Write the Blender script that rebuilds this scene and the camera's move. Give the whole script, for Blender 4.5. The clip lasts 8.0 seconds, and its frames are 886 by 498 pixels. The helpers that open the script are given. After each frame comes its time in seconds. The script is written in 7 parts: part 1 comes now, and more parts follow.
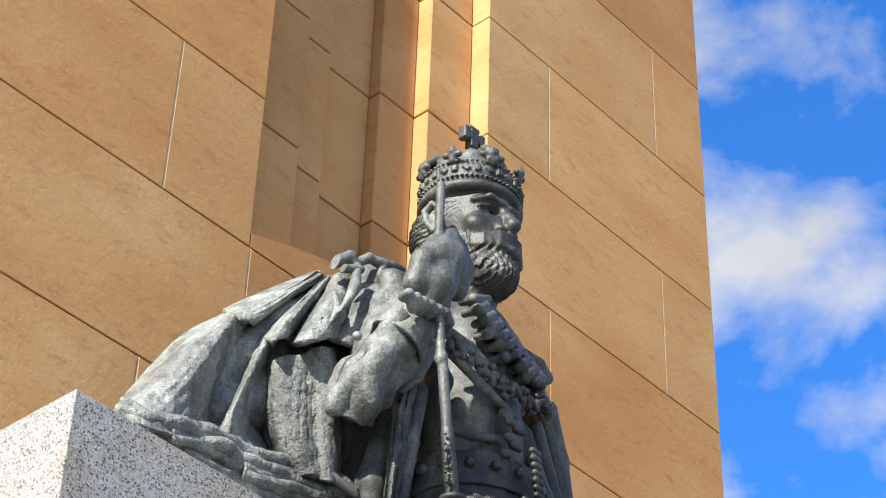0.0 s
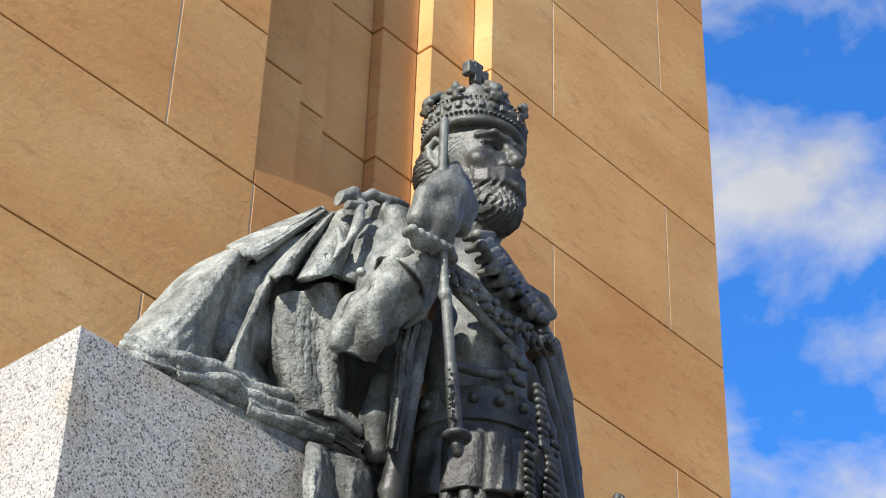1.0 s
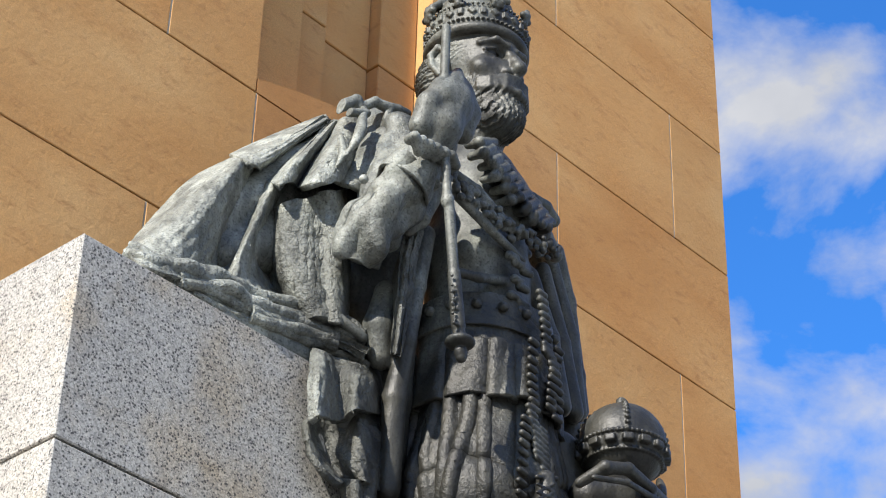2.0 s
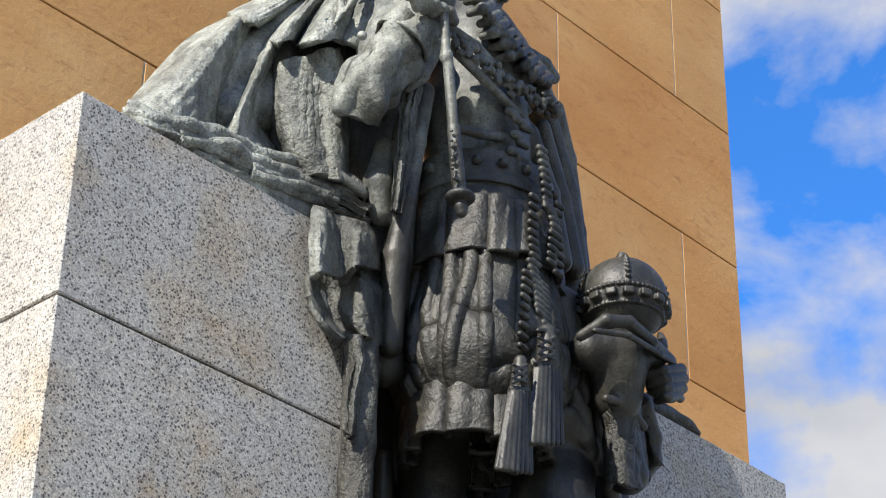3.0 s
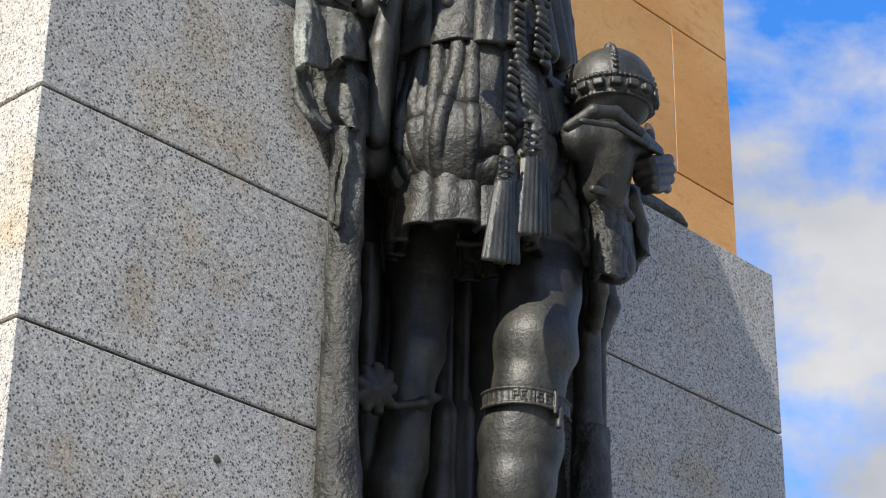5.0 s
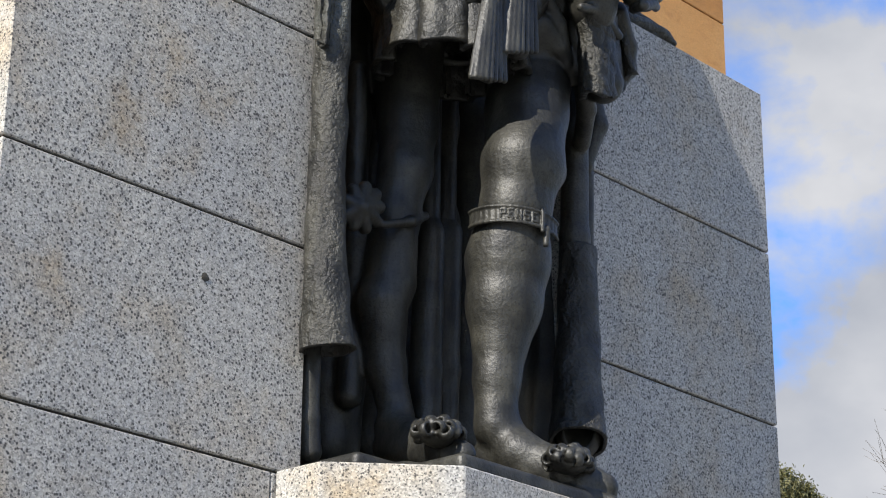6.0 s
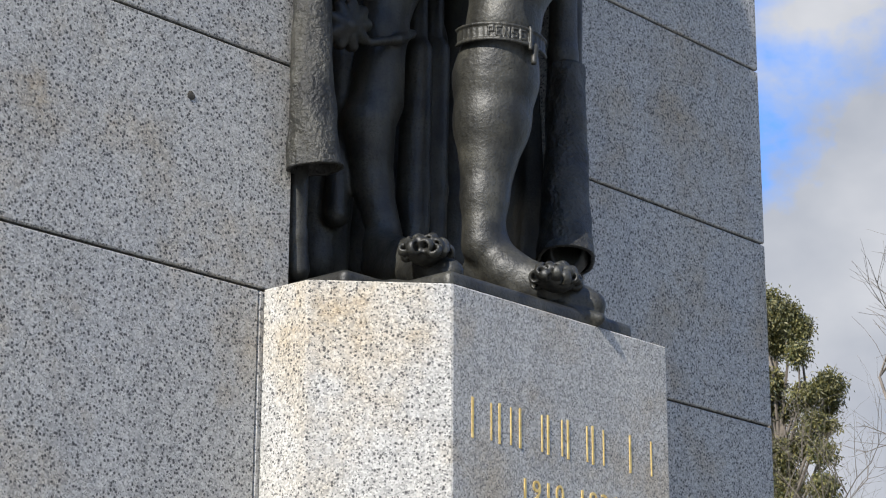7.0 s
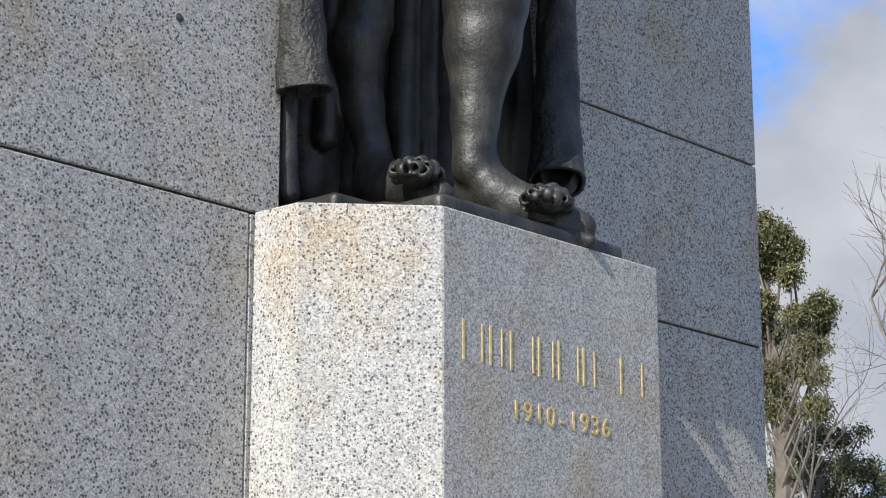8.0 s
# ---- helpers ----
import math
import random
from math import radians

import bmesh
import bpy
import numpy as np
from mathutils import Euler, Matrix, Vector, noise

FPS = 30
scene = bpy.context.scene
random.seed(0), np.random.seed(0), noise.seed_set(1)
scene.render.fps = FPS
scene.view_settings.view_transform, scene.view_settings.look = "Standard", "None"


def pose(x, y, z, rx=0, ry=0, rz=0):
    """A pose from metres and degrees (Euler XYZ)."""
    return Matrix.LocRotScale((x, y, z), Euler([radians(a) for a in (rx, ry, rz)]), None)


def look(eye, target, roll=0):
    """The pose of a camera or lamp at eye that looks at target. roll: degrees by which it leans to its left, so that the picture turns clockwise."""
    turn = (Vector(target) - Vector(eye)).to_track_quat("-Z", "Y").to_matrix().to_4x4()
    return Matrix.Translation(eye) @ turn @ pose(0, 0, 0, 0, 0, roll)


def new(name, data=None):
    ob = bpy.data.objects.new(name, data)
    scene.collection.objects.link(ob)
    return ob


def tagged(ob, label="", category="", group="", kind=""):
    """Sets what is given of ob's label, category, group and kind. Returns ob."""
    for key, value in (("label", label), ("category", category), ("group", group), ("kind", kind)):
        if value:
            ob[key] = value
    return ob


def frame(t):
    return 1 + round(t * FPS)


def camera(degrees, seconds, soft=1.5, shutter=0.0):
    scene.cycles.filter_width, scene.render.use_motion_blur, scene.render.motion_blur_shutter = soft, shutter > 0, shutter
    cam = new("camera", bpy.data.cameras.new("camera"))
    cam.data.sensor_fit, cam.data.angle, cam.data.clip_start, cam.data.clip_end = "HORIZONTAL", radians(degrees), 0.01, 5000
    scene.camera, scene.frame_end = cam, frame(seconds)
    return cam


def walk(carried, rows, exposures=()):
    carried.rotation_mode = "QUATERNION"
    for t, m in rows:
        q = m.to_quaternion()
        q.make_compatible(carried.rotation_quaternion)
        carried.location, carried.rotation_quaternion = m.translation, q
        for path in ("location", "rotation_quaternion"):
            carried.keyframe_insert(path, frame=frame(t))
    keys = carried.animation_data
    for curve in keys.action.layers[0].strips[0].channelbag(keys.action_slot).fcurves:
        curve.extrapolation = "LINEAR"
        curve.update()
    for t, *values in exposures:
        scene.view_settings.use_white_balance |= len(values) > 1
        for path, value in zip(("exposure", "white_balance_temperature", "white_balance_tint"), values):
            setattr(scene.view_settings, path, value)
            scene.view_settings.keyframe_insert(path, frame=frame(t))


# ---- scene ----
cam = camera(23.52, 8.0, 1.1)
PATH = [  # seconds, x, y, z, turn about x, y, z
    (0, -4.558, -4.000, 1.600, 128.52, -1.61, -48.54),
    (0.5, -4.545, -3.990, 1.591, 127.87, -1.37, -48.32),
    (1, -4.556, -4.002, 1.602, 126.78, -1.63, -48.40),
    (1.2, -4.554, -4.005, 1.597, 126.37, -1.60, -48.33),
    (2.3, -4.541, -4.022, 1.559, 123.63, -1.39, -47.87),
    (2.5, -4.538, -4.026, 1.550, 122.99, -1.33, -47.77),
    (3, -4.521, -4.011, 1.518, 121.08, -0.96, -47.56),
    (3.5, -4.512, -3.997, 1.508, 119.48, -0.75, -47.54),
    (4, -4.501, -3.998, 1.495, 118.48, -0.59, -47.51),
    (4.2, -4.500, -3.999, 1.495, 118.04, -0.59, -47.53),
    (5.3, -4.491, -4.012, 1.493, 114.53, -0.62, -47.66),
    (5.5, -4.489, -4.015, 1.493, 113.57, -0.62, -47.69),
    (6, -4.486, -4.016, 1.479, 111.00, -0.44, -47.80),
    (6.5, -4.486, -4.014, 1.480, 108.42, -0.49, -48.06),
    (7, -4.471, -4.004, 1.474, 106.22, -0.23, -48.07),
    (7.5, -4.466, -4.013, 1.475, 104.63, -0.15, -48.08),
    (8, -4.463, -4.004, 1.472, 104.16, 0.02, -48.21),
]
walk(cam, [(t, pose(*row)) for t, *row in PATH], [(0, 1.16, 6500, 10), (1.2, 1.02, 6550, 10), (3, 1.02, 6700, 10), (4.2, 1.02, 6750, 10), (5.5, 0.95, 6650, 10), (8, 0.85, 6400, 10)])

# ---- light ----
SUN_AZ, SUN_EL = 10.3, 36.5  # degrees of the sun in front of the wall's plane, and above the horizon
SUN_TO = Vector((-math.cos(radians(SUN_AZ)) * math.cos(radians(SUN_EL)), -math.sin(radians(SUN_AZ)) * math.cos(radians(SUN_EL)), math.sin(radians(SUN_EL))))
sun = new("sun", bpy.data.lights.new("sun", "SUN"))
sun.data.energy, sun.data.angle, sun.data.color = 4.3, radians(0.53), (1.0, 0.955, 0.885)
sun.matrix_world = look((0, 0, 30), Vector((0, 0, 30)) - SUN_TO)


def node(tree, kind, **inputs):
    n = tree.nodes.new(kind)
    for key, value in inputs.items():
        n.inputs[key.replace("_", " ")].default_value = value
    return n


def build_world():
    world = bpy.data.worlds.new("sky")
    scene.world = world
    world.use_nodes = True
    tree = world.node_tree
    tree.nodes.clear()
    link = tree.links.new
    out = tree.nodes.new("ShaderNodeOutputWorld")
    back = node(tree, "ShaderNodeBackground", Strength=0.07)
    sky = tree.nodes.new("ShaderNodeTexSky")
    sky.sky_type, sky.sun_disc = "NISHITA", False
    sky.sun_elevation = radians(SUN_EL)
    sky.sun_rotation = math.atan2(SUN_TO.x, SUN_TO.y)
    sky.dust_density, sky.ozone_density, sky.air_density = 0.3, 2.5, 1.0
    tint = tree.nodes.new("ShaderNodeMix")
    tint.data_type, tint.blend_type = "RGBA", "MULTIPLY"
    tint.inputs[0].default_value = 1.0
    tint.inputs[7].default_value = SKY_TINT
    link(sky.outputs[0], tint.inputs[6])
    # broken cloud: two scales of noise on the direction, thicker towards the horizon
    where = tree.nodes.new("ShaderNodeTexCoord")
    place = node(tree, "ShaderNodeMapping", Location=CLOUD_AT, Scale=(1, 1, 1.5))
    link(where.outputs["Generated"], place.inputs[0])
    big = node(tree, "ShaderNodeTexNoise", Scale=8.5, Detail=10.0, Roughness=0.55, Distortion=0.15)
    link(place.outputs[0], big.inputs["Vector"])
    split = tree.nodes.new("ShaderNodeSeparateXYZ")
    link(where.outputs["Generated"], split.inputs[0])
    height = node(tree, "ShaderNodeMapRange")
    for key, value in (("From Min", 0.2), ("From Max", 0.75), ("To Min", 0.15), ("To Max", -0.01)):
        height.inputs[key].default_value = value
    link(split.outputs[2], height.inputs["Value"])
    more = node(tree, "ShaderNodeMath")
    more.operation = "ADD"
    link(big.outputs[0], more.inputs[0])
    link(height.outputs[0], more.inputs[1])
    ramp = tree.nodes.new("ShaderNodeValToRGB")
    ramp.color_ramp.elements[0].position, ramp.color_ramp.elements[1].position = 0.47, 0.66
    link(more.outputs[0], ramp.inputs[0])
    body = node(tree, "ShaderNodeTexNoise", Scale=9.0, Detail=5.0, Roughness=0.5)
    link(place.outputs[0], body.inputs["Vector"])
    shade = tree.nodes.new("ShaderNodeValToRGB")
    shade.color_ramp.elements[0].position, shade.color_ramp.elements[0].color = 0.3, (3.5, 3.75, 4.3, 1)
    shade.color_ramp.elements[1].position, shade.color_ramp.elements[1].color = 0.7, (5.6, 5.7, 6.0, 1)
    link(body.outputs[0], shade.inputs[0])
    mix = tree.nodes.new("ShaderNodeMix")
    mix.data_type = "RGBA"
    link(ramp.outputs[0], mix.inputs[0])
    link(tint.outputs[2], mix.inputs[6])
    # cloud scatters forwards: it is brighter the nearer it stands to the sun
    toward = node(tree, "ShaderNodeVectorMath")
    toward.operation = "DOT_PRODUCT"
    toward.inputs[1].default_value = SUN_TO
    link(where.outputs["Generated"], toward.inputs[0])
    glow = node(tree, "ShaderNodeMapRange")
    for key, value in (("From Min", 0.0), ("From Max", 1.0), ("To Min", 1.0), ("To Max", 1.5)):
        glow.inputs[key].default_value = value
    link(toward.outputs["Value"], glow.inputs["Value"])
    lit = tree.nodes.new("ShaderNodeVectorMath")
    lit.operation = "SCALE"
    link(shade.outputs[0], lit.inputs[0])
    link(glow.outputs[0], lit.inputs["Scale"])
    link(lit.outputs[0], mix.inputs[7])
    link(mix.outputs[2], back.inputs[0])
    link(back.outputs[0], out.inputs[0])


SKY_TINT, CLOUD_AT = (0.42, 1.2, 2.1, 1), (0.3, 0.1, 0.0)
build_world()

# ---- materials ----
def material(name, rough=0.8, metal=0.0):
    m = bpy.data.materials.new(name)
    m.use_nodes = True
    shader = m.node_tree.nodes["Principled BSDF"]
    shader.inputs["Roughness"].default_value, shader.inputs["Metallic"].default_value = rough, metal
    return m, m.node_tree, shader


def noise_of(tree, scale, detail=4.0, rough=0.55, stretch=(1, 1, 1), turn=(0, 0, 0)):
    where = tree.nodes.new("ShaderNodeNewGeometry")
    place = node(tree, "ShaderNodeMapping", Scale=stretch, Rotation=turn)
    tree.links.new(where.outputs["Position"], place.inputs[0])
    n = node(tree, "ShaderNodeTexNoise", Scale=scale, Detail=detail, Roughness=rough)
    tree.links.new(place.outputs[0], n.inputs["Vector"])
    return n.outputs[0]


def ramp_of(tree, value, *stops):
    r = tree.nodes.new("ShaderNodeValToRGB")
    while len(r.color_ramp.elements) < len(stops):
        r.color_ramp.elements.new(0.5)
    for e, (at, colour) in zip(r.color_ramp.elements, stops):
        e.position, e.color = at, (*colour, 1) if len(colour) == 3 else colour
    tree.links.new(value, r.inputs[0])
    return r.outputs[0]


def mixed(tree, how, amount, a, b):
    m = tree.nodes.new("ShaderNodeMix")
    m.data_type, m.blend_type = "RGBA", how
    for slot, value in ((0, amount), (6, a), (7, b)):
        if hasattr(value, "is_linked"):
            tree.links.new(value, m.inputs[slot])
        else:
            m.inputs[slot].default_value = value
    return m.outputs[2]


def bumped(tree, shader, value, strength, distance):
    b = node(tree, "ShaderNodeBump", Strength=strength, Distance=distance)
    tree.links.new(value, b.inputs["Height"])
    tree.links.new(b.outputs[0], shader.inputs["Normal"])
    return b


def grey(v):
    return (v, v, v)


def make_sandstone():
    m, tree, shader = material("sandstone", 0.9)
    bed = noise_of(tree, 1.1, 3, 0.5, (1, 1, 2.2))
    base = ramp_of(tree, bed, (0.3, (0.49, 0.245, 0.080)), (0.52, (0.55, 0.302, 0.112)), (0.72, (0.61, 0.372, 0.158)))
    # brown iron flecks, drawn out along the slanting bed
    fleck = noise_of(tree, 10.0, 6, 0.66, (1.0, 1.0, 2.6), (0, 0.6, 0))
    flecks = ramp_of(tree, fleck, (0.54, grey(0)), (0.70, grey(0.5)))
    col = mixed(tree, "MIX", flecks, base, (0.33, 0.145, 0.05, 1))
    patch = ramp_of(tree, noise_of(tree, 0.9, 4), (0.45, grey(0)), (0.75, grey(0.75)))
    col = mixed(tree, "MIX", patch, col, (0.52, 0.245, 0.07, 1))
    grain = noise_of(tree, 260, 2)
    col = mixed(tree, "MULTIPLY", 0.5, col, ramp_of(tree, grain, (0.3, grey(0.68)), (0.7, grey(1.15))))
    info = tree.nodes.new("ShaderNodeObjectInfo")
    block = ramp_of(tree, info.outputs["Random"], (0.0, (0.86, 0.79, 0.76)), (0.35, (1.0, 0.93, 0.84)), (0.65, (0.98, 1.0, 1.02)), (1.0, (1.13, 1.1, 1.06)))
    col = mixed(tree, "MULTIPLY", 1.0, col, block)
    tree.links.new(col, shader.inputs["Base Color"])
    relief = mixed(tree, "ADD", 0.35, noise_of(tree, 45, 5), noise_of(tree, 300, 2))
    bumped(tree, shader, relief, 0.35, 0.006)
    return m


def make_granite():
    m, tree, shader = material("granite", 0.7)
    where = tree.nodes.new("ShaderNodeNewGeometry")
    wobble = node(tree, "ShaderNodeTexNoise", Scale=240.0, Detail=2.0)
    tree.links.new(where.outputs["Position"], wobble.inputs["Vector"])
    shift = tree.nodes.new("ShaderNodeVectorMath")
    shift.operation = "MULTIPLY_ADD"
    shift.inputs[1].default_value = (0.004, 0.004, 0.004)
    tree.links.new(wobble.outputs["Color"], shift.inputs[0])
    tree.links.new(where.outputs["Position"], shift.inputs[2])

    def crystals(scale, channel, *stops):
        cell = node(tree, "ShaderNodeTexVoronoi", Scale=scale)
        tree.links.new(shift.outputs[0], cell.inputs["Vector"])
        pick = tree.nodes.new("ShaderNodeSeparateColor")
        tree.links.new(cell.outputs["Color"], pick.inputs[0])
        return ramp_of(tree, pick.outputs[channel], *stops), pick.outputs[channel], cell.outputs["Distance"]
    # feldspar and quartz, then biotite in small single grains
    col, tone, _ = crystals(210.0, 0, (0.0, (0.20, 0.20, 0.195)), (0.35, (0.33, 0.325, 0.31)), (0.8, (0.44, 0.43, 0.41)), (1.0, (0.54, 0.53, 0.50)))
    for scale, share, reach in ((108.0, 0.20, 0.40), (220.0, 0.13, 0.5)):
        dark, _, off = crystals(scale, 1, (share, grey(1)), (share + 0.03, grey(0)))
        near = ramp_of(tree, off, (reach - 0.1, grey(0.92)), (reach + 0.1, grey(0)))
        col = mixed(tree, "MIX", mixed(tree, "MULTIPLY", 1.0, dark, near), col, (0.03, 0.03, 0.033, 1))
    # tan lichen and rust blooms, stronger in the rough of the surface
    stain = ramp_of(tree, noise_of(tree, 2.2, 7, 0.66), (0.50, grey(0)), (0.70, grey(0.62)))
    col = mixed(tree, "MULTIPLY", stain, col, (0.88, 0.68, 0.40, 1))
    bloom = ramp_of(tree, noise_of(tree, 1.1, 8, 0.74), (0.60, grey(0)), (0.74, grey(0.36)))
    col = mixed(tree, "MIX", bloom, col, (0.30, 0.19, 0.07, 1))
    wash = ramp_of(tree, noise_of(tree, 1.0, 5), (0.35, (0.93, 0.93, 0.92)), (0.65, (1.07, 1.04, 0.97)))
    col = mixed(tree, "MULTIPLY", 1.0, col, wash)
    drip = ramp_of(tree, noise_of(tree, 7.0, 4, 0.55, (1, 1, 0.12)), (0.42, grey(0.94)), (0.58, grey(1.02)))
    col = mixed(tree, "MULTIPLY", 1.0, col, drip)
    tree.links.new(col, shader.inputs["Base Color"])
    bumped(tree, shader, mixed(tree, "ADD", 0.5, noise_of(tree, 150, 4), tone), 0.22, 0.0025)
    return m


def make_bronze(name, dab):
    """dab: depth of the modeller's dabs, in metres."""
    m, tree, shader = material(name, 0.45, 0.15)
    shader.inputs["Specular IOR Level"].default_value = 0.55
    where = tree.nodes.new("ShaderNodeNewGeometry")
    split = tree.nodes.new("ShaderNodeSeparateXYZ")
    tree.links.new(where.outputs["Position"], split.inputs[0])
    # brown-black legs, rain-reached grey-green verdigris above; part of the legs' shade is painted in
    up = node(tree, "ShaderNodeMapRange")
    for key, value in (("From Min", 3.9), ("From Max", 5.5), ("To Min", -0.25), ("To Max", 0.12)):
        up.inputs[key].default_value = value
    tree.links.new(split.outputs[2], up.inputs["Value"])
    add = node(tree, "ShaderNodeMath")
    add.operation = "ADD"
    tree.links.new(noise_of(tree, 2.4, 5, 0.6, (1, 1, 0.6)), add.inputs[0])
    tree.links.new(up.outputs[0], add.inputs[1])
    side = node(tree, "ShaderNodeMapRange")  # the spread robe is paler: more weathered, with some sunlight put into its colour
    for key, value in (("From Min", -1.0), ("From Max", -0.5), ("To Min", 0.17), ("To Max", -0.20)):
        side.inputs[key].default_value = value
    tree.links.new(split.outputs[0], side.inputs["Value"])
    more = node(tree, "ShaderNodeMath")
    more.operation = "ADD"
    tree.links.new(add.outputs[0], more.inputs[0])
    tree.links.new(side.outputs[0], more.inputs[1])
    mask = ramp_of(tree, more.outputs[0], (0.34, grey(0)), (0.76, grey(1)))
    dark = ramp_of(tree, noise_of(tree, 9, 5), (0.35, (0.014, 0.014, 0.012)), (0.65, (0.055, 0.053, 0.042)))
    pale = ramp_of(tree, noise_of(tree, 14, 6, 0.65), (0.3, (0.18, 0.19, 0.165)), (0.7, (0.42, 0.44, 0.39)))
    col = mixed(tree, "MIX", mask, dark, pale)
    # chalky flecks and dark pits
    fleck = ramp_of(tree, noise_of(tree, 48, 5, 0.7), (0.55, grey(0)), (0.70, grey(0.7)))
    col = mixed(tree, "MIX", mixed(tree, "MULTIPLY", 1.0, fleck, mask), col, (0.50, 0.52, 0.48, 1))
    pit = ramp_of(tree, noise_of(tree, 130, 3, 0.6), (0.32, grey(0.38)), (0.48, grey(1)))
    col = mixed(tree, "MULTIPLY", 1.0, col, pit)
    tree.links.new(col, shader.inputs["Base Color"])
    # dark run-off streaks down the patina
    streak = ramp_of(tree, noise_of(tree, 16, 5, 0.6, (1, 1, 0.16)), (0.40, grey(0.42)), (0.56, grey(1)))
    col = mixed(tree, "MULTIPLY", 0.75, col, streak)
    tree.links.new(col, shader.inputs["Base Color"])
    rough = ramp_of(tree, mask, (0.0, grey(0.50)), (1.0, grey(0.70)))
    tree.links.new(rough, shader.inputs["Roughness"])
    relief = mixed(tree, "ADD", 0.4, noise_of(tree, 38, 4, 0.6), noise_of(tree, 95, 4, 0.6))
    bumped(tree, shader, relief, 1.0, dab)
    return m


def make_plain(name, colour, rough=0.9, vary=0.25, scale=12, bump=0.3):
    m, tree, shader = material(name, rough)
    tone = ramp_of(tree, noise_of(tree, scale, 5), (0.3, grey(1 - vary)), (0.7, grey(1 + vary)))
    tree.links.new(mixed(tree, "MULTIPLY", 1.0, (*colour, 1), tone), shader.inputs["Base Color"])
    bumped(tree, shader, noise_of(tree, scale * 6, 3), bump, 0.01)
    return m


SANDSTONE, GRANITE = make_sandstone(), make_granite()
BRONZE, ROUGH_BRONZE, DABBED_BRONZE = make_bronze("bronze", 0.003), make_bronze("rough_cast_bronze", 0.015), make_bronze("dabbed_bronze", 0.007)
MORTAR = make_plain("pale_mortar", (0.46, 0.40, 0.31), 0.95, 0.2, 40)
DARK_JOINT = make_plain("dark_joint", (0.05, 0.045, 0.035), 0.95, 0.4, 30)
PAVING = make_plain("paving", (0.20, 0.195, 0.18), 0.9, 0.15, 3)
GRASS = make_plain("dry_grass", (0.11, 0.12, 0.05), 0.95, 0.35, 2)

# ---- building helpers ----
def mesh_of(name, bm, mat, smooth=False):
    me = bpy.data.meshes.new(name)
    bm.to_mesh(me)
    bm.free()
    me.materials.append(mat)
    if smooth:
        me.polygons.foreach_set("use_smooth", [True] * len(me.polygons))
    return me


def part(name, bm, mat, parent, label="", smooth=False):
    ob = new(name, mesh_of(name, bm, mat, smooth))
    ob.parent = parent
    return tagged(ob, label)


def prism(points, z0, z1, bevel=0.0):
    """An upright prism over a plan outline, its arrises eased."""
    bm = bmesh.new()
    low = [bm.verts.new((x, y, z0)) for x, y in points]
    top = [bm.verts.new((x, y, z1)) for x, y in points]
    n = len(points)
    bm.faces.new(low[::-1]), bm.faces.new(top)
    for i in range(n):
        bm.faces.new((low[i], low[(i + 1) % n], top[(i + 1) % n], top[i]))
    bmesh.ops.recalc_face_normals(bm, faces=bm.faces)
    if bevel:
        bmesh.ops.bevel(bm, geom=bm.edges[:], offset=bevel, segments=1, affect="EDGES")
    return bm


def box(x0, x1, y0, y1, z0, z1, bevel=0.0):
    return prism([(x0, y0), (x1, y0), (x1, y1), (x0, y1)], z0, z1, bevel)


# ---- ground ----
def build_ground():
    bm = bmesh.new()
    bmesh.ops.create_grid(bm, x_segments=24, y_segments=24, size=1500)
    tagged(new("ground", mesh_of("ground", bm, GRASS)), "dry grass lawn spreading to the horizon", "ground", kind="structure")
    bm = box(-26, 26, -30, 8, -0.3, 0.02, 0.01)
    tagged(new("pavement", mesh_of("pavement", bm, PAVING)), "grey paved forecourt round the memorial", "pavement", kind="structure")


# ---- sandstone pylon ----
FACE = 0.544  # the sandstone's front
PYLON_LEFT, PYLON_RIGHT = -2.268, 2.268
NICHE_LEFT, NICHE_RIGHT = -0.655, 0.612
COURSES = [0.02, 0.62, 1.33, 2.04, 2.75, 3.465, 4.18, 4.89, 5.601, 6.311, 7.022, 7.723, 8.429, 9.155, 9.87, 10.58, 11.29, 12.0]
GAP = 0.0025


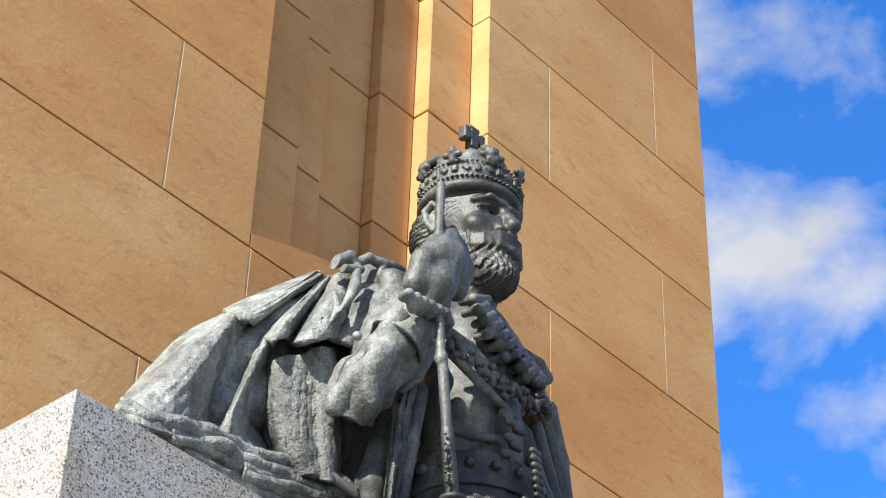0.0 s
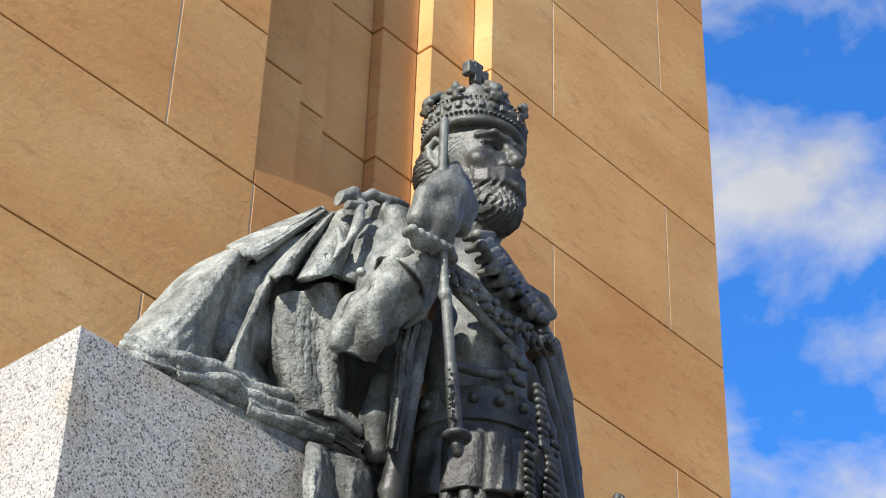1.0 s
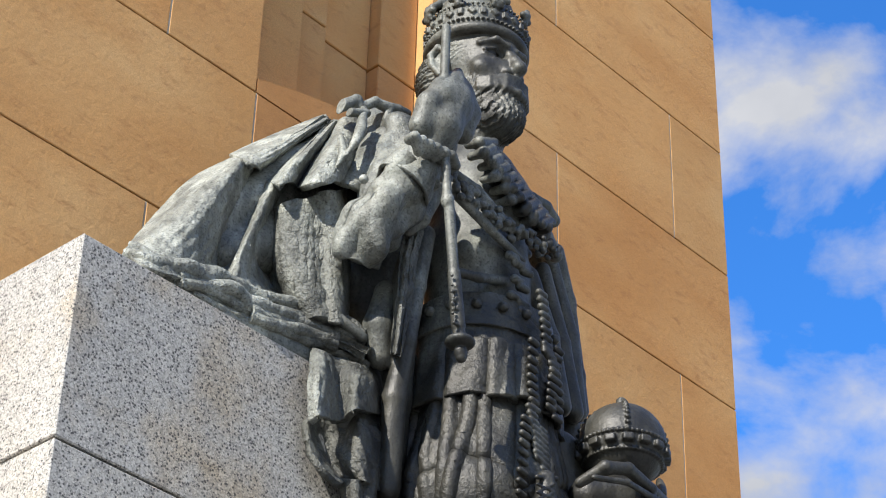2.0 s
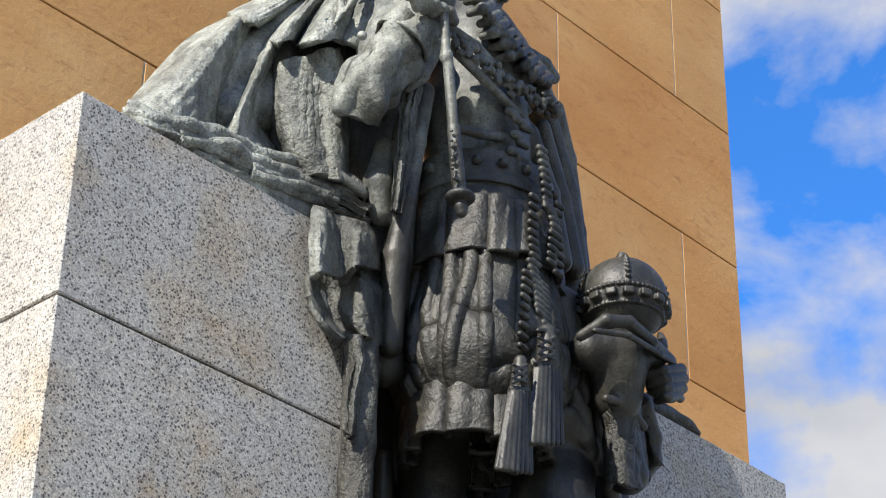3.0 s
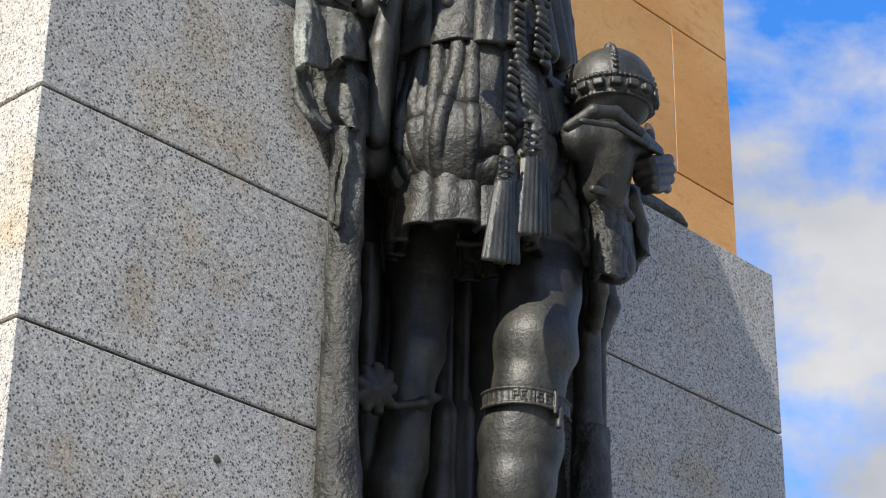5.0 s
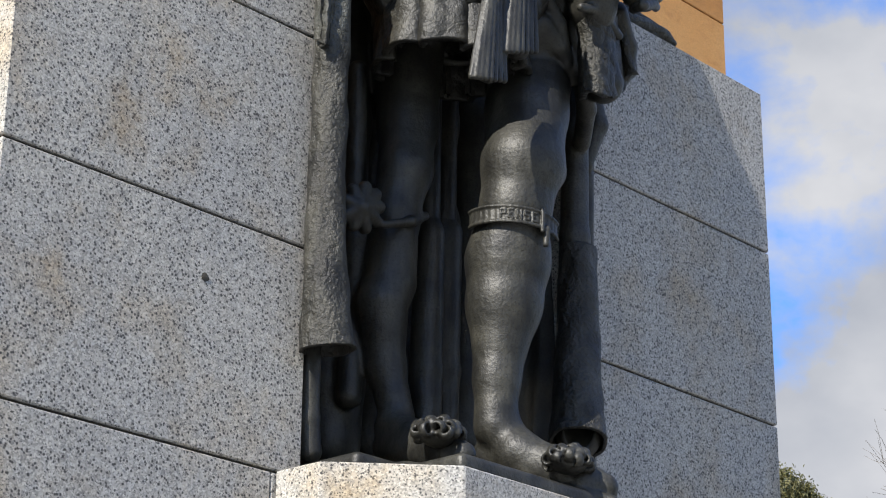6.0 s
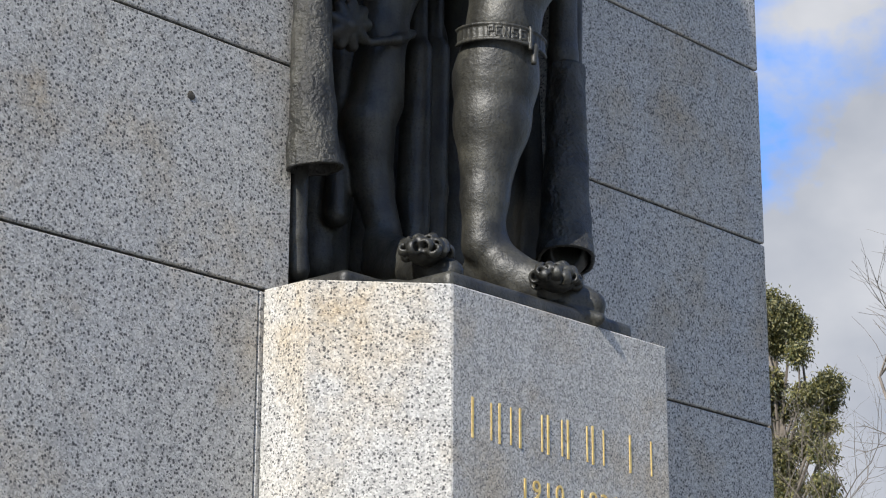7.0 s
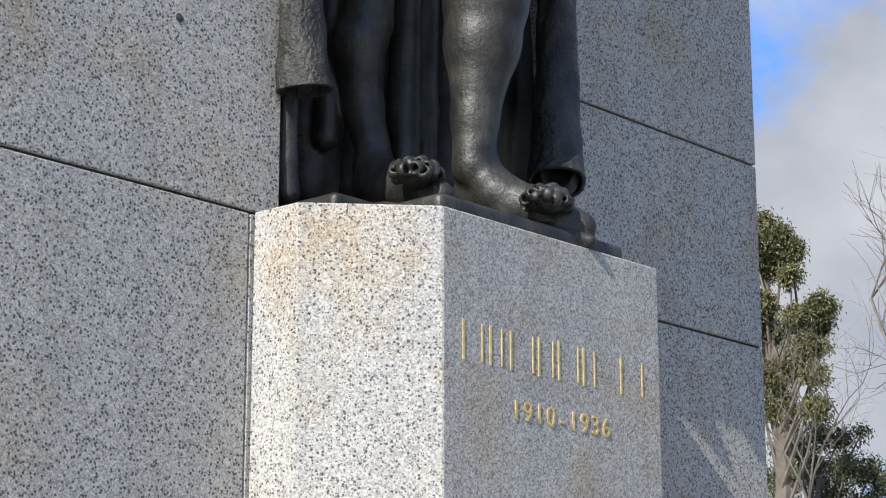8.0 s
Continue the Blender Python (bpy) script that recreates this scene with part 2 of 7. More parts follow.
def build_pylon():
    pylon = new("wall_north")
    tagged(pylon, "tall tan sandstone pylon of large squared blocks with a stepped niche", "stone wall", kind="structure")
    back = part("mortar_core", box(PYLON_LEFT + 0.02, PYLON_RIGHT - 0.02, 0.95, 2.2, 0.02, 12.0), DARK_JOINT, pylon, "dark recessed joint filling")
    steps = [(-0.655, -0.372, 0.644), (-0.372, -0.172, 0.722), (-0.172, 0.122, 0.782), (0.122, 0.338, 0.722), (0.338, 0.612, 0.644)]
    for i in range(len(COURSES) - 1):
        z0, z1 = COURSES[i] + GAP, COURSES[i + 1] - GAP
        wide = i % 2 == 0  # alternate bonding
        niche = COURSES[i] > 6.3
        cuts_l = [PYLON_LEFT] + ([-1.865] if wide else [-1.077])
        cuts_r = ([1.862] if wide else [1.037]) + [PYLON_RIGHT]
        spans = []
        if niche:
            xs = cuts_l + [NICHE_LEFT]
            spans += list(zip(xs, xs[1:]))
            xs = [NICHE_RIGHT] + cuts_r
            spans += list(zip(xs, xs[1:]))
        else:
            xs = cuts_l + ([-0.652, 0.62] if wide else [0.0]) + cuts_r
            spans += list(zip(xs, xs[1:]))
        for x0, x1 in spans:
            part("stone_block", box(x0 + GAP, x1 - GAP, FACE, 2.3, z0, z1, 0.003), SANDSTONE, pylon)
        joints = [x for x in (s[1] for s in spans) if x not in (PYLON_RIGHT, NICHE_LEFT) or not niche and x != PYLON_RIGHT]
        for x in joints:
            part("mortar_strip", box(x - 0.0035, x + 0.0035, FACE + 0.0015, 0.9, z0, z1), MORTAR, pylon)
        if niche:
            for j, (x0, x1, y) in enumerate(steps):
                low = z0 + 0.12 if COURSES[i] < 6.4 else z0 + 0.002
                part("stone_block", box(x0 + 0.0015, x1 - 0.0015, y, 2.3, low, z1 - 0.002, 0.004), SANDSTONE, pylon)
    # the niche's sill: a gently arched course
    bm = bmesh.new()
    n, z0 = 16, 6.311 + GAP
    rows = []
    for y in (FACE, 0.80):
        low, top = [], []
        for k in range(n + 1):
            x = NICHE_LEFT + GAP + (NICHE_RIGHT - NICHE_LEFT - 2 * GAP) * k / n
            low.append(bm.verts.new((x, y, z0)))
            top.append(bm.verts.new((x, y, 6.375 + 0.13 * math.sin(math.pi * k / n))))
        rows.append((low, top))
    (a, b), (c, d) = rows
    for k in range(n):
        bm.faces.new((a[k], a[k + 1], b[k + 1], b[k]))
        bm.faces.new((c[k + 1], c[k], d[k], d[k + 1]))
        bm.faces.new((b[k], b[k + 1], d[k + 1], d[k]))
        bm.faces.new((a[k + 1], a[k], c[k], c[k + 1]))
    bm.faces.new((a[0], b[0], d[0], c[0])), bm.faces.new((b[n], a[n], c[n], d[n]))
    part("niche_sill", bm, SANDSTONE, pylon, "arched sandstone sill of the niche")


# ---- granite front ----
GR_LEFT, GR_RIGHT, SLOT = -1.69, 1.685, 0.642
GR_COURSES = [0.02, 0.30, 1.62, 2.946, 3.604, 4.261, 4.903]


def build_granite():
    wall = new("wall_granite")
    tagged(wall, "speckled grey granite front wall with a deep recess, rust-stained", "stone wall", kind="structure")
    for z0, z1 in zip(GR_COURSES, GR_COURSES[1:]):
        a, b = z0 + 0.004, z1 - (0.004 if z1 < 4.9 else 0)
        if z0 >= 2.9:
            part("stone_block", box(GR_LEFT, -SLOT, 0.0, FACE - 0.004, a, b, 0.004), GRANITE, wall)
            part("stone_block", box(SLOT, GR_RIGHT, 0.0, FACE - 0.004, a, b, 0.004), GRANITE, wall)
        else:
            for x0, x1 in ((GR_LEFT, -0.75), (-0.75, 0.75), (0.75, GR_RIGHT)):
                part("stone_block", box(x0 + 0.001, x1 - 0.001, 0.0, FACE - 0.004, a, b, 0.004), GRANITE, wall)
    for x0, x1 in ((GR_LEFT + 0.012, -SLOT - 0.012), (SLOT + 0.012, GR_RIGHT - 0.012)):
        part("joint_core", box(x0, x1, 0.012, FACE - 0.01, 0.03, 4.88), DARK_JOINT, wall, "dark recessed joint filling")
    bm = bmesh.new()
    bmesh.ops.create_icosphere(bm, subdivisions=2, radius=0.013)
    for v in bm.verts:
        v.co = Vector((v.co.x * 1.1 + 0.004 * noise.noise(v.co * 90), v.co.y * 0.25, v.co.z + 0.005 * noise.noise(v.co * 70))) + Vector((-1.013, 0.0, 3.418))
    part("pit", bm, DARK_JOINT, wall, "small dark pit in the stone")


def build_plinth():
    plan = [(-0.738, 0.004 - 0.008), (-0.733, -0.164), (-0.455, -0.423), (0.487, -0.423), (0.765, -0.164), (0.765, -0.004)]
    plinth = new("plinth", mesh_of("plinth", prism(plan, 0.02, 2.946, 0.004), GRANITE))
    return tagged(plinth, "chamfered speckled grey granite plinth with gilded inscription", "plinth")


build_ground()
build_pylon()
build_granite()
PLINTH = build_plinth()

# ---- modelling by distance fields: forms are blended on a grid, then skinned ----
class Clay:
    def __init__(self, low, high, step):
        self.low, self.step = np.array(low, float), step
        self.size = np.ceil((np.array(high) - self.low) / step).astype(int) + 1
        self.d = np.full(self.size, 0.3, np.float32)

    def window(self, low, high):
        a = np.clip(np.floor((np.array(low) - self.low) / self.step).astype(int), 0, self.size)
        b = np.clip(np.ceil((np.array(high) - self.low) / self.step).astype(int) + 1, 0, self.size)
        if (b <= a).any():
            return None, None
        axes = [(self.low[i] + self.step * np.arange(a[i], b[i])).astype(np.float32) for i in range(3)]
        return tuple(slice(p, q) for p, q in zip(a, b)), np.meshgrid(*axes, indexing="ij", sparse=True)

    def blend(self, where, d, k):
        old = self.d[where]
        if k <= 0:
            self.d[where] = np.minimum(old, d)
            return
        h = np.maximum(k - np.abs(old - d), 0) / k
        self.d[where] = np.minimum(old, d) - h * h * k * 0.25

    def carve(self, where, d, k):
        old = self.d[where]
        h = np.maximum(k - np.abs(old + d), 0) / max(k, 1e-6)
        self.d[where] = np.maximum(old, -d) + h * h * k * 0.25

    def tube(self, points, k=0.02, cut=False):
        """A chain of tapered round limbs through (x, y, z, radius)."""
        for (ax, ay, az, ra), (bx, by, bz, rb) in zip(points, points[1:]):
            pad = max(ra, rb) + k + 2 * self.step
            where, g = self.window((min(ax, bx) - pad, min(ay, by) - pad, min(az, bz) - pad), (max(ax, bx) + pad, max(ay, by) + pad, max(az, bz) + pad))
            if where is None:
                continue
            vx, vy, vz = bx - ax, by - ay, bz - az
            s = np.clip(((g[0] - ax) * vx + (g[1] - ay) * vy + (g[2] - az) * vz) / max(vx * vx + vy * vy + vz * vz, 1e-9), 0, 1)
            d = np.sqrt((g[0] - ax - s * vx) ** 2 + (g[1] - ay - s * vy) ** 2 + (g[2] - az - s * vz) ** 2) - (ra + s * (rb - ra))
            (self.carve if cut else self.blend)(where, d, k)

    def egg(self, c, r, k=0.02, turn=(0, 0, 0), cut=False, ripple=None):
        """An ellipsoid; ripple(x, y, z) adds relief to its surface."""
        pad = max(r) + k + 0.03
        where, g = self.window([v - pad for v in c], [v + pad for v in c])
        if where is None:
            return
        m = np.array(Euler([radians(a) for a in turn]).to_matrix().transposed())
        p = [sum(m[i][j] * (g[j] - c[j]) for j in range(3)) for i in range(3)]
        k0 = np.sqrt(sum((p[i] / r[i]) ** 2 for i in range(3)))
        k1 = np.sqrt(sum((p[i] / r[i] ** 2) ** 2 for i in range(3))) + 1e-6
        d = k0 * (k0 - 1) / k1
        if ripple:
            d = d + ripple(g[0], g[1], g[2])
        (self.carve if cut else self.blend)(where, d, k)

    def slab(self, c, half, k=0.01, turn=(0, 0, 0), ease=0.01, cut=False):
        pad = math.sqrt(sum(h * h for h in half)) + k + 0.02
        where, g = self.window([v - pad for v in c], [v + pad for v in c])
        if where is None:
            return
        m = np.array(Euler([radians(a) for a in turn]).to_matrix().transposed())
        q = [np.abs(sum(m[i][j] * (g[j] - c[j]) for j in range(3))) - half[i] + ease for i in range(3)]
        d = np.sqrt(sum(np.maximum(v, 0) ** 2 for v in q)) + np.minimum(np.maximum(np.maximum(q[0], q[1]), q[2]), 0) - ease
        (self.carve if cut else self.blend)(where, d, k)

    def ring(self, c, radius, r, k=0.01, tall=1.0, turn=(0, 0, 0)):
        pad = radius + r * max(tall, 1) + k + 0.02
        where, g = self.window([v - pad for v in c], [v + pad for v in c])
        if where is None:
            return
        m = np.array(Euler([radians(a) for a in turn]).to_matrix().transposed())
        p = [sum(m[i][j] * (g[j] - c[j]) for j in range(3)) for i in range(3)]
        d = np.sqrt((np.sqrt(p[0] ** 2 + p[1] ** 2) - radius) ** 2 + (p[2] / tall) ** 2) - r
        self.blend(where, d, k)

    def skin(self):
        """Surface nets: a vertex in each cell that the surface crosses, a face across each crossed edge."""
        d = self.d
        d[0], d[-1], d[:, 0], d[:, -1], d[:, :, 0], d[:, :, -1] = (0.02,) * 6
        inside = d < 0
        n = np.array(d.shape) - 1
        count = np.zeros(n, np.uint8)
        corners = [(i, j, k) for i in (0, 1) for j in (0, 1) for k in (0, 1)]
        for i, j, k in corners:
            count += inside[i:n[0] + i, j:n[1] + j, k:n[2] + k]
        cells = np.argwhere((count > 0) & (count < 8))
        index = np.full(n, -1, np.int32)
        index[tuple(cells.T)] = np.arange(len(cells))
        value = {c: d[tuple((cells + c).T)] for c in corners}
        total, hits = np.zeros((len(cells), 3)), np.zeros(len(cells))
        for a in corners:
            for axis in range(3):
                if a[axis]:
                    continue
                b = tuple(v + (q == axis) for q, v in enumerate(a))
                va, vb = value[a], value[b]
                cross = (va < 0) != (vb < 0)
                s = np.where(cross, va / np.where(cross, va - vb, 1), 0)
                spot = np.tile(np.array(a, float), (len(cells), 1))
                spot[:, axis] += s
                total += spot * cross[:, None]
                hits += cross
        verts = self.low + self.step * (cells + total / hits[:, None])
        faces = []
        for axis in range(3):
            u, v = (axis + 1) % 3, (axis + 2) % 3
            first = [slice(1, n[q]) for q in range(3)]
            first[axis] = slice(0, n[axis])
            second = list(first)
            second[axis] = slice(1, n[axis] + 1)
            a, b = inside[tuple(first)], inside[tuple(second)]
            for flip, mask in ((False, a & ~b), (True, ~a & b)):
                at = np.argwhere(mask) + [0 if q == axis else 1 for q in range(3)]
                du, dv = np.eye(3, dtype=int)[u], np.eye(3, dtype=int)[v]
                quad = [index[tuple((at - p).T)] for p in (du + dv, dv, 0 * du, du)]
                faces.append(np.stack(quad[::-1] if flip else quad, 1))
        faces = np.concatenate(faces)
        return verts, faces[(faces >= 0).all(1)]


def skinned(name, pieces, *mats):
    """One smooth mesh object from several skins of (verts, quads, material slot if not 0)."""
    verts, faces, slots, at = [], [], [], 0
    for v, f, *slot in pieces:
        verts.append(v), faces.append(f + at), slots.append(np.full(len(f), slot[0] if slot else 0, np.int32))
        at += len(v)
    verts, faces = np.concatenate(verts), np.concatenate(faces)
    me = bpy.data.meshes.new(name)
    me.vertices.add(len(verts)), me.loops.add(faces.size), me.polygons.add(len(faces))
    me.vertices.foreach_set("co", verts.astype(np.float32).ravel())
    me.loops.foreach_set("vertex_index", faces.astype(np.int32).ravel())
    me.polygons.foreach_set("loop_start", np.arange(0, faces.size, 4, dtype=np.int32))
    me.polygons.foreach_set("use_smooth", np.ones(len(faces), bool))
    for mat in mats:
        me.materials.append(mat)
    me.polygons.foreach_set("material_index", np.concatenate(slots))
    me.update(calc_edges=True)
    me.validate()
    return new(name, me)


def rosette(d, at, seed):
    """A bunch of ribbon loops tied on a shoe."""
    rng = random.Random(seed)
    for i in range(30):
        a, up = 2.4 * i, 1 - (i + 0.5) / 30
        out = math.sqrt(1 - up * up)
        spot = (at[0] + 0.070 * out * math.cos(a), at[1] + 0.052 * out * math.sin(a), at[2] - 0.018 + 0.045 * up)
        d.ring(spot, rng.uniform(0.011, 0.017), 0.006, 0.001, 2.2, (rng.uniform(50, 130), rng.uniform(-35, 35), math.degrees(a) + rng.uniform(-40, 40)))
    d.egg((at[0], at[1], at[2] - 0.015), (0.058, 0.043, 0.030), 0.004)


def figure(c, d):
    # bronze base under the feet
    c.slab((-0.05, -0.04, 2.962), (0.40, 0.37, 0.028), 0.05, (0, 0, 0), 0.02)
    c.slab((-0.05, 0.03, 2.962), (0.59, 0.24, 0.028), 0.05, (0, 0, 0), 0.02)
    # legs
    c.tube([(-0.107, 0.140, 4.640, 0.135), (-0.139, 0.100, 4.182, 0.091)], 0.03)
    c.tube([(-0.139, 0.100, 4.182, 0.091), (-0.179, 0.070, 4.009, 0.080), (-0.209, 0.080, 3.856, 0.071), (-0.212, 0.100, 3.644, 0.084)], 0.03)
    c.tube([(-0.243, 0.100, 3.569, 0.083), (-0.219, 0.100, 3.383, 0.056), (-0.204, 0.060, 3.215, 0.051)], 0.03)
    c.tube([(0.272, -0.060, 4.596, 0.147), (0.121, -0.160, 4.232, 0.126), (0.053, -0.200, 4.028, 0.123)], 0.03)
    c.tube([(0.053, -0.200, 4.028, 0.123), (0.041, -0.180, 3.882, 0.105), (0.065, -0.130, 3.738, 0.125), (0.058, -0.120, 3.595, 0.111)], 0.03)
    c.tube([(0.057, -0.120, 3.599, 0.111), (0.036, -0.110, 3.366, 0.067), (0.029, -0.110, 3.218, 0.063)], 0.03)
    c.tube([(0.043, -0.235, 4.000, 0.078), (0.142, -0.230, 4.020, 0.052)], 0.02)  # kneecap
    c.tube([(-0.345, 0.000, 3.767, 0.012), (-0.225, 0.000, 3.812, 0.015), (-0.110, 0.050, 3.878, 0.014)], 0.01)
    c.tube([(-0.453, -0.020, 3.782, 0.019), (-0.353, 0.010, 3.821, 0.021)], 0.006)
    c.tube([(-0.453, -0.020, 3.782, 0.019), (-0.368, 0.010, 3.775, 0.021)], 0.006)
    c.tube([(-0.453, -0.020, 3.782, 0.019), (-0.409, 0.010, 3.741, 0.021)], 0.006)
    c.tube([(-0.453, -0.020, 3.782, 0.019), (-0.456, 0.010, 3.735, 0.021)], 0.006)
    c.tube([(-0.453, -0.020, 3.782, 0.019), (-0.487, 0.010, 3.758, 0.021)], 0.006)
    c.tube([(-0.453, -0.020, 3.782, 0.019), (-0.489, 0.010, 3.801, 0.021)], 0.006)
    c.tube([(-0.453, -0.020, 3.782, 0.019), (-0.459, 0.010, 3.843, 0.021)], 0.006)
    c.tube([(-0.453, -0.020, 3.782, 0.019), (-0.412, 0.010, 3.865, 0.021)], 0.006)
    c.tube([(-0.453, -0.020, 3.782, 0.019), (-0.370, 0.010, 3.856, 0.021)], 0.006)
    # feet
    c.tube([(0.057, -0.100, 3.219, 0.063), (0.063, -0.170, 3.130, 0.065), (0.109, -0.300, 3.070, 0.055), (0.176, -0.390, 3.017, 0.042)], 0.03)
    c.tube([(0.065, -0.060, 3.142, 0.056), (0.078, -0.200, 3.082, 0.055), (0.123, -0.350, 3.017, 0.045)], 0.02)
    c.tube([(-0.047, -0.200, 3.057, 0.013), (0.046, -0.330, 3.005, 0.013), (0.163, -0.430, 2.969, 0.014), (0.162, -0.420, 2.960, 0.014)], 0.01)  # sole
    c.tube([(-0.229, 0.060, 3.188, 0.052), (-0.231, -0.020, 3.138, 0.055), (-0.297, -0.200, 3.066, 0.047), (-0.316, -0.290, 3.029, 0.037)], 0.03)
    c.tube([(-0.240, 0.060, 3.127, 0.048), (-0.317, -0.250, 3.028, 0.037)], 0.02)
    # ribbon rosettes on the shoes
    rosette(d, (-0.370, -0.250, 3.088), 5)
    rosette(d, (0.043, -0.370, 3.077), 8)
    # cloak behind and beside the legs
    c.tube([(-0.237, 0.300, 4.891, 0.110), (-0.252, 0.300, 4.203, 0.105), (-0.255, 0.300, 3.361, 0.100)], 0.03)
    c.tube([(0.005, 0.330, 5.005, 0.114), (-0.020, 0.330, 4.291, 0.109), (-0.033, 0.330, 3.419, 0.103)], 0.03)
    c.tube([(0.196, 0.300, 5.075, 0.106), (0.161, 0.300, 4.343, 0.102), (0.137, 0.300, 3.453, 0.096)], 0.03)
    c.tube([(0.465, 0.330, 5.199, 0.120), (0.418, 0.330, 4.439, 0.114), (0.380, 0.330, 3.517, 0.108)], 0.03)
    c.tube([(0.646, 0.300, 5.265, 0.112), (0.589, 0.300, 4.488, 0.107), (0.539, 0.300, 3.548, 0.101)], 0.03)
    c.tube([(0.823, 0.260, 5.325, 0.124), (0.754, 0.260, 4.533, 0.118), (0.692, 0.260, 3.577, 0.111)], 0.03)
    c.tube([(-0.221, 0.300, 3.877, 0.103), (-0.253, 0.300, 3.178, 0.099)], 0.03)
    c.tube([(0.007, 0.330, 3.953, 0.106), (-0.033, 0.330, 3.230, 0.102)], 0.03)
    c.tube([(0.182, 0.300, 3.997, 0.099), (0.134, 0.300, 3.260, 0.096)], 0.03)
    c.tube([(0.432, 0.330, 4.079, 0.111), (0.376, 0.330, 3.316, 0.108)], 0.03)
    c.tube([(0.597, 0.300, 4.120, 0.104), (0.534, 0.300, 3.344, 0.100)], 0.03)
    c.tube([(0.756, 0.260, 4.157, 0.114), (0.685, 0.260, 3.368, 0.111)], 0.03)
    c.tube([(0.034, 0.160, 4.457, 0.032), (0.023, 0.160, 3.871, 0.038), (0.002, 0.160, 3.358, 0.045)], 0.02)
    c.tube([(0.159, 0.200, 4.515, 0.030), (0.145, 0.200, 3.917, 0.036), (0.121, 0.200, 3.394, 0.041)], 0.02)
    c.tube([(-0.280, 0.180, 4.350, 0.028), (-0.279, 0.180, 3.788, 0.034), (-0.288, 0.180, 3.295, 0.039)], 0.02)
    c.tube([(0.029, 0.140, 3.890, 0.033), (0.012, 0.140, 3.433, 0.041), (-0.002, 0.140, 3.201, 0.048)], 0.02)
    c.tube([(0.164, 0.180, 3.941, 0.028), (0.144, 0.180, 3.473, 0.035), (0.129, 0.180, 3.236, 0.041)], 0.02)
    # hanging edges of the cloak: thick rolls
    c.tube([(-0.588, -0.020, 4.741, 0.044), (-0.612, -0.040, 4.436, 0.040), (-0.621, -0.050, 4.153, 0.039), (-0.624, -0.050, 3.799, 0.041), (-0.617, -0.050, 3.547, 0.047)], 0.02)
    c.tube([(-0.613, -0.050, 3.551, 0.044), (-0.600, -0.050, 3.400, 0.044)], 0.02)
    c.tube([(-0.620, 0.020, 4.548, 0.037), (-0.613, 0.020, 3.998, 0.036), (-0.611, 0.020, 3.482, 0.038)], 0.015)
    c.tube([(-0.604, 0.020, 3.520, 0.035), (-0.593, 0.030, 3.131, 0.031), (-0.583, 0.030, 3.037, 0.034)], 0.015)
    c.tube([(0.539, -0.020, 4.796, 0.042), (0.521, -0.030, 4.327, 0.045), (0.512, -0.030, 3.967, 0.047), (0.504, -0.030, 3.622, 0.053)], 0.02)
    c.tube([(0.527, -0.030, 3.896, 0.050), (0.508, -0.040, 3.606, 0.057), (0.470, -0.060, 3.390, 0.070), (0.452, -0.080, 3.291, 0.076)], 0.02)
    c.tube([(0.376, -0.140, 3.227, 0.051), (0.411, -0.120, 3.310, 0.045)], 0.008, cut=True)
    c.tube([(0.646, 0.020, 4.425, 0.027), (0.620, 0.020, 3.512, 0.025)], 0.015)
    c.tube([(0.623, -0.020, 4.530, 0.034), (0.650, -0.020, 4.415, 0.038), (0.616, 0.000, 4.266, 0.022)], 0.015)
    # hose and skirts of the tunic
    c.tube([(-0.147, -0.100, 5.442, 0.159), (-0.145, -0.100, 5.200, 0.161), (-0.156, -0.100, 4.836, 0.161), (-0.141, -0.100, 4.580, 0.158)], 0.05)
    c.tube([(0.141, -0.140, 4.719, 0.109), (0.204, -0.120, 4.547, 0.101)], 0.03)
    # his left skirt and the robe falling beside it
    c.tube([(0.091, -0.220, 4.897, 0.073), (0.148, -0.240, 4.727, 0.065), (0.200, -0.240, 4.586, 0.047)], 0.02)
    c.tube([(0.090, -0.260, 4.497, 0.032), (0.157, -0.260, 4.444, 0.032), (0.251, -0.250, 4.368, 0.016)], 0.01)
    c.tube([(0.054, -0.280, 4.595, 0.028), (0.135, -0.280, 4.508, 0.025), (0.198, -0.260, 4.400, 0.018)], 0.01)
    c.tube([(-0.016, -0.200, 4.516, 0.070), (0.120, -0.200, 4.469, 0.064)], 0.03)
    c.tube([(-0.043, -0.220, 5.508, 0.028), (0.056, -0.220, 5.311, 0.032), (0.109, -0.220, 5.075, 0.037)], 0.012)
    c.tube([(0.088, -0.160, 5.626, 0.029), (0.188, -0.160, 5.378, 0.032), (0.247, -0.160, 5.138, 0.038)], 0.012)
    c.tube([(0.206, -0.100, 5.738, 0.029), (0.308, -0.100, 5.484, 0.033), (0.340, -0.100, 5.203, 0.038)], 0.012)
    c.tube([(-0.054, -0.240, 5.316, 0.028), (-0.001, -0.240, 5.060, 0.031), (0.067, -0.240, 4.879, 0.036)], 0.012)
    c.tube([(0.203, -0.040, 5.860, 0.064), (0.314, -0.020, 5.591, 0.059), (0.385, 0.000, 5.331, 0.059), (0.402, 0.000, 5.003, 0.105)], 0.02)
    # torso and belt
    c.tube([(-0.166, -0.080, 5.897, 0.136), (-0.149, -0.080, 5.776, 0.183), (-0.195, -0.100, 5.533, 0.165), (-0.197, -0.100, 5.375, 0.156)], 0.05)
    c.tube([(-0.260, -0.020, 5.933, 0.116), (-0.048, -0.040, 6.007, 0.089)], 0.04)
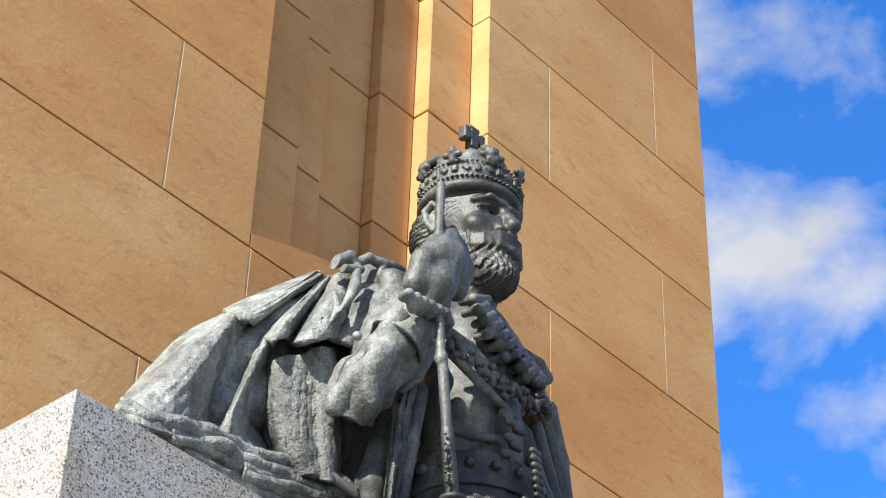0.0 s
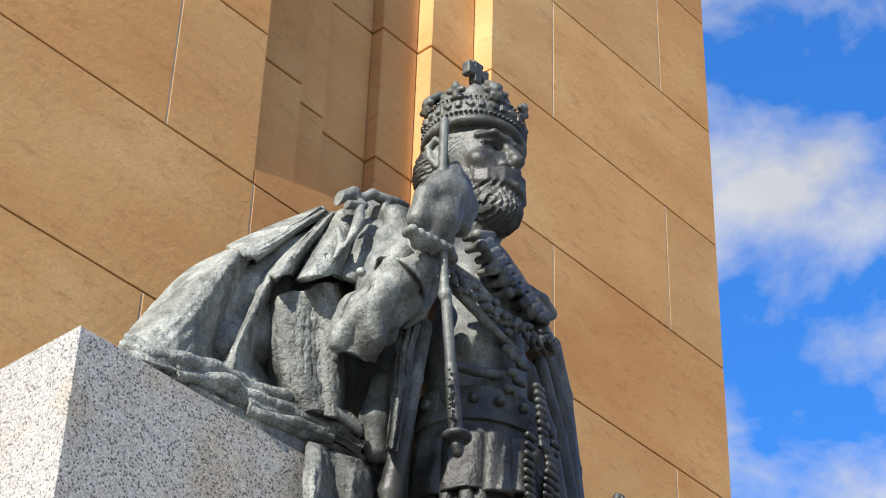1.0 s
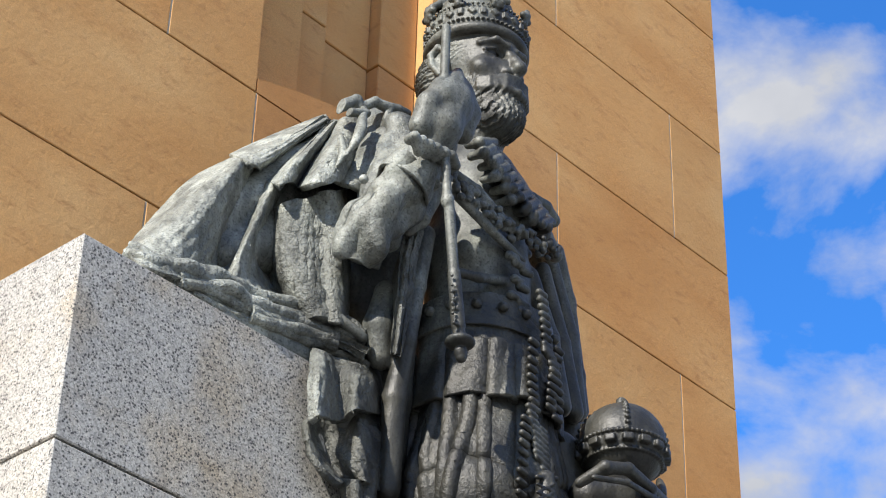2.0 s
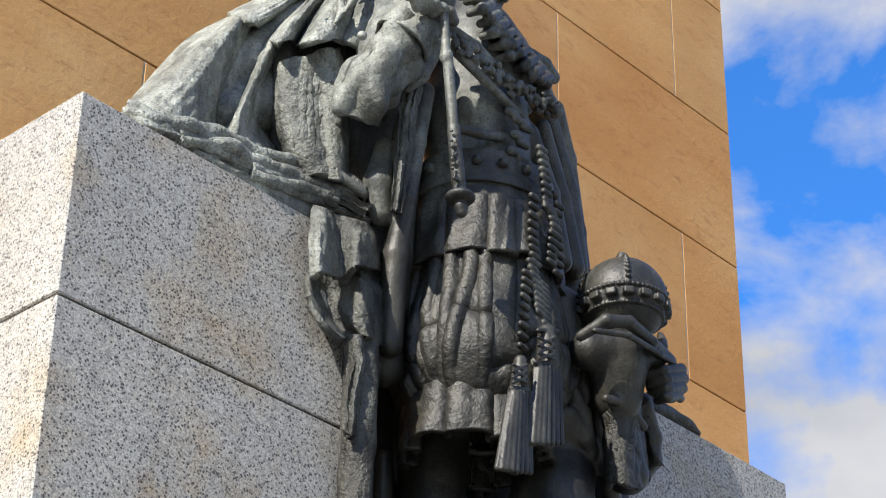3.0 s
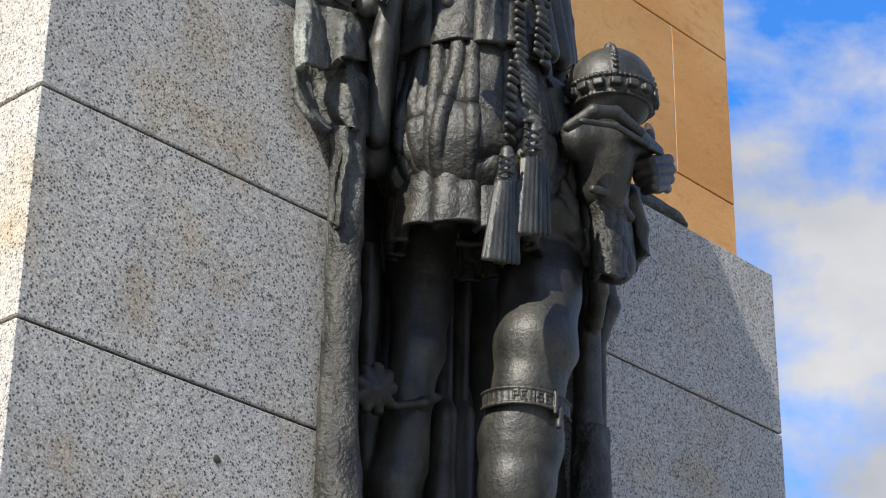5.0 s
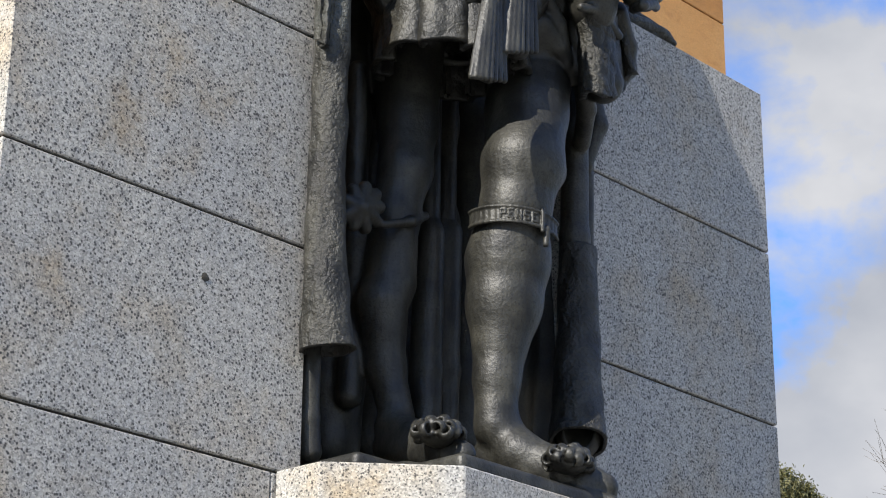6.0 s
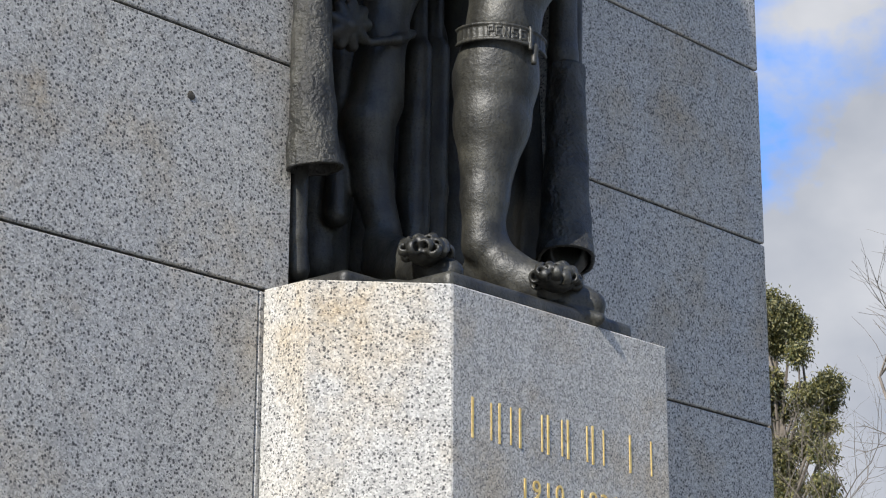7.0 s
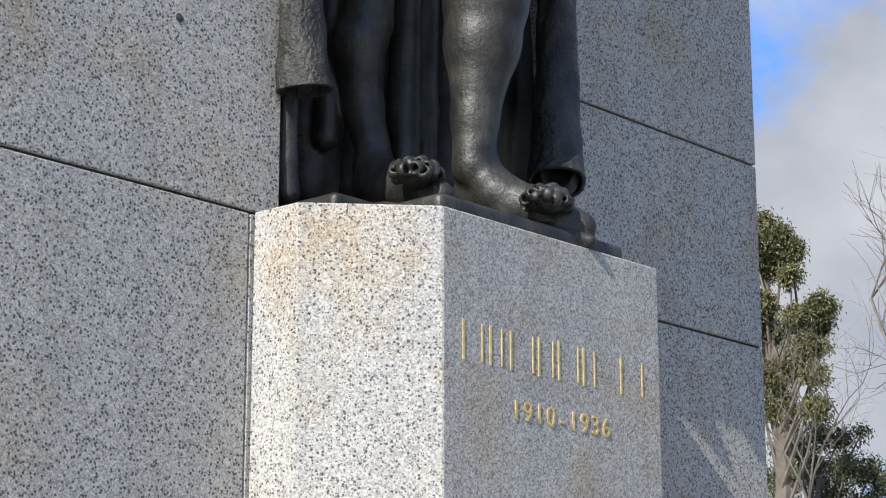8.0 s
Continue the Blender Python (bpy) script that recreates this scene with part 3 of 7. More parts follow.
    c.tube([(-0.323, -0.190, 5.472, 0.048), (-0.155, -0.190, 5.537, 0.045)], 0.04)
    c.tube([(-0.455, -0.240, 5.310, 0.016), (-0.355, -0.270, 5.321, 0.016), (-0.192, -0.260, 5.393, 0.017)], 0.012)
    # sash strap and the collar chain
    d.tube([(-0.494, -0.280, 5.572, 0.016), (-0.365, -0.300, 5.511, 0.016), (-0.171, -0.290, 5.473, 0.015)], 0.006)
    d.tube([(-0.516, -0.260, 5.671, 0.016), (-0.398, -0.290, 5.632, 0.018), (-0.240, -0.300, 5.556, 0.018)], 0.006)
    d.tube([(-0.513, -0.300, 5.622, 0.010), (-0.513, -0.300, 5.622, 0.010)], 0.003)
    d.tube([(-0.549, -0.300, 5.598, 0.010), (-0.549, -0.300, 5.598, 0.010)], 0.003)
    d.tube([(-0.516, -0.300, 5.602, 0.010), (-0.516, -0.300, 5.602, 0.010)], 0.003)
    d.tube([(-0.541, -0.300, 5.590, 0.012), (-0.541, -0.300, 5.590, 0.012)], 0.003)
    d.tube([(-0.485, -0.304, 5.603, 0.010), (-0.485, -0.304, 5.603, 0.010)], 0.003)
    d.tube([(-0.509, -0.304, 5.569, 0.010), (-0.509, -0.304, 5.569, 0.010)], 0.003)
    d.tube([(-0.507, -0.304, 5.587, 0.011), (-0.507, -0.304, 5.587, 0.011)], 0.003)
    d.tube([(-0.504, -0.304, 5.567, 0.010), (-0.504, -0.304, 5.567, 0.010)], 0.003)
    d.tube([(-0.492, -0.309, 5.544, 0.014), (-0.492, -0.309, 5.544, 0.014)], 0.003)
    d.tube([(-0.445, -0.309, 5.592, 0.014), (-0.445, -0.309, 5.592, 0.014)], 0.003)
    d.tube([(-0.448, -0.309, 5.600, 0.013), (-0.448, -0.309, 5.600, 0.013)], 0.003)
    d.tube([(-0.452, -0.309, 5.578, 0.012), (-0.452, -0.309, 5.578, 0.012)], 0.003)
    d.tube([(-0.447, -0.312, 5.569, 0.010), (-0.447, -0.312, 5.569, 0.010)], 0.003)
    d.tube([(-0.457, -0.312, 5.553, 0.011), (-0.457, -0.312, 5.553, 0.011)], 0.003)
    d.tube([(-0.422, -0.312, 5.597, 0.014), (-0.422, -0.312, 5.597, 0.014)], 0.003)
    d.tube([(-0.426, -0.312, 5.555, 0.014), (-0.426, -0.312, 5.555, 0.014)], 0.003)
    d.tube([(-0.384, -0.315, 5.569, 0.009), (-0.384, -0.315, 5.569, 0.009)], 0.003)
    d.tube([(-0.392, -0.315, 5.583, 0.011), (-0.392, -0.315, 5.583, 0.011)], 0.003)
    d.tube([(-0.395, -0.315, 5.565, 0.011), (-0.395, -0.315, 5.565, 0.011)], 0.003)
    d.tube([(-0.382, -0.315, 5.569, 0.011), (-0.382, -0.315, 5.569, 0.011)], 0.003)
    d.tube([(-0.382, -0.318, 5.535, 0.012), (-0.382, -0.318, 5.535, 0.012)], 0.003)
    d.tube([(-0.356, -0.318, 5.572, 0.010), (-0.356, -0.318, 5.572, 0.010)], 0.003)
    d.tube([(-0.368, -0.318, 5.544, 0.010), (-0.368, -0.318, 5.544, 0.010)], 0.003)
    d.tube([(-0.355, -0.318, 5.547, 0.014), (-0.355, -0.318, 5.547, 0.014)], 0.003)
    d.tube([(-0.319, -0.319, 5.586, 0.013), (-0.319, -0.319, 5.586, 0.013)], 0.003)
    d.tube([(-0.317, -0.319, 5.585, 0.011), (-0.317, -0.319, 5.585, 0.011)], 0.003)
    d.tube([(-0.346, -0.319, 5.548, 0.011), (-0.346, -0.319, 5.548, 0.011)], 0.003)
    d.tube([(-0.336, -0.319, 5.542, 0.009), (-0.336, -0.319, 5.542, 0.009)], 0.003)
    d.tube([(-0.321, -0.320, 5.559, 0.010), (-0.321, -0.320, 5.559, 0.010)], 0.003)
    d.tube([(-0.320, -0.320, 5.522, 0.014), (-0.320, -0.320, 5.522, 0.014)], 0.003)
    d.tube([(-0.319, -0.320, 5.543, 0.011), (-0.319, -0.320, 5.543, 0.011)], 0.003)
    d.tube([(-0.308, -0.320, 5.556, 0.013), (-0.308, -0.320, 5.556, 0.013)], 0.003)
    d.tube([(-0.257, -0.320, 5.564, 0.010), (-0.257, -0.320, 5.564, 0.010)], 0.003)
    d.tube([(-0.270, -0.320, 5.567, 0.012), (-0.270, -0.320, 5.567, 0.012)], 0.003)
    d.tube([(-0.250, -0.320, 5.566, 0.010), (-0.250, -0.320, 5.566, 0.010)], 0.003)
    d.tube([(-0.277, -0.320, 5.552, 0.013), (-0.277, -0.320, 5.552, 0.013)], 0.003)
    d.tube([(-0.208, -0.318, 5.571, 0.014), (-0.208, -0.318, 5.571, 0.014)], 0.003)
    d.tube([(-0.216, -0.318, 5.564, 0.011), (-0.216, -0.318, 5.564, 0.011)], 0.003)
    d.tube([(-0.222, -0.318, 5.548, 0.012), (-0.222, -0.318, 5.548, 0.012)], 0.003)
    d.tube([(-0.212, -0.318, 5.565, 0.011), (-0.212, -0.318, 5.565, 0.011)], 0.003)
    d.tube([(-0.180, -0.316, 5.553, 0.010), (-0.180, -0.316, 5.553, 0.010)], 0.003)
    d.tube([(-0.186, -0.316, 5.563, 0.014), (-0.186, -0.316, 5.563, 0.014)], 0.003)
    d.tube([(-0.159, -0.316, 5.579, 0.014), (-0.159, -0.316, 5.579, 0.014)], 0.003)
    d.tube([(-0.167, -0.316, 5.580, 0.012), (-0.167, -0.316, 5.580, 0.012)], 0.003)
    d.tube([(-0.160, -0.313, 5.542, 0.013), (-0.160, -0.313, 5.542, 0.013)], 0.003)
    d.tube([(-0.120, -0.313, 5.564, 0.013), (-0.120, -0.313, 5.564, 0.013)], 0.003)
    d.tube([(-0.128, -0.313, 5.570, 0.010), (-0.128, -0.313, 5.570, 0.010)], 0.003)
    d.tube([(-0.136, -0.313, 5.591, 0.010), (-0.136, -0.313, 5.591, 0.010)], 0.003)
    d.tube([(-0.083, -0.309, 5.601, 0.010), (-0.083, -0.309, 5.601, 0.010)], 0.003)
    d.tube([(-0.119, -0.309, 5.544, 0.010), (-0.119, -0.309, 5.544, 0.010)], 0.003)
    d.tube([(-0.122, -0.309, 5.544, 0.010), (-0.122, -0.309, 5.544, 0.010)], 0.003)
    d.tube([(-0.080, -0.309, 5.574, 0.014), (-0.080, -0.309, 5.574, 0.014)], 0.003)
    d.tube([(-0.030, -0.305, 5.588, 0.014), (-0.030, -0.305, 5.588, 0.014)], 0.003)
    d.tube([(-0.079, -0.305, 5.554, 0.012), (-0.079, -0.305, 5.554, 0.012)], 0.003)
    d.tube([(-0.043, -0.305, 5.603, 0.014), (-0.043, -0.305, 5.603, 0.014)], 0.003)
    d.tube([(-0.031, -0.305, 5.611, 0.011), (-0.031, -0.305, 5.611, 0.011)], 0.003)
    d.tube([(-0.007, -0.301, 5.573, 0.011), (-0.007, -0.301, 5.573, 0.011)], 0.003)
    d.tube([(-0.027, -0.301, 5.589, 0.013), (-0.027, -0.301, 5.589, 0.013)], 0.003)
    d.tube([(0.004, -0.301, 5.599, 0.012), (0.004, -0.301, 5.599, 0.012)], 0.003)
    d.tube([(-0.015, -0.301, 5.591, 0.012), (-0.015, -0.301, 5.591, 0.012)], 0.003)
    d.tube([(-0.255, -0.310, 5.442, 0.016), (-0.222, -0.310, 5.447, 0.013)], 0.003)
    d.tube([(-0.223, -0.310, 5.429, 0.016), (-0.189, -0.310, 5.433, 0.013)], 0.003)
    d.tube([(-0.185, -0.310, 5.417, 0.016), (-0.151, -0.310, 5.421, 0.013)], 0.003)
    d.tube([(-0.229, -0.310, 5.364, 0.016), (-0.195, -0.310, 5.368, 0.013)], 0.003)
    d.tube([(-0.203, -0.310, 5.347, 0.016), (-0.169, -0.310, 5.350, 0.013)], 0.003)
    d.tube([(-0.248, -0.310, 5.293, 0.016), (-0.215, -0.310, 5.297, 0.013)], 0.003)
    d.tube([(-0.207, -0.310, 5.284, 0.016), (-0.173, -0.310, 5.287, 0.013)], 0.003)
    d.tube([(-0.202, -0.310, 5.256, 0.016), (-0.168, -0.310, 5.260, 0.013)], 0.003)
    # lace jabot and ruffled edge
    d.tube([(-0.371, -0.270, 5.837, 0.017), (-0.382, -0.310, 5.786, 0.017), (-0.315, -0.280, 5.853, 0.017)], 0.003)
    d.tube([(-0.287, -0.240, 5.903, 0.019), (-0.230, -0.220, 5.923, 0.017)], 0.003)
    d.tube([(-0.335, -0.270, 5.820, 0.017), (-0.346, -0.310, 5.769, 0.017), (-0.279, -0.280, 5.836, 0.017)], 0.003)
    d.tube([(-0.251, -0.240, 5.886, 0.019), (-0.193, -0.220, 5.906, 0.017)], 0.003)
    d.tube([(-0.299, -0.270, 5.803, 0.017), (-0.311, -0.310, 5.752, 0.017), (-0.242, -0.280, 5.819, 0.017)], 0.003)
    d.tube([(-0.214, -0.240, 5.869, 0.019), (-0.156, -0.220, 5.888, 0.017)], 0.003)
    d.tube([(-0.263, -0.270, 5.786, 0.017), (-0.275, -0.310, 5.735, 0.017), (-0.206, -0.280, 5.802, 0.017)], 0.003)
    d.tube([(-0.177, -0.240, 5.852, 0.019), (-0.119, -0.220, 5.871, 0.017)], 0.003)
    d.tube([(-0.227, -0.270, 5.769, 0.017), (-0.239, -0.310, 5.718, 0.017), (-0.170, -0.280, 5.785, 0.017)], 0.003)
    d.tube([(-0.141, -0.240, 5.835, 0.019), (-0.082, -0.220, 5.854, 0.017)], 0.003)
    d.tube([(-0.191, -0.270, 5.752, 0.017), (-0.203, -0.310, 5.701, 0.017), (-0.133, -0.280, 5.768, 0.017)], 0.003)
    d.tube([(-0.104, -0.240, 5.818, 0.019), (-0.045, -0.220, 5.836, 0.017)], 0.003)
    d.tube([(-0.155, -0.270, 5.735, 0.017), (-0.167, -0.310, 5.684, 0.017), (-0.096, -0.280, 5.751, 0.017)], 0.003)
    d.tube([(-0.067, -0.240, 5.800, 0.019), (-0.007, -0.220, 5.819, 0.017)], 0.003)
    d.tube([(-0.118, -0.270, 5.718, 0.017), (-0.130, -0.310, 5.667, 0.017), (-0.059, -0.280, 5.734, 0.017)], 0.003)
    d.tube([(-0.029, -0.240, 5.783, 0.019), (0.030, -0.220, 5.801, 0.017)], 0.003)
    d.tube([(-0.082, -0.270, 5.701, 0.017), (-0.094, -0.310, 5.650, 0.017), (-0.022, -0.280, 5.717, 0.017)], 0.003)
    d.tube([(0.008, -0.240, 5.765, 0.019), (0.068, -0.220, 5.784, 0.017)], 0.003)
    # fur cape over his left shoulder
    c.tube([(-0.064, -0.120, 5.935, 0.051), (0.057, -0.120, 5.869, 0.051), (0.157, -0.120, 5.767, 0.039)], 0.02)
    c.tube([(0.025, -0.160, 5.881, 0.035), (0.077, -0.180, 5.872, 0.027), (0.153, -0.160, 5.867, 0.024)], 0.01)
    c.tube([(0.055, -0.160, 5.778, 0.043), (0.161, -0.160, 5.727, 0.027)], 0.01)
    c.tube([(0.044, -0.220, 5.661, 0.012), (0.044, -0.220, 5.661, 0.012)], 0.003)
    c.tube([(0.039, -0.220, 5.628, 0.010), (0.039, -0.220, 5.628, 0.010)], 0.003)
    c.tube([(-0.058, -0.220, 5.589, 0.015), (-0.058, -0.220, 5.589, 0.015)], 0.003)
    c.tube([(0.016, -0.220, 5.652, 0.014), (0.016, -0.220, 5.652, 0.014)], 0.003)
    c.tube([(-0.042, -0.220, 5.635, 0.011), (-0.042, -0.220, 5.635, 0.011)], 0.003)
    c.tube([(0.029, -0.220, 5.669, 0.011), (0.029, -0.220, 5.669, 0.011)], 0.003)
    c.tube([(0.047, -0.220, 5.628, 0.011), (0.047, -0.220, 5.628, 0.011)], 0.003)
    c.tube([(0.050, -0.220, 5.673, 0.015), (0.050, -0.220, 5.673, 0.015)], 0.003)
    c.tube([(0.029, -0.220, 5.673, 0.011), (0.029, -0.220, 5.673, 0.011)], 0.003)
    c.tube([(-0.071, -0.220, 5.604, 0.012), (-0.071, -0.220, 5.604, 0.012)], 0.003)
    c.tube([(-0.045, -0.220, 5.627, 0.011), (-0.045, -0.220, 5.627, 0.011)], 0.003)
    c.tube([(0.063, -0.220, 5.701, 0.015), (0.063, -0.220, 5.701, 0.015)], 0.003)
    c.tube([(0.010, -0.220, 5.637, 0.012), (0.010, -0.220, 5.637, 0.012)], 0.003)
    c.tube([(0.073, -0.220, 5.652, 0.013), (0.073, -0.220, 5.652, 0.013)], 0.003)
    c.tube([(0.010, -0.220, 5.627, 0.014), (0.010, -0.220, 5.627, 0.014)], 0.003)
    c.tube([(-0.005, -0.220, 5.619, 0.015), (-0.005, -0.220, 5.619, 0.015)], 0.003)
    c.tube([(0.234, -0.100, 5.804, 0.032), (0.319, -0.080, 5.641, 0.032), (0.386, -0.060, 5.379, 0.035), (0.399, -0.060, 5.249, 0.039)], 0.015)
    # rope cord of the mantle
    d.tube([(-0.179, -0.370, 5.314, 0.012), (-0.151, -0.370, 5.311, 0.012)], 0.002)
    d.tube([(-0.174, -0.370, 5.289, 0.012), (-0.147, -0.370, 5.286, 0.012)], 0.002)
    d.tube([(-0.170, -0.370, 5.264, 0.012), (-0.143, -0.370, 5.260, 0.012)], 0.002)
    d.tube([(-0.166, -0.370, 5.238, 0.012), (-0.139, -0.370, 5.235, 0.012)], 0.002)
    d.tube([(-0.163, -0.370, 5.212, 0.012), (-0.135, -0.370, 5.208, 0.012)], 0.002)
    d.tube([(-0.160, -0.370, 5.185, 0.012), (-0.132, -0.370, 5.182, 0.012)], 0.002)
    d.tube([(-0.157, -0.370, 5.158, 0.012), (-0.129, -0.370, 5.155, 0.012)], 0.002)
    d.tube([(-0.154, -0.370, 5.131, 0.012), (-0.126, -0.370, 5.127, 0.012)], 0.002)
    d.tube([(-0.151, -0.370, 5.104, 0.012), (-0.124, -0.370, 5.100, 0.012)], 0.002)
    d.tube([(-0.217, -0.370, 5.114, 0.012), (-0.190, -0.370, 5.110, 0.012)], 0.002)
    d.tube([(-0.221, -0.370, 5.079, 0.011), (-0.194, -0.370, 5.075, 0.011)], 0.002)
    d.tube([(-0.223, -0.370, 5.045, 0.011), (-0.196, -0.370, 5.041, 0.011)], 0.002)
    d.tube([(-0.225, -0.370, 5.013, 0.011), (-0.198, -0.370, 5.009, 0.011)], 0.002)
    d.tube([(-0.225, -0.370, 4.982, 0.011), (-0.198, -0.370, 4.978, 0.011)], 0.002)
    d.tube([(-0.223, -0.370, 4.953, 0.011), (-0.196, -0.370, 4.949, 0.011)], 0.002)
    d.tube([(-0.221, -0.370, 4.926, 0.011), (-0.194, -0.370, 4.922, 0.011)], 0.002)
    d.tube([(-0.217, -0.370, 4.900, 0.011), (-0.190, -0.370, 4.896, 0.011)], 0.002)
    d.tube([(-0.212, -0.370, 4.875, 0.011), (-0.185, -0.370, 4.871, 0.011)], 0.002)
    d.tube([(-0.151, -0.370, 5.114, 0.012), (-0.124, -0.370, 5.110, 0.012)], 0.002)
    d.tube([(-0.136, -0.370, 5.094, 0.012), (-0.109, -0.370, 5.091, 0.012)], 0.002)
    d.tube([(-0.124, -0.370, 5.072, 0.012), (-0.096, -0.370, 5.068, 0.012)], 0.002)
    d.tube([(-0.114, -0.370, 5.047, 0.012), (-0.087, -0.370, 5.043, 0.012)], 0.002)
    d.tube([(-0.107, -0.370, 5.020, 0.012), (-0.080, -0.370, 5.016, 0.012)], 0.002)
    d.tube([(-0.103, -0.370, 4.990, 0.012), (-0.075, -0.370, 4.986, 0.012)], 0.002)
    d.tube([(-0.101, -0.370, 4.957, 0.011), (-0.074, -0.370, 4.953, 0.012)], 0.002)
    d.tube([(-0.102, -0.370, 4.923, 0.011), (-0.075, -0.370, 4.919, 0.011)], 0.002)
    d.tube([(-0.106, -0.370, 4.886, 0.011), (-0.078, -0.370, 4.882, 0.011)], 0.002)
    d.tube([(-0.098, -0.370, 5.140, 0.012), (-0.070, -0.370, 5.136, 0.012)], 0.002)
    d.tube([(-0.105, -0.370, 5.110, 0.012), (-0.077, -0.370, 5.106, 0.012)], 0.002)
    d.tube([(-0.112, -0.370, 5.080, 0.012), (-0.084, -0.370, 5.076, 0.012)], 0.002)
    d.tube([(-0.118, -0.370, 5.051, 0.012), (-0.090, -0.370, 5.047, 0.012)], 0.002)
    d.tube([(-0.123, -0.370, 5.023, 0.012), (-0.096, -0.370, 5.019, 0.012)], 0.002)
    d.tube([(-0.128, -0.370, 4.994, 0.011), (-0.100, -0.370, 4.991, 0.012)], 0.002)
    d.tube([(-0.132, -0.370, 4.967, 0.011), (-0.104, -0.370, 4.963, 0.011)], 0.002)
    d.tube([(-0.135, -0.370, 4.939, 0.011), (-0.108, -0.370, 4.935, 0.011)], 0.002)
    d.tube([(-0.138, -0.370, 4.913, 0.011), (-0.111, -0.370, 4.908, 0.011)], 0.002)
    d.tube([(-0.230, -0.370, 4.871, 0.011), (-0.204, -0.370, 4.867, 0.011)], 0.002)
    d.tube([(-0.224, -0.370, 4.849, 0.011), (-0.197, -0.370, 4.845, 0.011)], 0.002)
    d.tube([(-0.219, -0.370, 4.827, 0.011), (-0.192, -0.370, 4.823, 0.011)], 0.002)
    d.tube([(-0.213, -0.370, 4.806, 0.011), (-0.187, -0.370, 4.802, 0.011)], 0.002)
    d.tube([(-0.209, -0.370, 4.785, 0.011), (-0.182, -0.370, 4.781, 0.011)], 0.002)
    d.tube([(-0.204, -0.370, 4.765, 0.011), (-0.178, -0.370, 4.760, 0.011)], 0.002)
    d.tube([(-0.201, -0.370, 4.745, 0.011), (-0.174, -0.370, 4.740, 0.011)], 0.002)
    d.tube([(-0.198, -0.370, 4.725, 0.011), (-0.171, -0.370, 4.721, 0.011)], 0.002)
    d.tube([(-0.195, -0.370, 4.706, 0.011), (-0.168, -0.370, 4.702, 0.011)], 0.002)
    d.tube([(-0.252, -0.370, 4.821, 0.011), (-0.226, -0.370, 4.817, 0.011)], 0.002)
    d.tube([(-0.256, -0.370, 4.793, 0.011), (-0.229, -0.370, 4.789, 0.011)], 0.002)
    d.tube([(-0.259, -0.370, 4.764, 0.011), (-0.232, -0.370, 4.760, 0.011)], 0.002)
    d.tube([(-0.262, -0.370, 4.734, 0.011), (-0.236, -0.370, 4.729, 0.011)], 0.002)
    d.tube([(-0.265, -0.370, 4.701, 0.011), (-0.239, -0.370, 4.697, 0.011)], 0.002)
    d.tube([(-0.268, -0.370, 4.667, 0.011), (-0.242, -0.370, 4.663, 0.011)], 0.002)
    d.tube([(-0.270, -0.370, 4.632, 0.011), (-0.244, -0.370, 4.627, 0.011)], 0.002)
    d.tube([(-0.273, -0.370, 4.595, 0.011), (-0.247, -0.370, 4.590, 0.011)], 0.002)
    d.tube([(-0.275, -0.370, 4.556, 0.011), (-0.249, -0.370, 4.551, 0.011)], 0.002)
    d.tube([(-0.178, -0.370, 4.814, 0.011), (-0.151, -0.370, 4.809, 0.011)], 0.002)
    d.tube([(-0.175, -0.370, 4.795, 0.011), (-0.148, -0.370, 4.790, 0.011)], 0.002)
    d.tube([(-0.173, -0.370, 4.776, 0.011), (-0.146, -0.370, 4.771, 0.011)], 0.002)
    d.tube([(-0.171, -0.370, 4.756, 0.011), (-0.145, -0.370, 4.752, 0.011)], 0.002)
    d.tube([(-0.170, -0.370, 4.737, 0.011), (-0.143, -0.370, 4.733, 0.011)], 0.002)
    d.tube([(-0.169, -0.370, 4.718, 0.011), (-0.142, -0.370, 4.713, 0.011)], 0.002)
    d.tube([(-0.168, -0.370, 4.698, 0.011), (-0.141, -0.370, 4.694, 0.011)], 0.002)
    d.tube([(-0.167, -0.370, 4.679, 0.011), (-0.140, -0.370, 4.674, 0.011)], 0.002)
    d.tube([(-0.166, -0.370, 4.659, 0.011), (-0.140, -0.370, 4.655, 0.011)], 0.002)
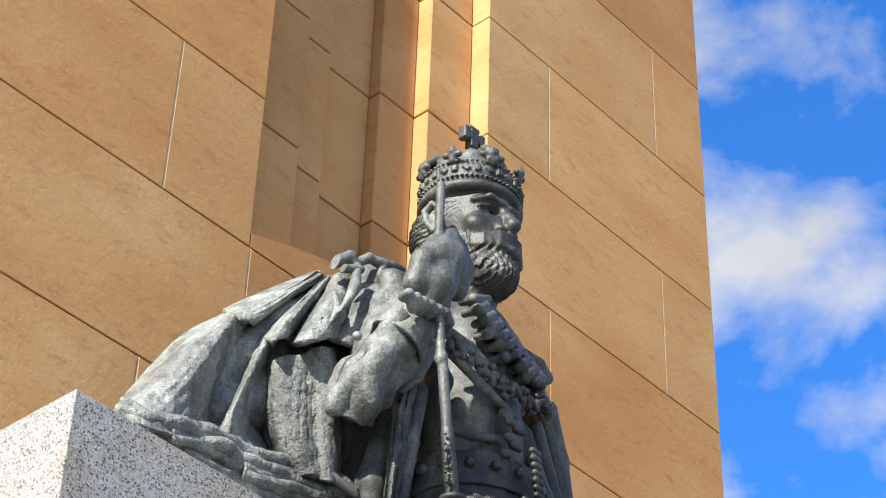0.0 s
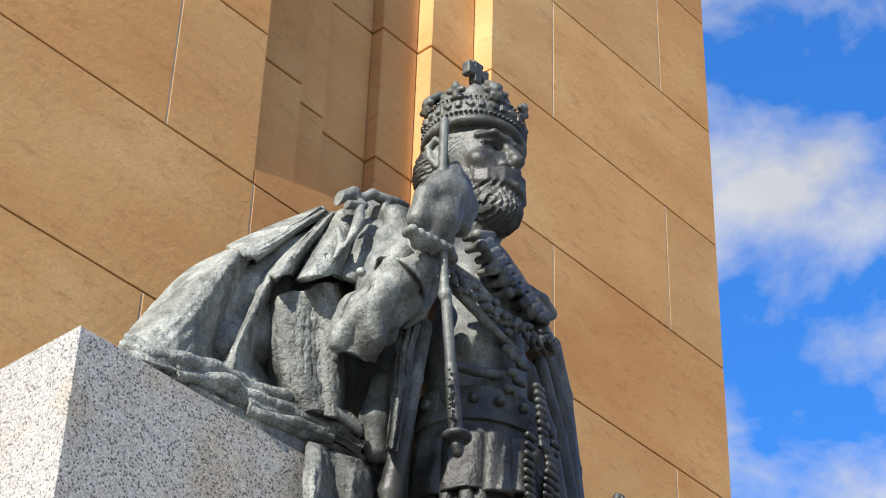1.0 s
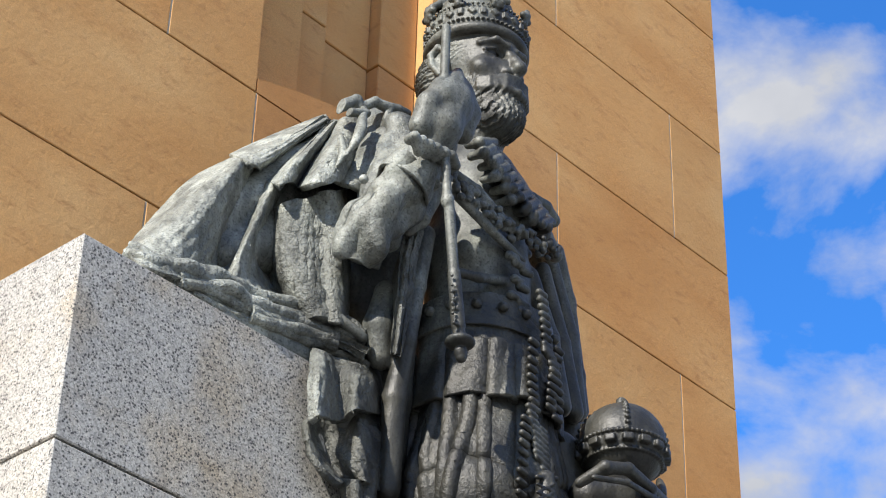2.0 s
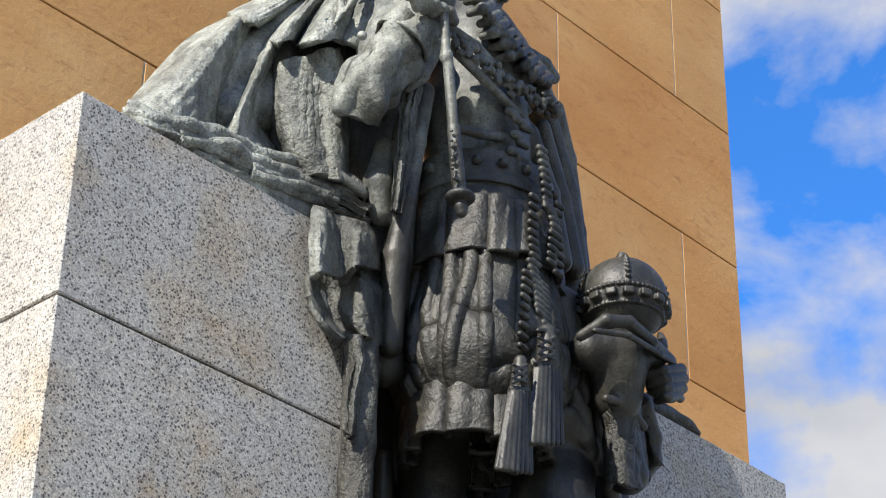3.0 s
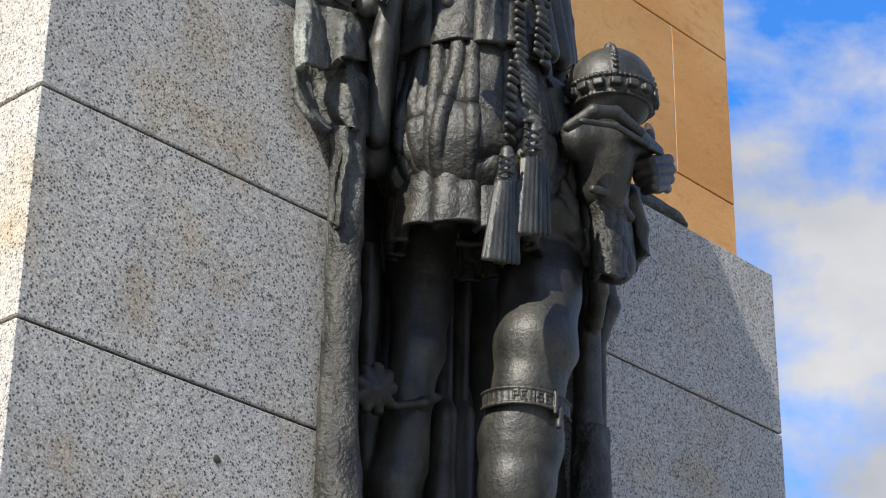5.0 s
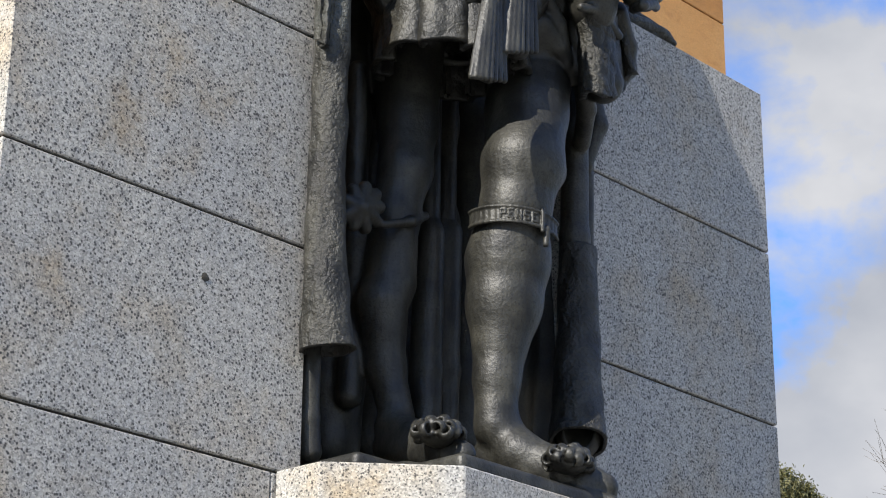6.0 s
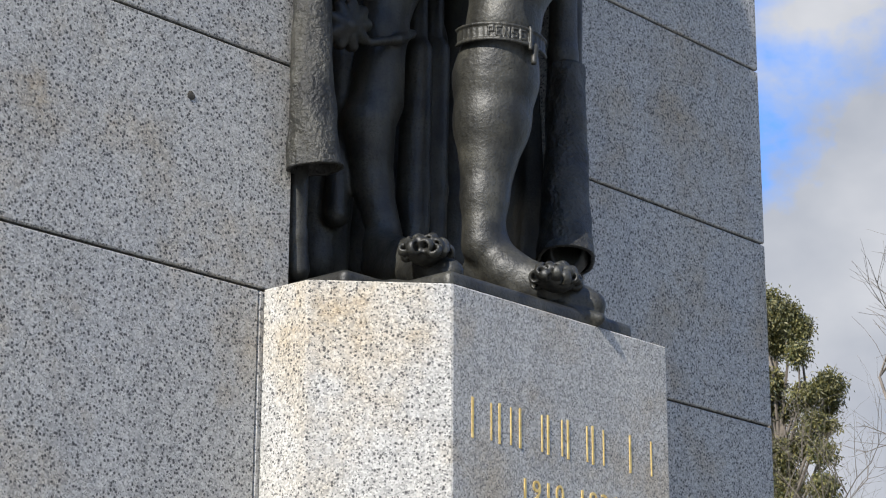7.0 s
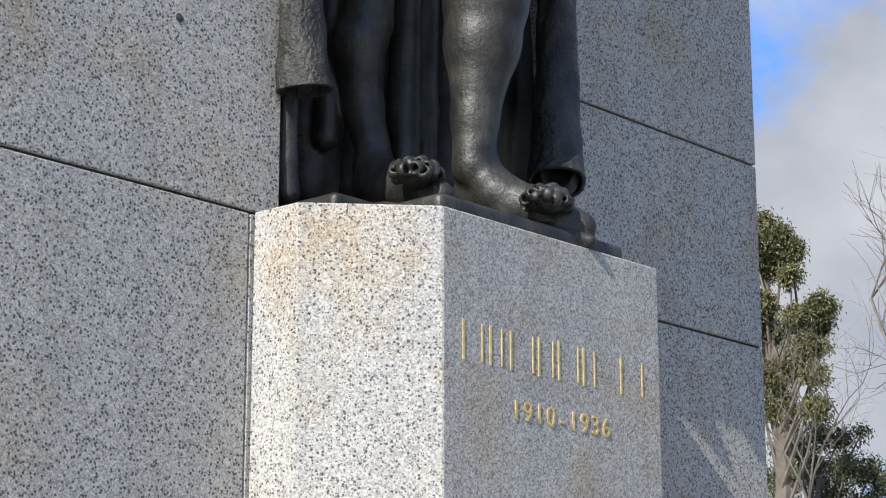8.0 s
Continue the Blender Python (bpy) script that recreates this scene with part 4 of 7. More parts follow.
    # ruffled collar of the mantle and the jewelled links across the breast
    d.tube([(-0.400, -0.250, 5.831, 0.013), (-0.398, -0.300, 5.822, 0.019), (-0.271, -0.250, 5.921, 0.014), (-0.268, -0.220, 5.902, 0.012), (-0.383, -0.250, 5.795, 0.013), (-0.381, -0.300, 5.787, 0.019), (-0.254, -0.250, 5.885, 0.014), (-0.250, -0.220, 5.866, 0.012), (-0.332, -0.250, 5.780, 0.013), (-0.332, -0.300, 5.770, 0.019), (-0.204, -0.250, 5.866, 0.014), (-0.202, -0.220, 5.845, 0.012), (-0.320, -0.250, 5.737, 0.013), (-0.319, -0.300, 5.728, 0.019), (-0.190, -0.250, 5.824, 0.014), (-0.187, -0.220, 5.803, 0.012), (-0.270, -0.250, 5.717, 0.013), (-0.267, -0.300, 5.708, 0.019), (-0.134, -0.250, 5.806, 0.014), (-0.128, -0.220, 5.787, 0.012), (-0.243, -0.250, 5.683, 0.013), (-0.239, -0.300, 5.676, 0.019), (-0.103, -0.250, 5.774, 0.014), (-0.096, -0.220, 5.757, 0.012), (-0.176, -0.250, 5.675, 0.013), (-0.170, -0.300, 5.670, 0.019), (-0.032, -0.250, 5.770, 0.014), (-0.023, -0.220, 5.755, 0.012), (-0.138, -0.250, 5.655, 0.013), (-0.131, -0.300, 5.652, 0.019), (0.010, -0.250, 5.755, 0.014), (0.021, -0.220, 5.742, 0.012), (-0.059, -0.250, 5.664, 0.013), (-0.051, -0.300, 5.664, 0.019)], 0.006)
    d.tube([(-0.539, -0.300, 5.597, 0.011), (-0.539, -0.300, 5.597, 0.011)], 0.003)
    d.tube([(-0.518, -0.300, 5.606, 0.009), (-0.518, -0.300, 5.606, 0.009)], 0.003)
    d.tube([(-0.552, -0.300, 5.579, 0.011), (-0.552, -0.300, 5.579, 0.011)], 0.003)
    d.tube([(-0.503, -0.300, 5.569, 0.012), (-0.503, -0.300, 5.569, 0.012)], 0.003)
    d.tube([(-0.468, -0.300, 5.609, 0.013), (-0.468, -0.300, 5.609, 0.013)], 0.003)
    d.tube([(-0.508, -0.300, 5.580, 0.014), (-0.508, -0.300, 5.580, 0.014)], 0.003)
    d.tube([(-0.453, -0.300, 5.571, 0.013), (-0.453, -0.300, 5.571, 0.013)], 0.003)
    d.tube([(-0.480, -0.300, 5.556, 0.013), (-0.480, -0.300, 5.556, 0.013)], 0.003)
    d.tube([(-0.467, -0.300, 5.592, 0.014), (-0.467, -0.300, 5.592, 0.014)], 0.003)
    d.tube([(-0.419, -0.300, 5.555, 0.014), (-0.419, -0.300, 5.555, 0.014)], 0.003)
    d.tube([(-0.405, -0.300, 5.555, 0.011), (-0.405, -0.300, 5.555, 0.011)], 0.003)
    d.tube([(-0.400, -0.300, 5.577, 0.015), (-0.400, -0.300, 5.577, 0.015)], 0.003)
    d.tube([(-0.357, -0.300, 5.584, 0.010), (-0.357, -0.300, 5.584, 0.010)], 0.003)
    d.tube([(-0.395, -0.300, 5.528, 0.012), (-0.395, -0.300, 5.528, 0.012)], 0.003)
    d.tube([(-0.372, -0.300, 5.567, 0.012), (-0.372, -0.300, 5.567, 0.012)], 0.003)
    d.tube([(-0.347, -0.300, 5.552, 0.013), (-0.347, -0.300, 5.552, 0.013)], 0.003)
    d.tube([(-0.334, -0.300, 5.537, 0.013), (-0.334, -0.300, 5.537, 0.013)], 0.003)
    d.tube([(-0.313, -0.300, 5.550, 0.015), (-0.313, -0.300, 5.550, 0.015)], 0.003)
    d.tube([(-0.290, -0.300, 5.564, 0.014), (-0.290, -0.300, 5.564, 0.014)], 0.003)
    d.tube([(-0.272, -0.300, 5.544, 0.012), (-0.272, -0.300, 5.544, 0.012)], 0.003)
    d.tube([(-0.288, -0.300, 5.563, 0.014), (-0.288, -0.300, 5.563, 0.014)], 0.003)
    d.tube([(-0.256, -0.300, 5.546, 0.009), (-0.256, -0.300, 5.546, 0.009)], 0.003)
    d.tube([(-0.239, -0.300, 5.528, 0.010), (-0.239, -0.300, 5.528, 0.010)], 0.003)
    d.tube([(-0.242, -0.300, 5.549, 0.010), (-0.242, -0.300, 5.549, 0.010)], 0.003)
    d.tube([(-0.231, -0.300, 5.523, 0.014), (-0.231, -0.300, 5.523, 0.014)], 0.003)
    d.tube([(-0.247, -0.300, 5.521, 0.009), (-0.247, -0.300, 5.521, 0.009)], 0.003)
    d.tube([(-0.205, -0.300, 5.554, 0.014), (-0.205, -0.300, 5.554, 0.014)], 0.003)
    d.tube([(-0.145, -0.300, 5.561, 0.015), (-0.145, -0.300, 5.561, 0.015)], 0.003)
    d.tube([(-0.188, -0.300, 5.556, 0.013), (-0.188, -0.300, 5.556, 0.013)], 0.003)
    d.tube([(-0.205, -0.300, 5.542, 0.011), (-0.205, -0.300, 5.542, 0.011)], 0.003)
    d.tube([(-0.123, -0.300, 5.574, 0.009), (-0.123, -0.300, 5.574, 0.009)], 0.003)
    d.tube([(-0.106, -0.300, 5.576, 0.015), (-0.106, -0.300, 5.576, 0.015)], 0.003)
    d.tube([(-0.104, -0.300, 5.575, 0.012), (-0.104, -0.300, 5.575, 0.012)], 0.003)
    d.tube([(-0.082, -0.300, 5.567, 0.013), (-0.082, -0.300, 5.567, 0.013)], 0.003)
    d.tube([(-0.079, -0.300, 5.569, 0.015), (-0.079, -0.300, 5.569, 0.015)], 0.003)
    d.tube([(-0.083, -0.300, 5.575, 0.013), (-0.083, -0.300, 5.575, 0.013)], 0.003)
    d.tube([(-0.053, -0.300, 5.596, 0.015), (-0.053, -0.300, 5.596, 0.015)], 0.003)
    d.tube([(-0.035, -0.300, 5.596, 0.009), (-0.035, -0.300, 5.596, 0.009)], 0.003)
    d.tube([(-0.042, -0.300, 5.591, 0.009), (-0.042, -0.300, 5.591, 0.009)], 0.003)
    d.tube([(0.010, -0.300, 5.603, 0.009), (0.010, -0.300, 5.603, 0.009)], 0.003)
    d.tube([(0.011, -0.300, 5.610, 0.013), (0.011, -0.300, 5.610, 0.013)], 0.003)
    d.tube([(-0.007, -0.300, 5.590, 0.013), (-0.007, -0.300, 5.590, 0.013)], 0.003)
    # tassels
    d.tube([(-0.184, -0.400, 4.624, 0.029), (-0.183, -0.400, 4.527, 0.037)], 0.004)
    d.tube([(-0.236, -0.410, 4.608, 0.008), (-0.145, -0.410, 4.640, 0.009)], 0.003)
    d.tube([(-0.262, -0.420, 4.486, 0.008), (-0.149, -0.420, 4.524, 0.008)], 0.003)
    d.tube([(-0.308, -0.400, 4.477, 0.020), (-0.311, -0.400, 4.400, 0.028)], 0.004)
    d.tube([(-0.370, -0.420, 4.357, 0.008), (-0.296, -0.420, 4.382, 0.008)], 0.003)
    d.tube([(-0.174, -0.390, 4.515, 0.034), (-0.191, -0.390, 4.273, 0.040)], 0.004)
    d.tube([(-0.305, -0.390, 4.378, 0.033), (-0.323, -0.390, 4.152, 0.041)], 0.004)
    d.tube([(-0.250, -0.410, 4.479, 0.008), (-0.296, -0.420, 4.210, 0.010)], 0.002)
    d.tube([(-0.368, -0.410, 4.350, 0.007), (-0.431, -0.420, 4.082, 0.010)], 0.002)
    d.tube([(-0.246, -0.420, 4.477, 0.008), (-0.286, -0.430, 4.210, 0.010)], 0.002)
    d.tube([(-0.367, -0.420, 4.347, 0.007), (-0.423, -0.430, 4.080, 0.010)], 0.002)
    d.tube([(-0.238, -0.426, 4.478, 0.008), (-0.273, -0.436, 4.213, 0.010)], 0.002)
    d.tube([(-0.363, -0.426, 4.347, 0.007), (-0.410, -0.436, 4.081, 0.010)], 0.002)
    d.tube([(-0.227, -0.430, 4.482, 0.008), (-0.256, -0.440, 4.218, 0.010)], 0.002)
    d.tube([(-0.354, -0.430, 4.349, 0.007), (-0.394, -0.440, 4.084, 0.010)], 0.002)
    d.tube([(-0.211, -0.430, 4.488, 0.008), (-0.235, -0.440, 4.226, 0.010)], 0.002)
    d.tube([(-0.342, -0.430, 4.354, 0.007), (-0.373, -0.440, 4.089, 0.010)], 0.002)
    d.tube([(-0.191, -0.426, 4.497, 0.008), (-0.209, -0.436, 4.237, 0.010)], 0.002)
    d.tube([(-0.326, -0.426, 4.361, 0.007), (-0.349, -0.436, 4.096, 0.010)], 0.002)
    d.tube([(-0.167, -0.420, 4.509, 0.008), (-0.180, -0.430, 4.250, 0.010)], 0.002)
    d.tube([(-0.306, -0.420, 4.371, 0.007), (-0.321, -0.430, 4.107, 0.010)], 0.002)
    d.tube([(-0.140, -0.410, 4.524, 0.008), (-0.147, -0.420, 4.265, 0.010)], 0.002)
    d.tube([(-0.282, -0.410, 4.384, 0.007), (-0.289, -0.420, 4.119, 0.010)], 0.002)
    d.tube([(-0.266, -0.435, 4.563, 0.005), (-0.187, -0.435, 4.569, 0.005)], 0.002)
    d.tube([(-0.187, -0.435, 4.596, 0.005), (-0.261, -0.435, 4.538, 0.005)], 0.002)
    d.tube([(-0.376, -0.430, 4.429, 0.005), (-0.313, -0.430, 4.432, 0.005)], 0.002)
    d.tube([(-0.312, -0.430, 4.455, 0.005), (-0.376, -0.430, 4.407, 0.005)], 0.002)
    d.tube([(-0.266, -0.435, 4.536, 0.005), (-0.188, -0.435, 4.546, 0.005)], 0.002)
    d.tube([(-0.187, -0.435, 4.569, 0.005), (-0.261, -0.435, 4.515, 0.005)], 0.002)
    d.tube([(-0.376, -0.430, 4.407, 0.005), (-0.313, -0.430, 4.413, 0.005)], 0.002)
    d.tube([(-0.313, -0.430, 4.432, 0.005), (-0.376, -0.430, 4.388, 0.005)], 0.002)
    d.tube([(-0.266, -0.435, 4.510, 0.005), (-0.188, -0.435, 4.522, 0.005)], 0.002)
    d.tube([(-0.188, -0.435, 4.542, 0.005), (-0.261, -0.435, 4.493, 0.005)], 0.002)
    d.tube([(-0.376, -0.430, 4.385, 0.005), (-0.313, -0.430, 4.395, 0.005)], 0.002)
    d.tube([(-0.313, -0.430, 4.410, 0.005), (-0.376, -0.430, 4.370, 0.005)], 0.002)
    # orb in his left hand
    orb(d, (0.199, -0.400, 4.901), 0.142)
    # cloth under the orb, hand and sleeve
    c.tube([(0.070, -0.360, 4.683, 0.063), (0.165, -0.420, 4.701, 0.067), (0.311, -0.420, 4.730, 0.047)], 0.02)
    c.tube([(-0.046, -0.420, 4.664, 0.017), (-0.020, -0.500, 4.701, 0.021), (0.067, -0.520, 4.724, 0.021), (0.207, -0.500, 4.720, 0.019), (0.390, -0.440, 4.751, 0.016)], 0.008)
    c.tube([(-0.077, -0.500, 4.642, 0.010), (0.039, -0.540, 4.659, 0.010), (0.248, -0.500, 4.693, 0.011), (0.377, -0.460, 4.726, 0.011)], 0.008)
    c.tube([(0.185, -0.380, 4.653, 0.096), (0.206, -0.360, 4.568, 0.078)], 0.02)
    c.tube([(0.183, -0.200, 4.756, 0.109), (0.226, -0.280, 4.704, 0.101)], 0.02)
    c.tube([(0.364, -0.410, 4.663, 0.047), (0.415, -0.410, 4.663, 0.043)], 0.015)
    d.tube([(0.278, -0.420, 4.664, 0.016), (0.297, -0.475, 4.664, 0.018), (0.426, -0.450, 4.731, 0.017), (0.497, -0.410, 4.761, 0.015)], 0.003)
    d.tube([(0.300, -0.420, 4.640, 0.016), (0.313, -0.475, 4.639, 0.018), (0.436, -0.450, 4.702, 0.017), (0.507, -0.410, 4.732, 0.015)], 0.003)
    d.tube([(0.319, -0.420, 4.616, 0.016), (0.317, -0.475, 4.608, 0.018), (0.425, -0.450, 4.665, 0.017), (0.495, -0.410, 4.694, 0.015)], 0.003)
    d.tube([(0.338, -0.420, 4.593, 0.016), (0.315, -0.475, 4.577, 0.018), (0.401, -0.450, 4.625, 0.017), (0.471, -0.410, 4.654, 0.015)], 0.003)
    d.tube([(0.494, -0.330, 4.925, 0.017), (0.456, -0.360, 4.852, 0.017)], 0.006)  # thumb
    c.tube([(0.243, -0.320, 4.576, 0.054), (0.311, -0.300, 4.449, 0.053), (0.330, -0.300, 4.367, 0.064)], 0.015)
    c.tube([(0.251, -0.360, 4.301, 0.038), (0.280, -0.340, 4.386, 0.035)], 0.006, cut=True)
    c.tube([(0.402, -0.300, 4.644, 0.040), (0.483, -0.280, 4.559, 0.033), (0.498, -0.270, 4.486, 0.029), (0.427, -0.270, 4.381, 0.018)], 0.015)
    c.tube([(0.202, -0.300, 4.567, 0.036), (0.248, -0.280, 4.393, 0.032), (0.369, -0.200, 4.323, 0.032), (0.494, -0.080, 4.282, 0.029)], 0.01)
    c.tube([(0.098, -0.400, 4.512, 0.014), (0.197, -0.400, 4.539, 0.016), (0.333, -0.360, 4.517, 0.016)], 0.008)
    c.tube([(0.487, -0.050, 4.846, 0.114), (0.546, -0.020, 4.624, 0.068), (0.534, 0.000, 4.419, 0.048)], 0.02)
    # robe spread over the granite: backing mass
    c.tube([(-0.552, 0.150, 5.850, 0.145), (-0.754, 0.200, 5.666, 0.130), (-0.968, 0.220, 5.468, 0.099), (-1.191, 0.180, 5.222, 0.051)], 0.04)
    c.tube([(-0.577, 0.160, 5.584, 0.142), (-0.802, 0.180, 5.407, 0.119), (-1.047, 0.160, 5.226, 0.069)], 0.04)
    c.tube([(-0.482, 0.140, 5.445, 0.111), (-0.671, 0.150, 5.309, 0.101)], 0.04)
    c.tube([(-0.483, 0.100, 5.229, 0.091), (-0.437, 0.060, 5.546, 0.131)], 0.04)
    # folds lying along the block
    c.tube([(-1.45, 0.08, 4.92, 0.03), (-1.0, 0.06, 4.93, 0.05), (-0.66, 0.05, 4.93, 0.06)], 0.02)
    c.tube([(-0.558, 0.040, 5.021, 0.064), (-0.511, 0.050, 4.842, 0.070), (-0.478, 0.050, 4.697, 0.062)], 0.03)
    c.tube([(-0.681, 0.000, 4.928, 0.045), (-0.657, 0.000, 4.759, 0.051), (-0.575, 0.000, 4.638, 0.051), (-0.476, 0.020, 4.570, 0.048)], 0.03)
    c.tube([(-0.763, -0.060, 5.058, 0.017), (-0.680, -0.090, 5.014, 0.016)], 0.01)
    c.tube([(-0.581, -0.080, 5.234, 0.036), (-0.616, -0.090, 5.086, 0.047), (-0.590, -0.080, 4.989, 0.042)], 0.015)
    # end of the robe hanging over the edge
    c.tube([(-0.641, -0.030, 4.430, 0.023), (-0.626, -0.060, 4.463, 0.023), (-0.556, -0.050, 4.476, 0.020)], 0.01)
    c.tube([(-0.451, -0.120, 5.502, 0.033), (-0.508, -0.140, 5.267, 0.032), (-0.540, -0.140, 5.041, 0.031), (-0.543, -0.100, 4.852, 0.038), (-0.511, -0.060, 4.567, 0.037)], 0.012)
    c.tube([(-0.465, -0.020, 5.232, 0.072), (-0.467, 0.000, 4.924, 0.071), (-0.450, 0.020, 4.542, 0.062)], 0.02)
    c.tube([(-0.531, -0.240, 5.582, 0.029), (-0.605, -0.240, 5.430, 0.032), (-0.633, -0.220, 5.370, 0.014)], 0.01)  # lapel
    # shoulder cape in deep folds
    c.tube([(-0.571, 0.030, 5.922, 0.091), (-0.493, 0.000, 5.929, 0.088)], 0.03)
    c.tube([(-0.733, -0.090, 5.864, 0.013), (-0.769, -0.120, 5.742, 0.020), (-0.805, -0.130, 5.659, 0.014), (-0.825, -0.120, 5.612, 0.005)], 0.006)  # ermine tail
    c.tube([(-0.816, -0.080, 5.700, 0.013), (-0.819, -0.100, 5.625, 0.016), (-0.845, -0.100, 5.566, 0.005)], 0.006)
    # ribbon bow on the shoulder
    d.tube([(-0.887, -0.020, 5.775, 0.016), (-0.824, -0.040, 5.835, 0.022), (-0.739, -0.060, 5.913, 0.020), (-0.716, -0.060, 5.873, 0.019)], 0.006)
    d.tube([(-0.717, -0.060, 5.896, 0.017), (-0.673, -0.080, 5.938, 0.017), (-0.616, -0.090, 5.934, 0.017), (-0.627, -0.090, 5.881, 0.015)], 0.006)
    d.tube([(-0.643, -0.090, 5.937, 0.015), (-0.586, -0.100, 5.947, 0.017), (-0.540, -0.100, 5.958, 0.015)], 0.006)
    d.tube([(-0.881, -0.050, 5.768, 0.016), (-0.836, -0.080, 5.798, 0.016), (-0.729, -0.100, 5.845, 0.015)], 0.006)
    # right arm, sleeve and cuff
    c.tube([(-0.577, -0.060, 5.803, 0.082), (-0.629, -0.120, 5.584, 0.069), (-0.758, -0.170, 5.348, 0.056)], 0.03)
    c.tube([(-0.758, -0.170, 5.337, 0.056), (-0.712, -0.230, 5.442, 0.060), (-0.673, -0.290, 5.567, 0.050)], 0.02)
    c.tube([(-0.871, -0.250, 5.428, 0.016), (-0.871, -0.250, 5.428, 0.016)], 0.004)
    c.tube([(-0.818, -0.385, 5.544, 0.017), (-0.820, -0.410, 5.544, 0.017), (-0.774, -0.385, 5.524, 0.017)], 0.004)
    c.tube([(-0.785, -0.385, 5.552, 0.017), (-0.786, -0.410, 5.548, 0.017), (-0.741, -0.385, 5.532, 0.017)], 0.004)
    c.tube([(-0.752, -0.385, 5.561, 0.017), (-0.753, -0.410, 5.552, 0.017), (-0.707, -0.385, 5.541, 0.018)], 0.004)
    c.tube([(-0.719, -0.385, 5.569, 0.018), (-0.720, -0.410, 5.556, 0.018), (-0.674, -0.385, 5.549, 0.018)], 0.004)
    c.tube([(-0.685, -0.385, 5.578, 0.018), (-0.686, -0.410, 5.560, 0.018), (-0.640, -0.385, 5.557, 0.018)], 0.004)
    c.tube([(-0.651, -0.385, 5.586, 0.018), (-0.652, -0.410, 5.565, 0.018), (-0.606, -0.385, 5.566, 0.018)], 0.004)
    c.tube([(-0.690, -0.300, 5.597, 0.053), (-0.618, -0.340, 5.664, 0.047)], 0.02)
    # right fist round the sceptre, its back turned outwards
    d.tube([(-0.682, -0.350, 5.609, 0.048), (-0.666, -0.370, 5.687, 0.066), (-0.625, -0.370, 5.802, 0.072), (-0.603, -0.365, 5.876, 0.058)], 0.03)
    d.tube([(-0.741, -0.360, 5.658, 0.040), (-0.733, -0.380, 5.738, 0.036), (-0.689, -0.390, 5.829, 0.028), (-0.664, -0.390, 5.877, 0.020)], 0.02)
    d.tube([(-0.685, -0.400, 5.785, 0.042), (-0.637, -0.395, 5.875, 0.030), (-0.606, -0.385, 5.939, 0.018)], 0.02)
    d.tube([(-0.564, -0.370, 5.874, 0.040), (-0.543, -0.370, 5.817, 0.042), (-0.548, -0.360, 5.739, 0.036)], 0.025)
    d.tube([(-0.570, -0.400, 5.837, 0.014), (-0.546, -0.395, 5.803, 0.014), (-0.539, -0.380, 5.758, 0.014)], 0.012)
    # sceptre
    d.tube([(-0.689, -0.405, 6.066, 0.015), (-0.690, -0.405, 5.826, 0.015)], 0.003)
    d.tube([(-0.672, -0.405, 5.545, 0.014), (-0.660, -0.405, 5.379, 0.016)], 0.003)
    d.tube([(-0.654, -0.405, 5.402, 0.017), (-0.623, -0.405, 5.156, 0.017)], 0.003)
    d.tube([(-0.659, -0.405, 5.395, 0.021), (-0.659, -0.405, 5.389, 0.021)], 0.003)
    d.tube([(-0.620, -0.405, 5.141, 0.020), (-0.595, -0.405, 4.967, 0.022)], 0.003)
    d.tube([(-0.592, -0.405, 4.952, 0.019), (-0.589, -0.405, 4.930, 0.022)], 0.003)
    d.egg((-0.586, -0.405, 4.914), (0.046, 0.046, 0.020), 0.004)
    d.tube([(-0.583, -0.405, 4.883, 0.020), (-0.579, -0.405, 4.865, 0.017)], 0.003)
    d.tube([(-0.637, -0.420, 5.034, 0.006), (-0.637, -0.420, 5.034, 0.006)], 0.002)
    d.tube([(-0.619, -0.420, 5.087, 0.006), (-0.619, -0.420, 5.087, 0.006)], 0.002)
    d.tube([(-0.595, -0.420, 5.017, 0.006), (-0.595, -0.420, 5.017, 0.006)], 0.002)
    d.tube([(-0.626, -0.420, 4.969, 0.006), (-0.626, -0.420, 4.969, 0.006)], 0.002)
    d.tube([(-0.643, -0.420, 5.083, 0.006), (-0.643, -0.420, 5.083, 0.006)], 0.002)
    d.tube([(-0.621, -0.420, 5.095, 0.006), (-0.621, -0.420, 5.095, 0.006)], 0.002)
    d.tube([(-0.593, -0.420, 4.984, 0.006), (-0.593, -0.420, 4.984, 0.006)], 0.002)
    d.tube([(-0.611, -0.420, 5.087, 0.006), (-0.611, -0.420, 5.087, 0.006)], 0.002)
    d.tube([(-0.632, -0.420, 5.066, 0.006), (-0.632, -0.420, 5.066, 0.006)], 0.002)
    d.tube([(-0.637, -0.420, 4.986, 0.006), (-0.637, -0.420, 4.986, 0.006)], 0.002)
    d.tube([(-0.617, -0.420, 5.114, 0.006), (-0.617, -0.420, 5.114, 0.006)], 0.002)
    d.tube([(-0.635, -0.420, 5.068, 0.006), (-0.635, -0.420, 5.068, 0.006)], 0.002)
    d.tube([(-0.612, -0.420, 5.026, 0.006), (-0.612, -0.420, 5.026, 0.006)], 0.002)
    d.tube([(-0.645, -0.420, 5.117, 0.006), (-0.645, -0.420, 5.117, 0.006)], 0.002)
    d.tube([(-0.625, -0.420, 5.046, 0.006), (-0.625, -0.420, 5.046, 0.006)], 0.002)
    d.tube([(-0.626, -0.420, 5.088, 0.006), (-0.626, -0.420, 5.088, 0.006)], 0.002)
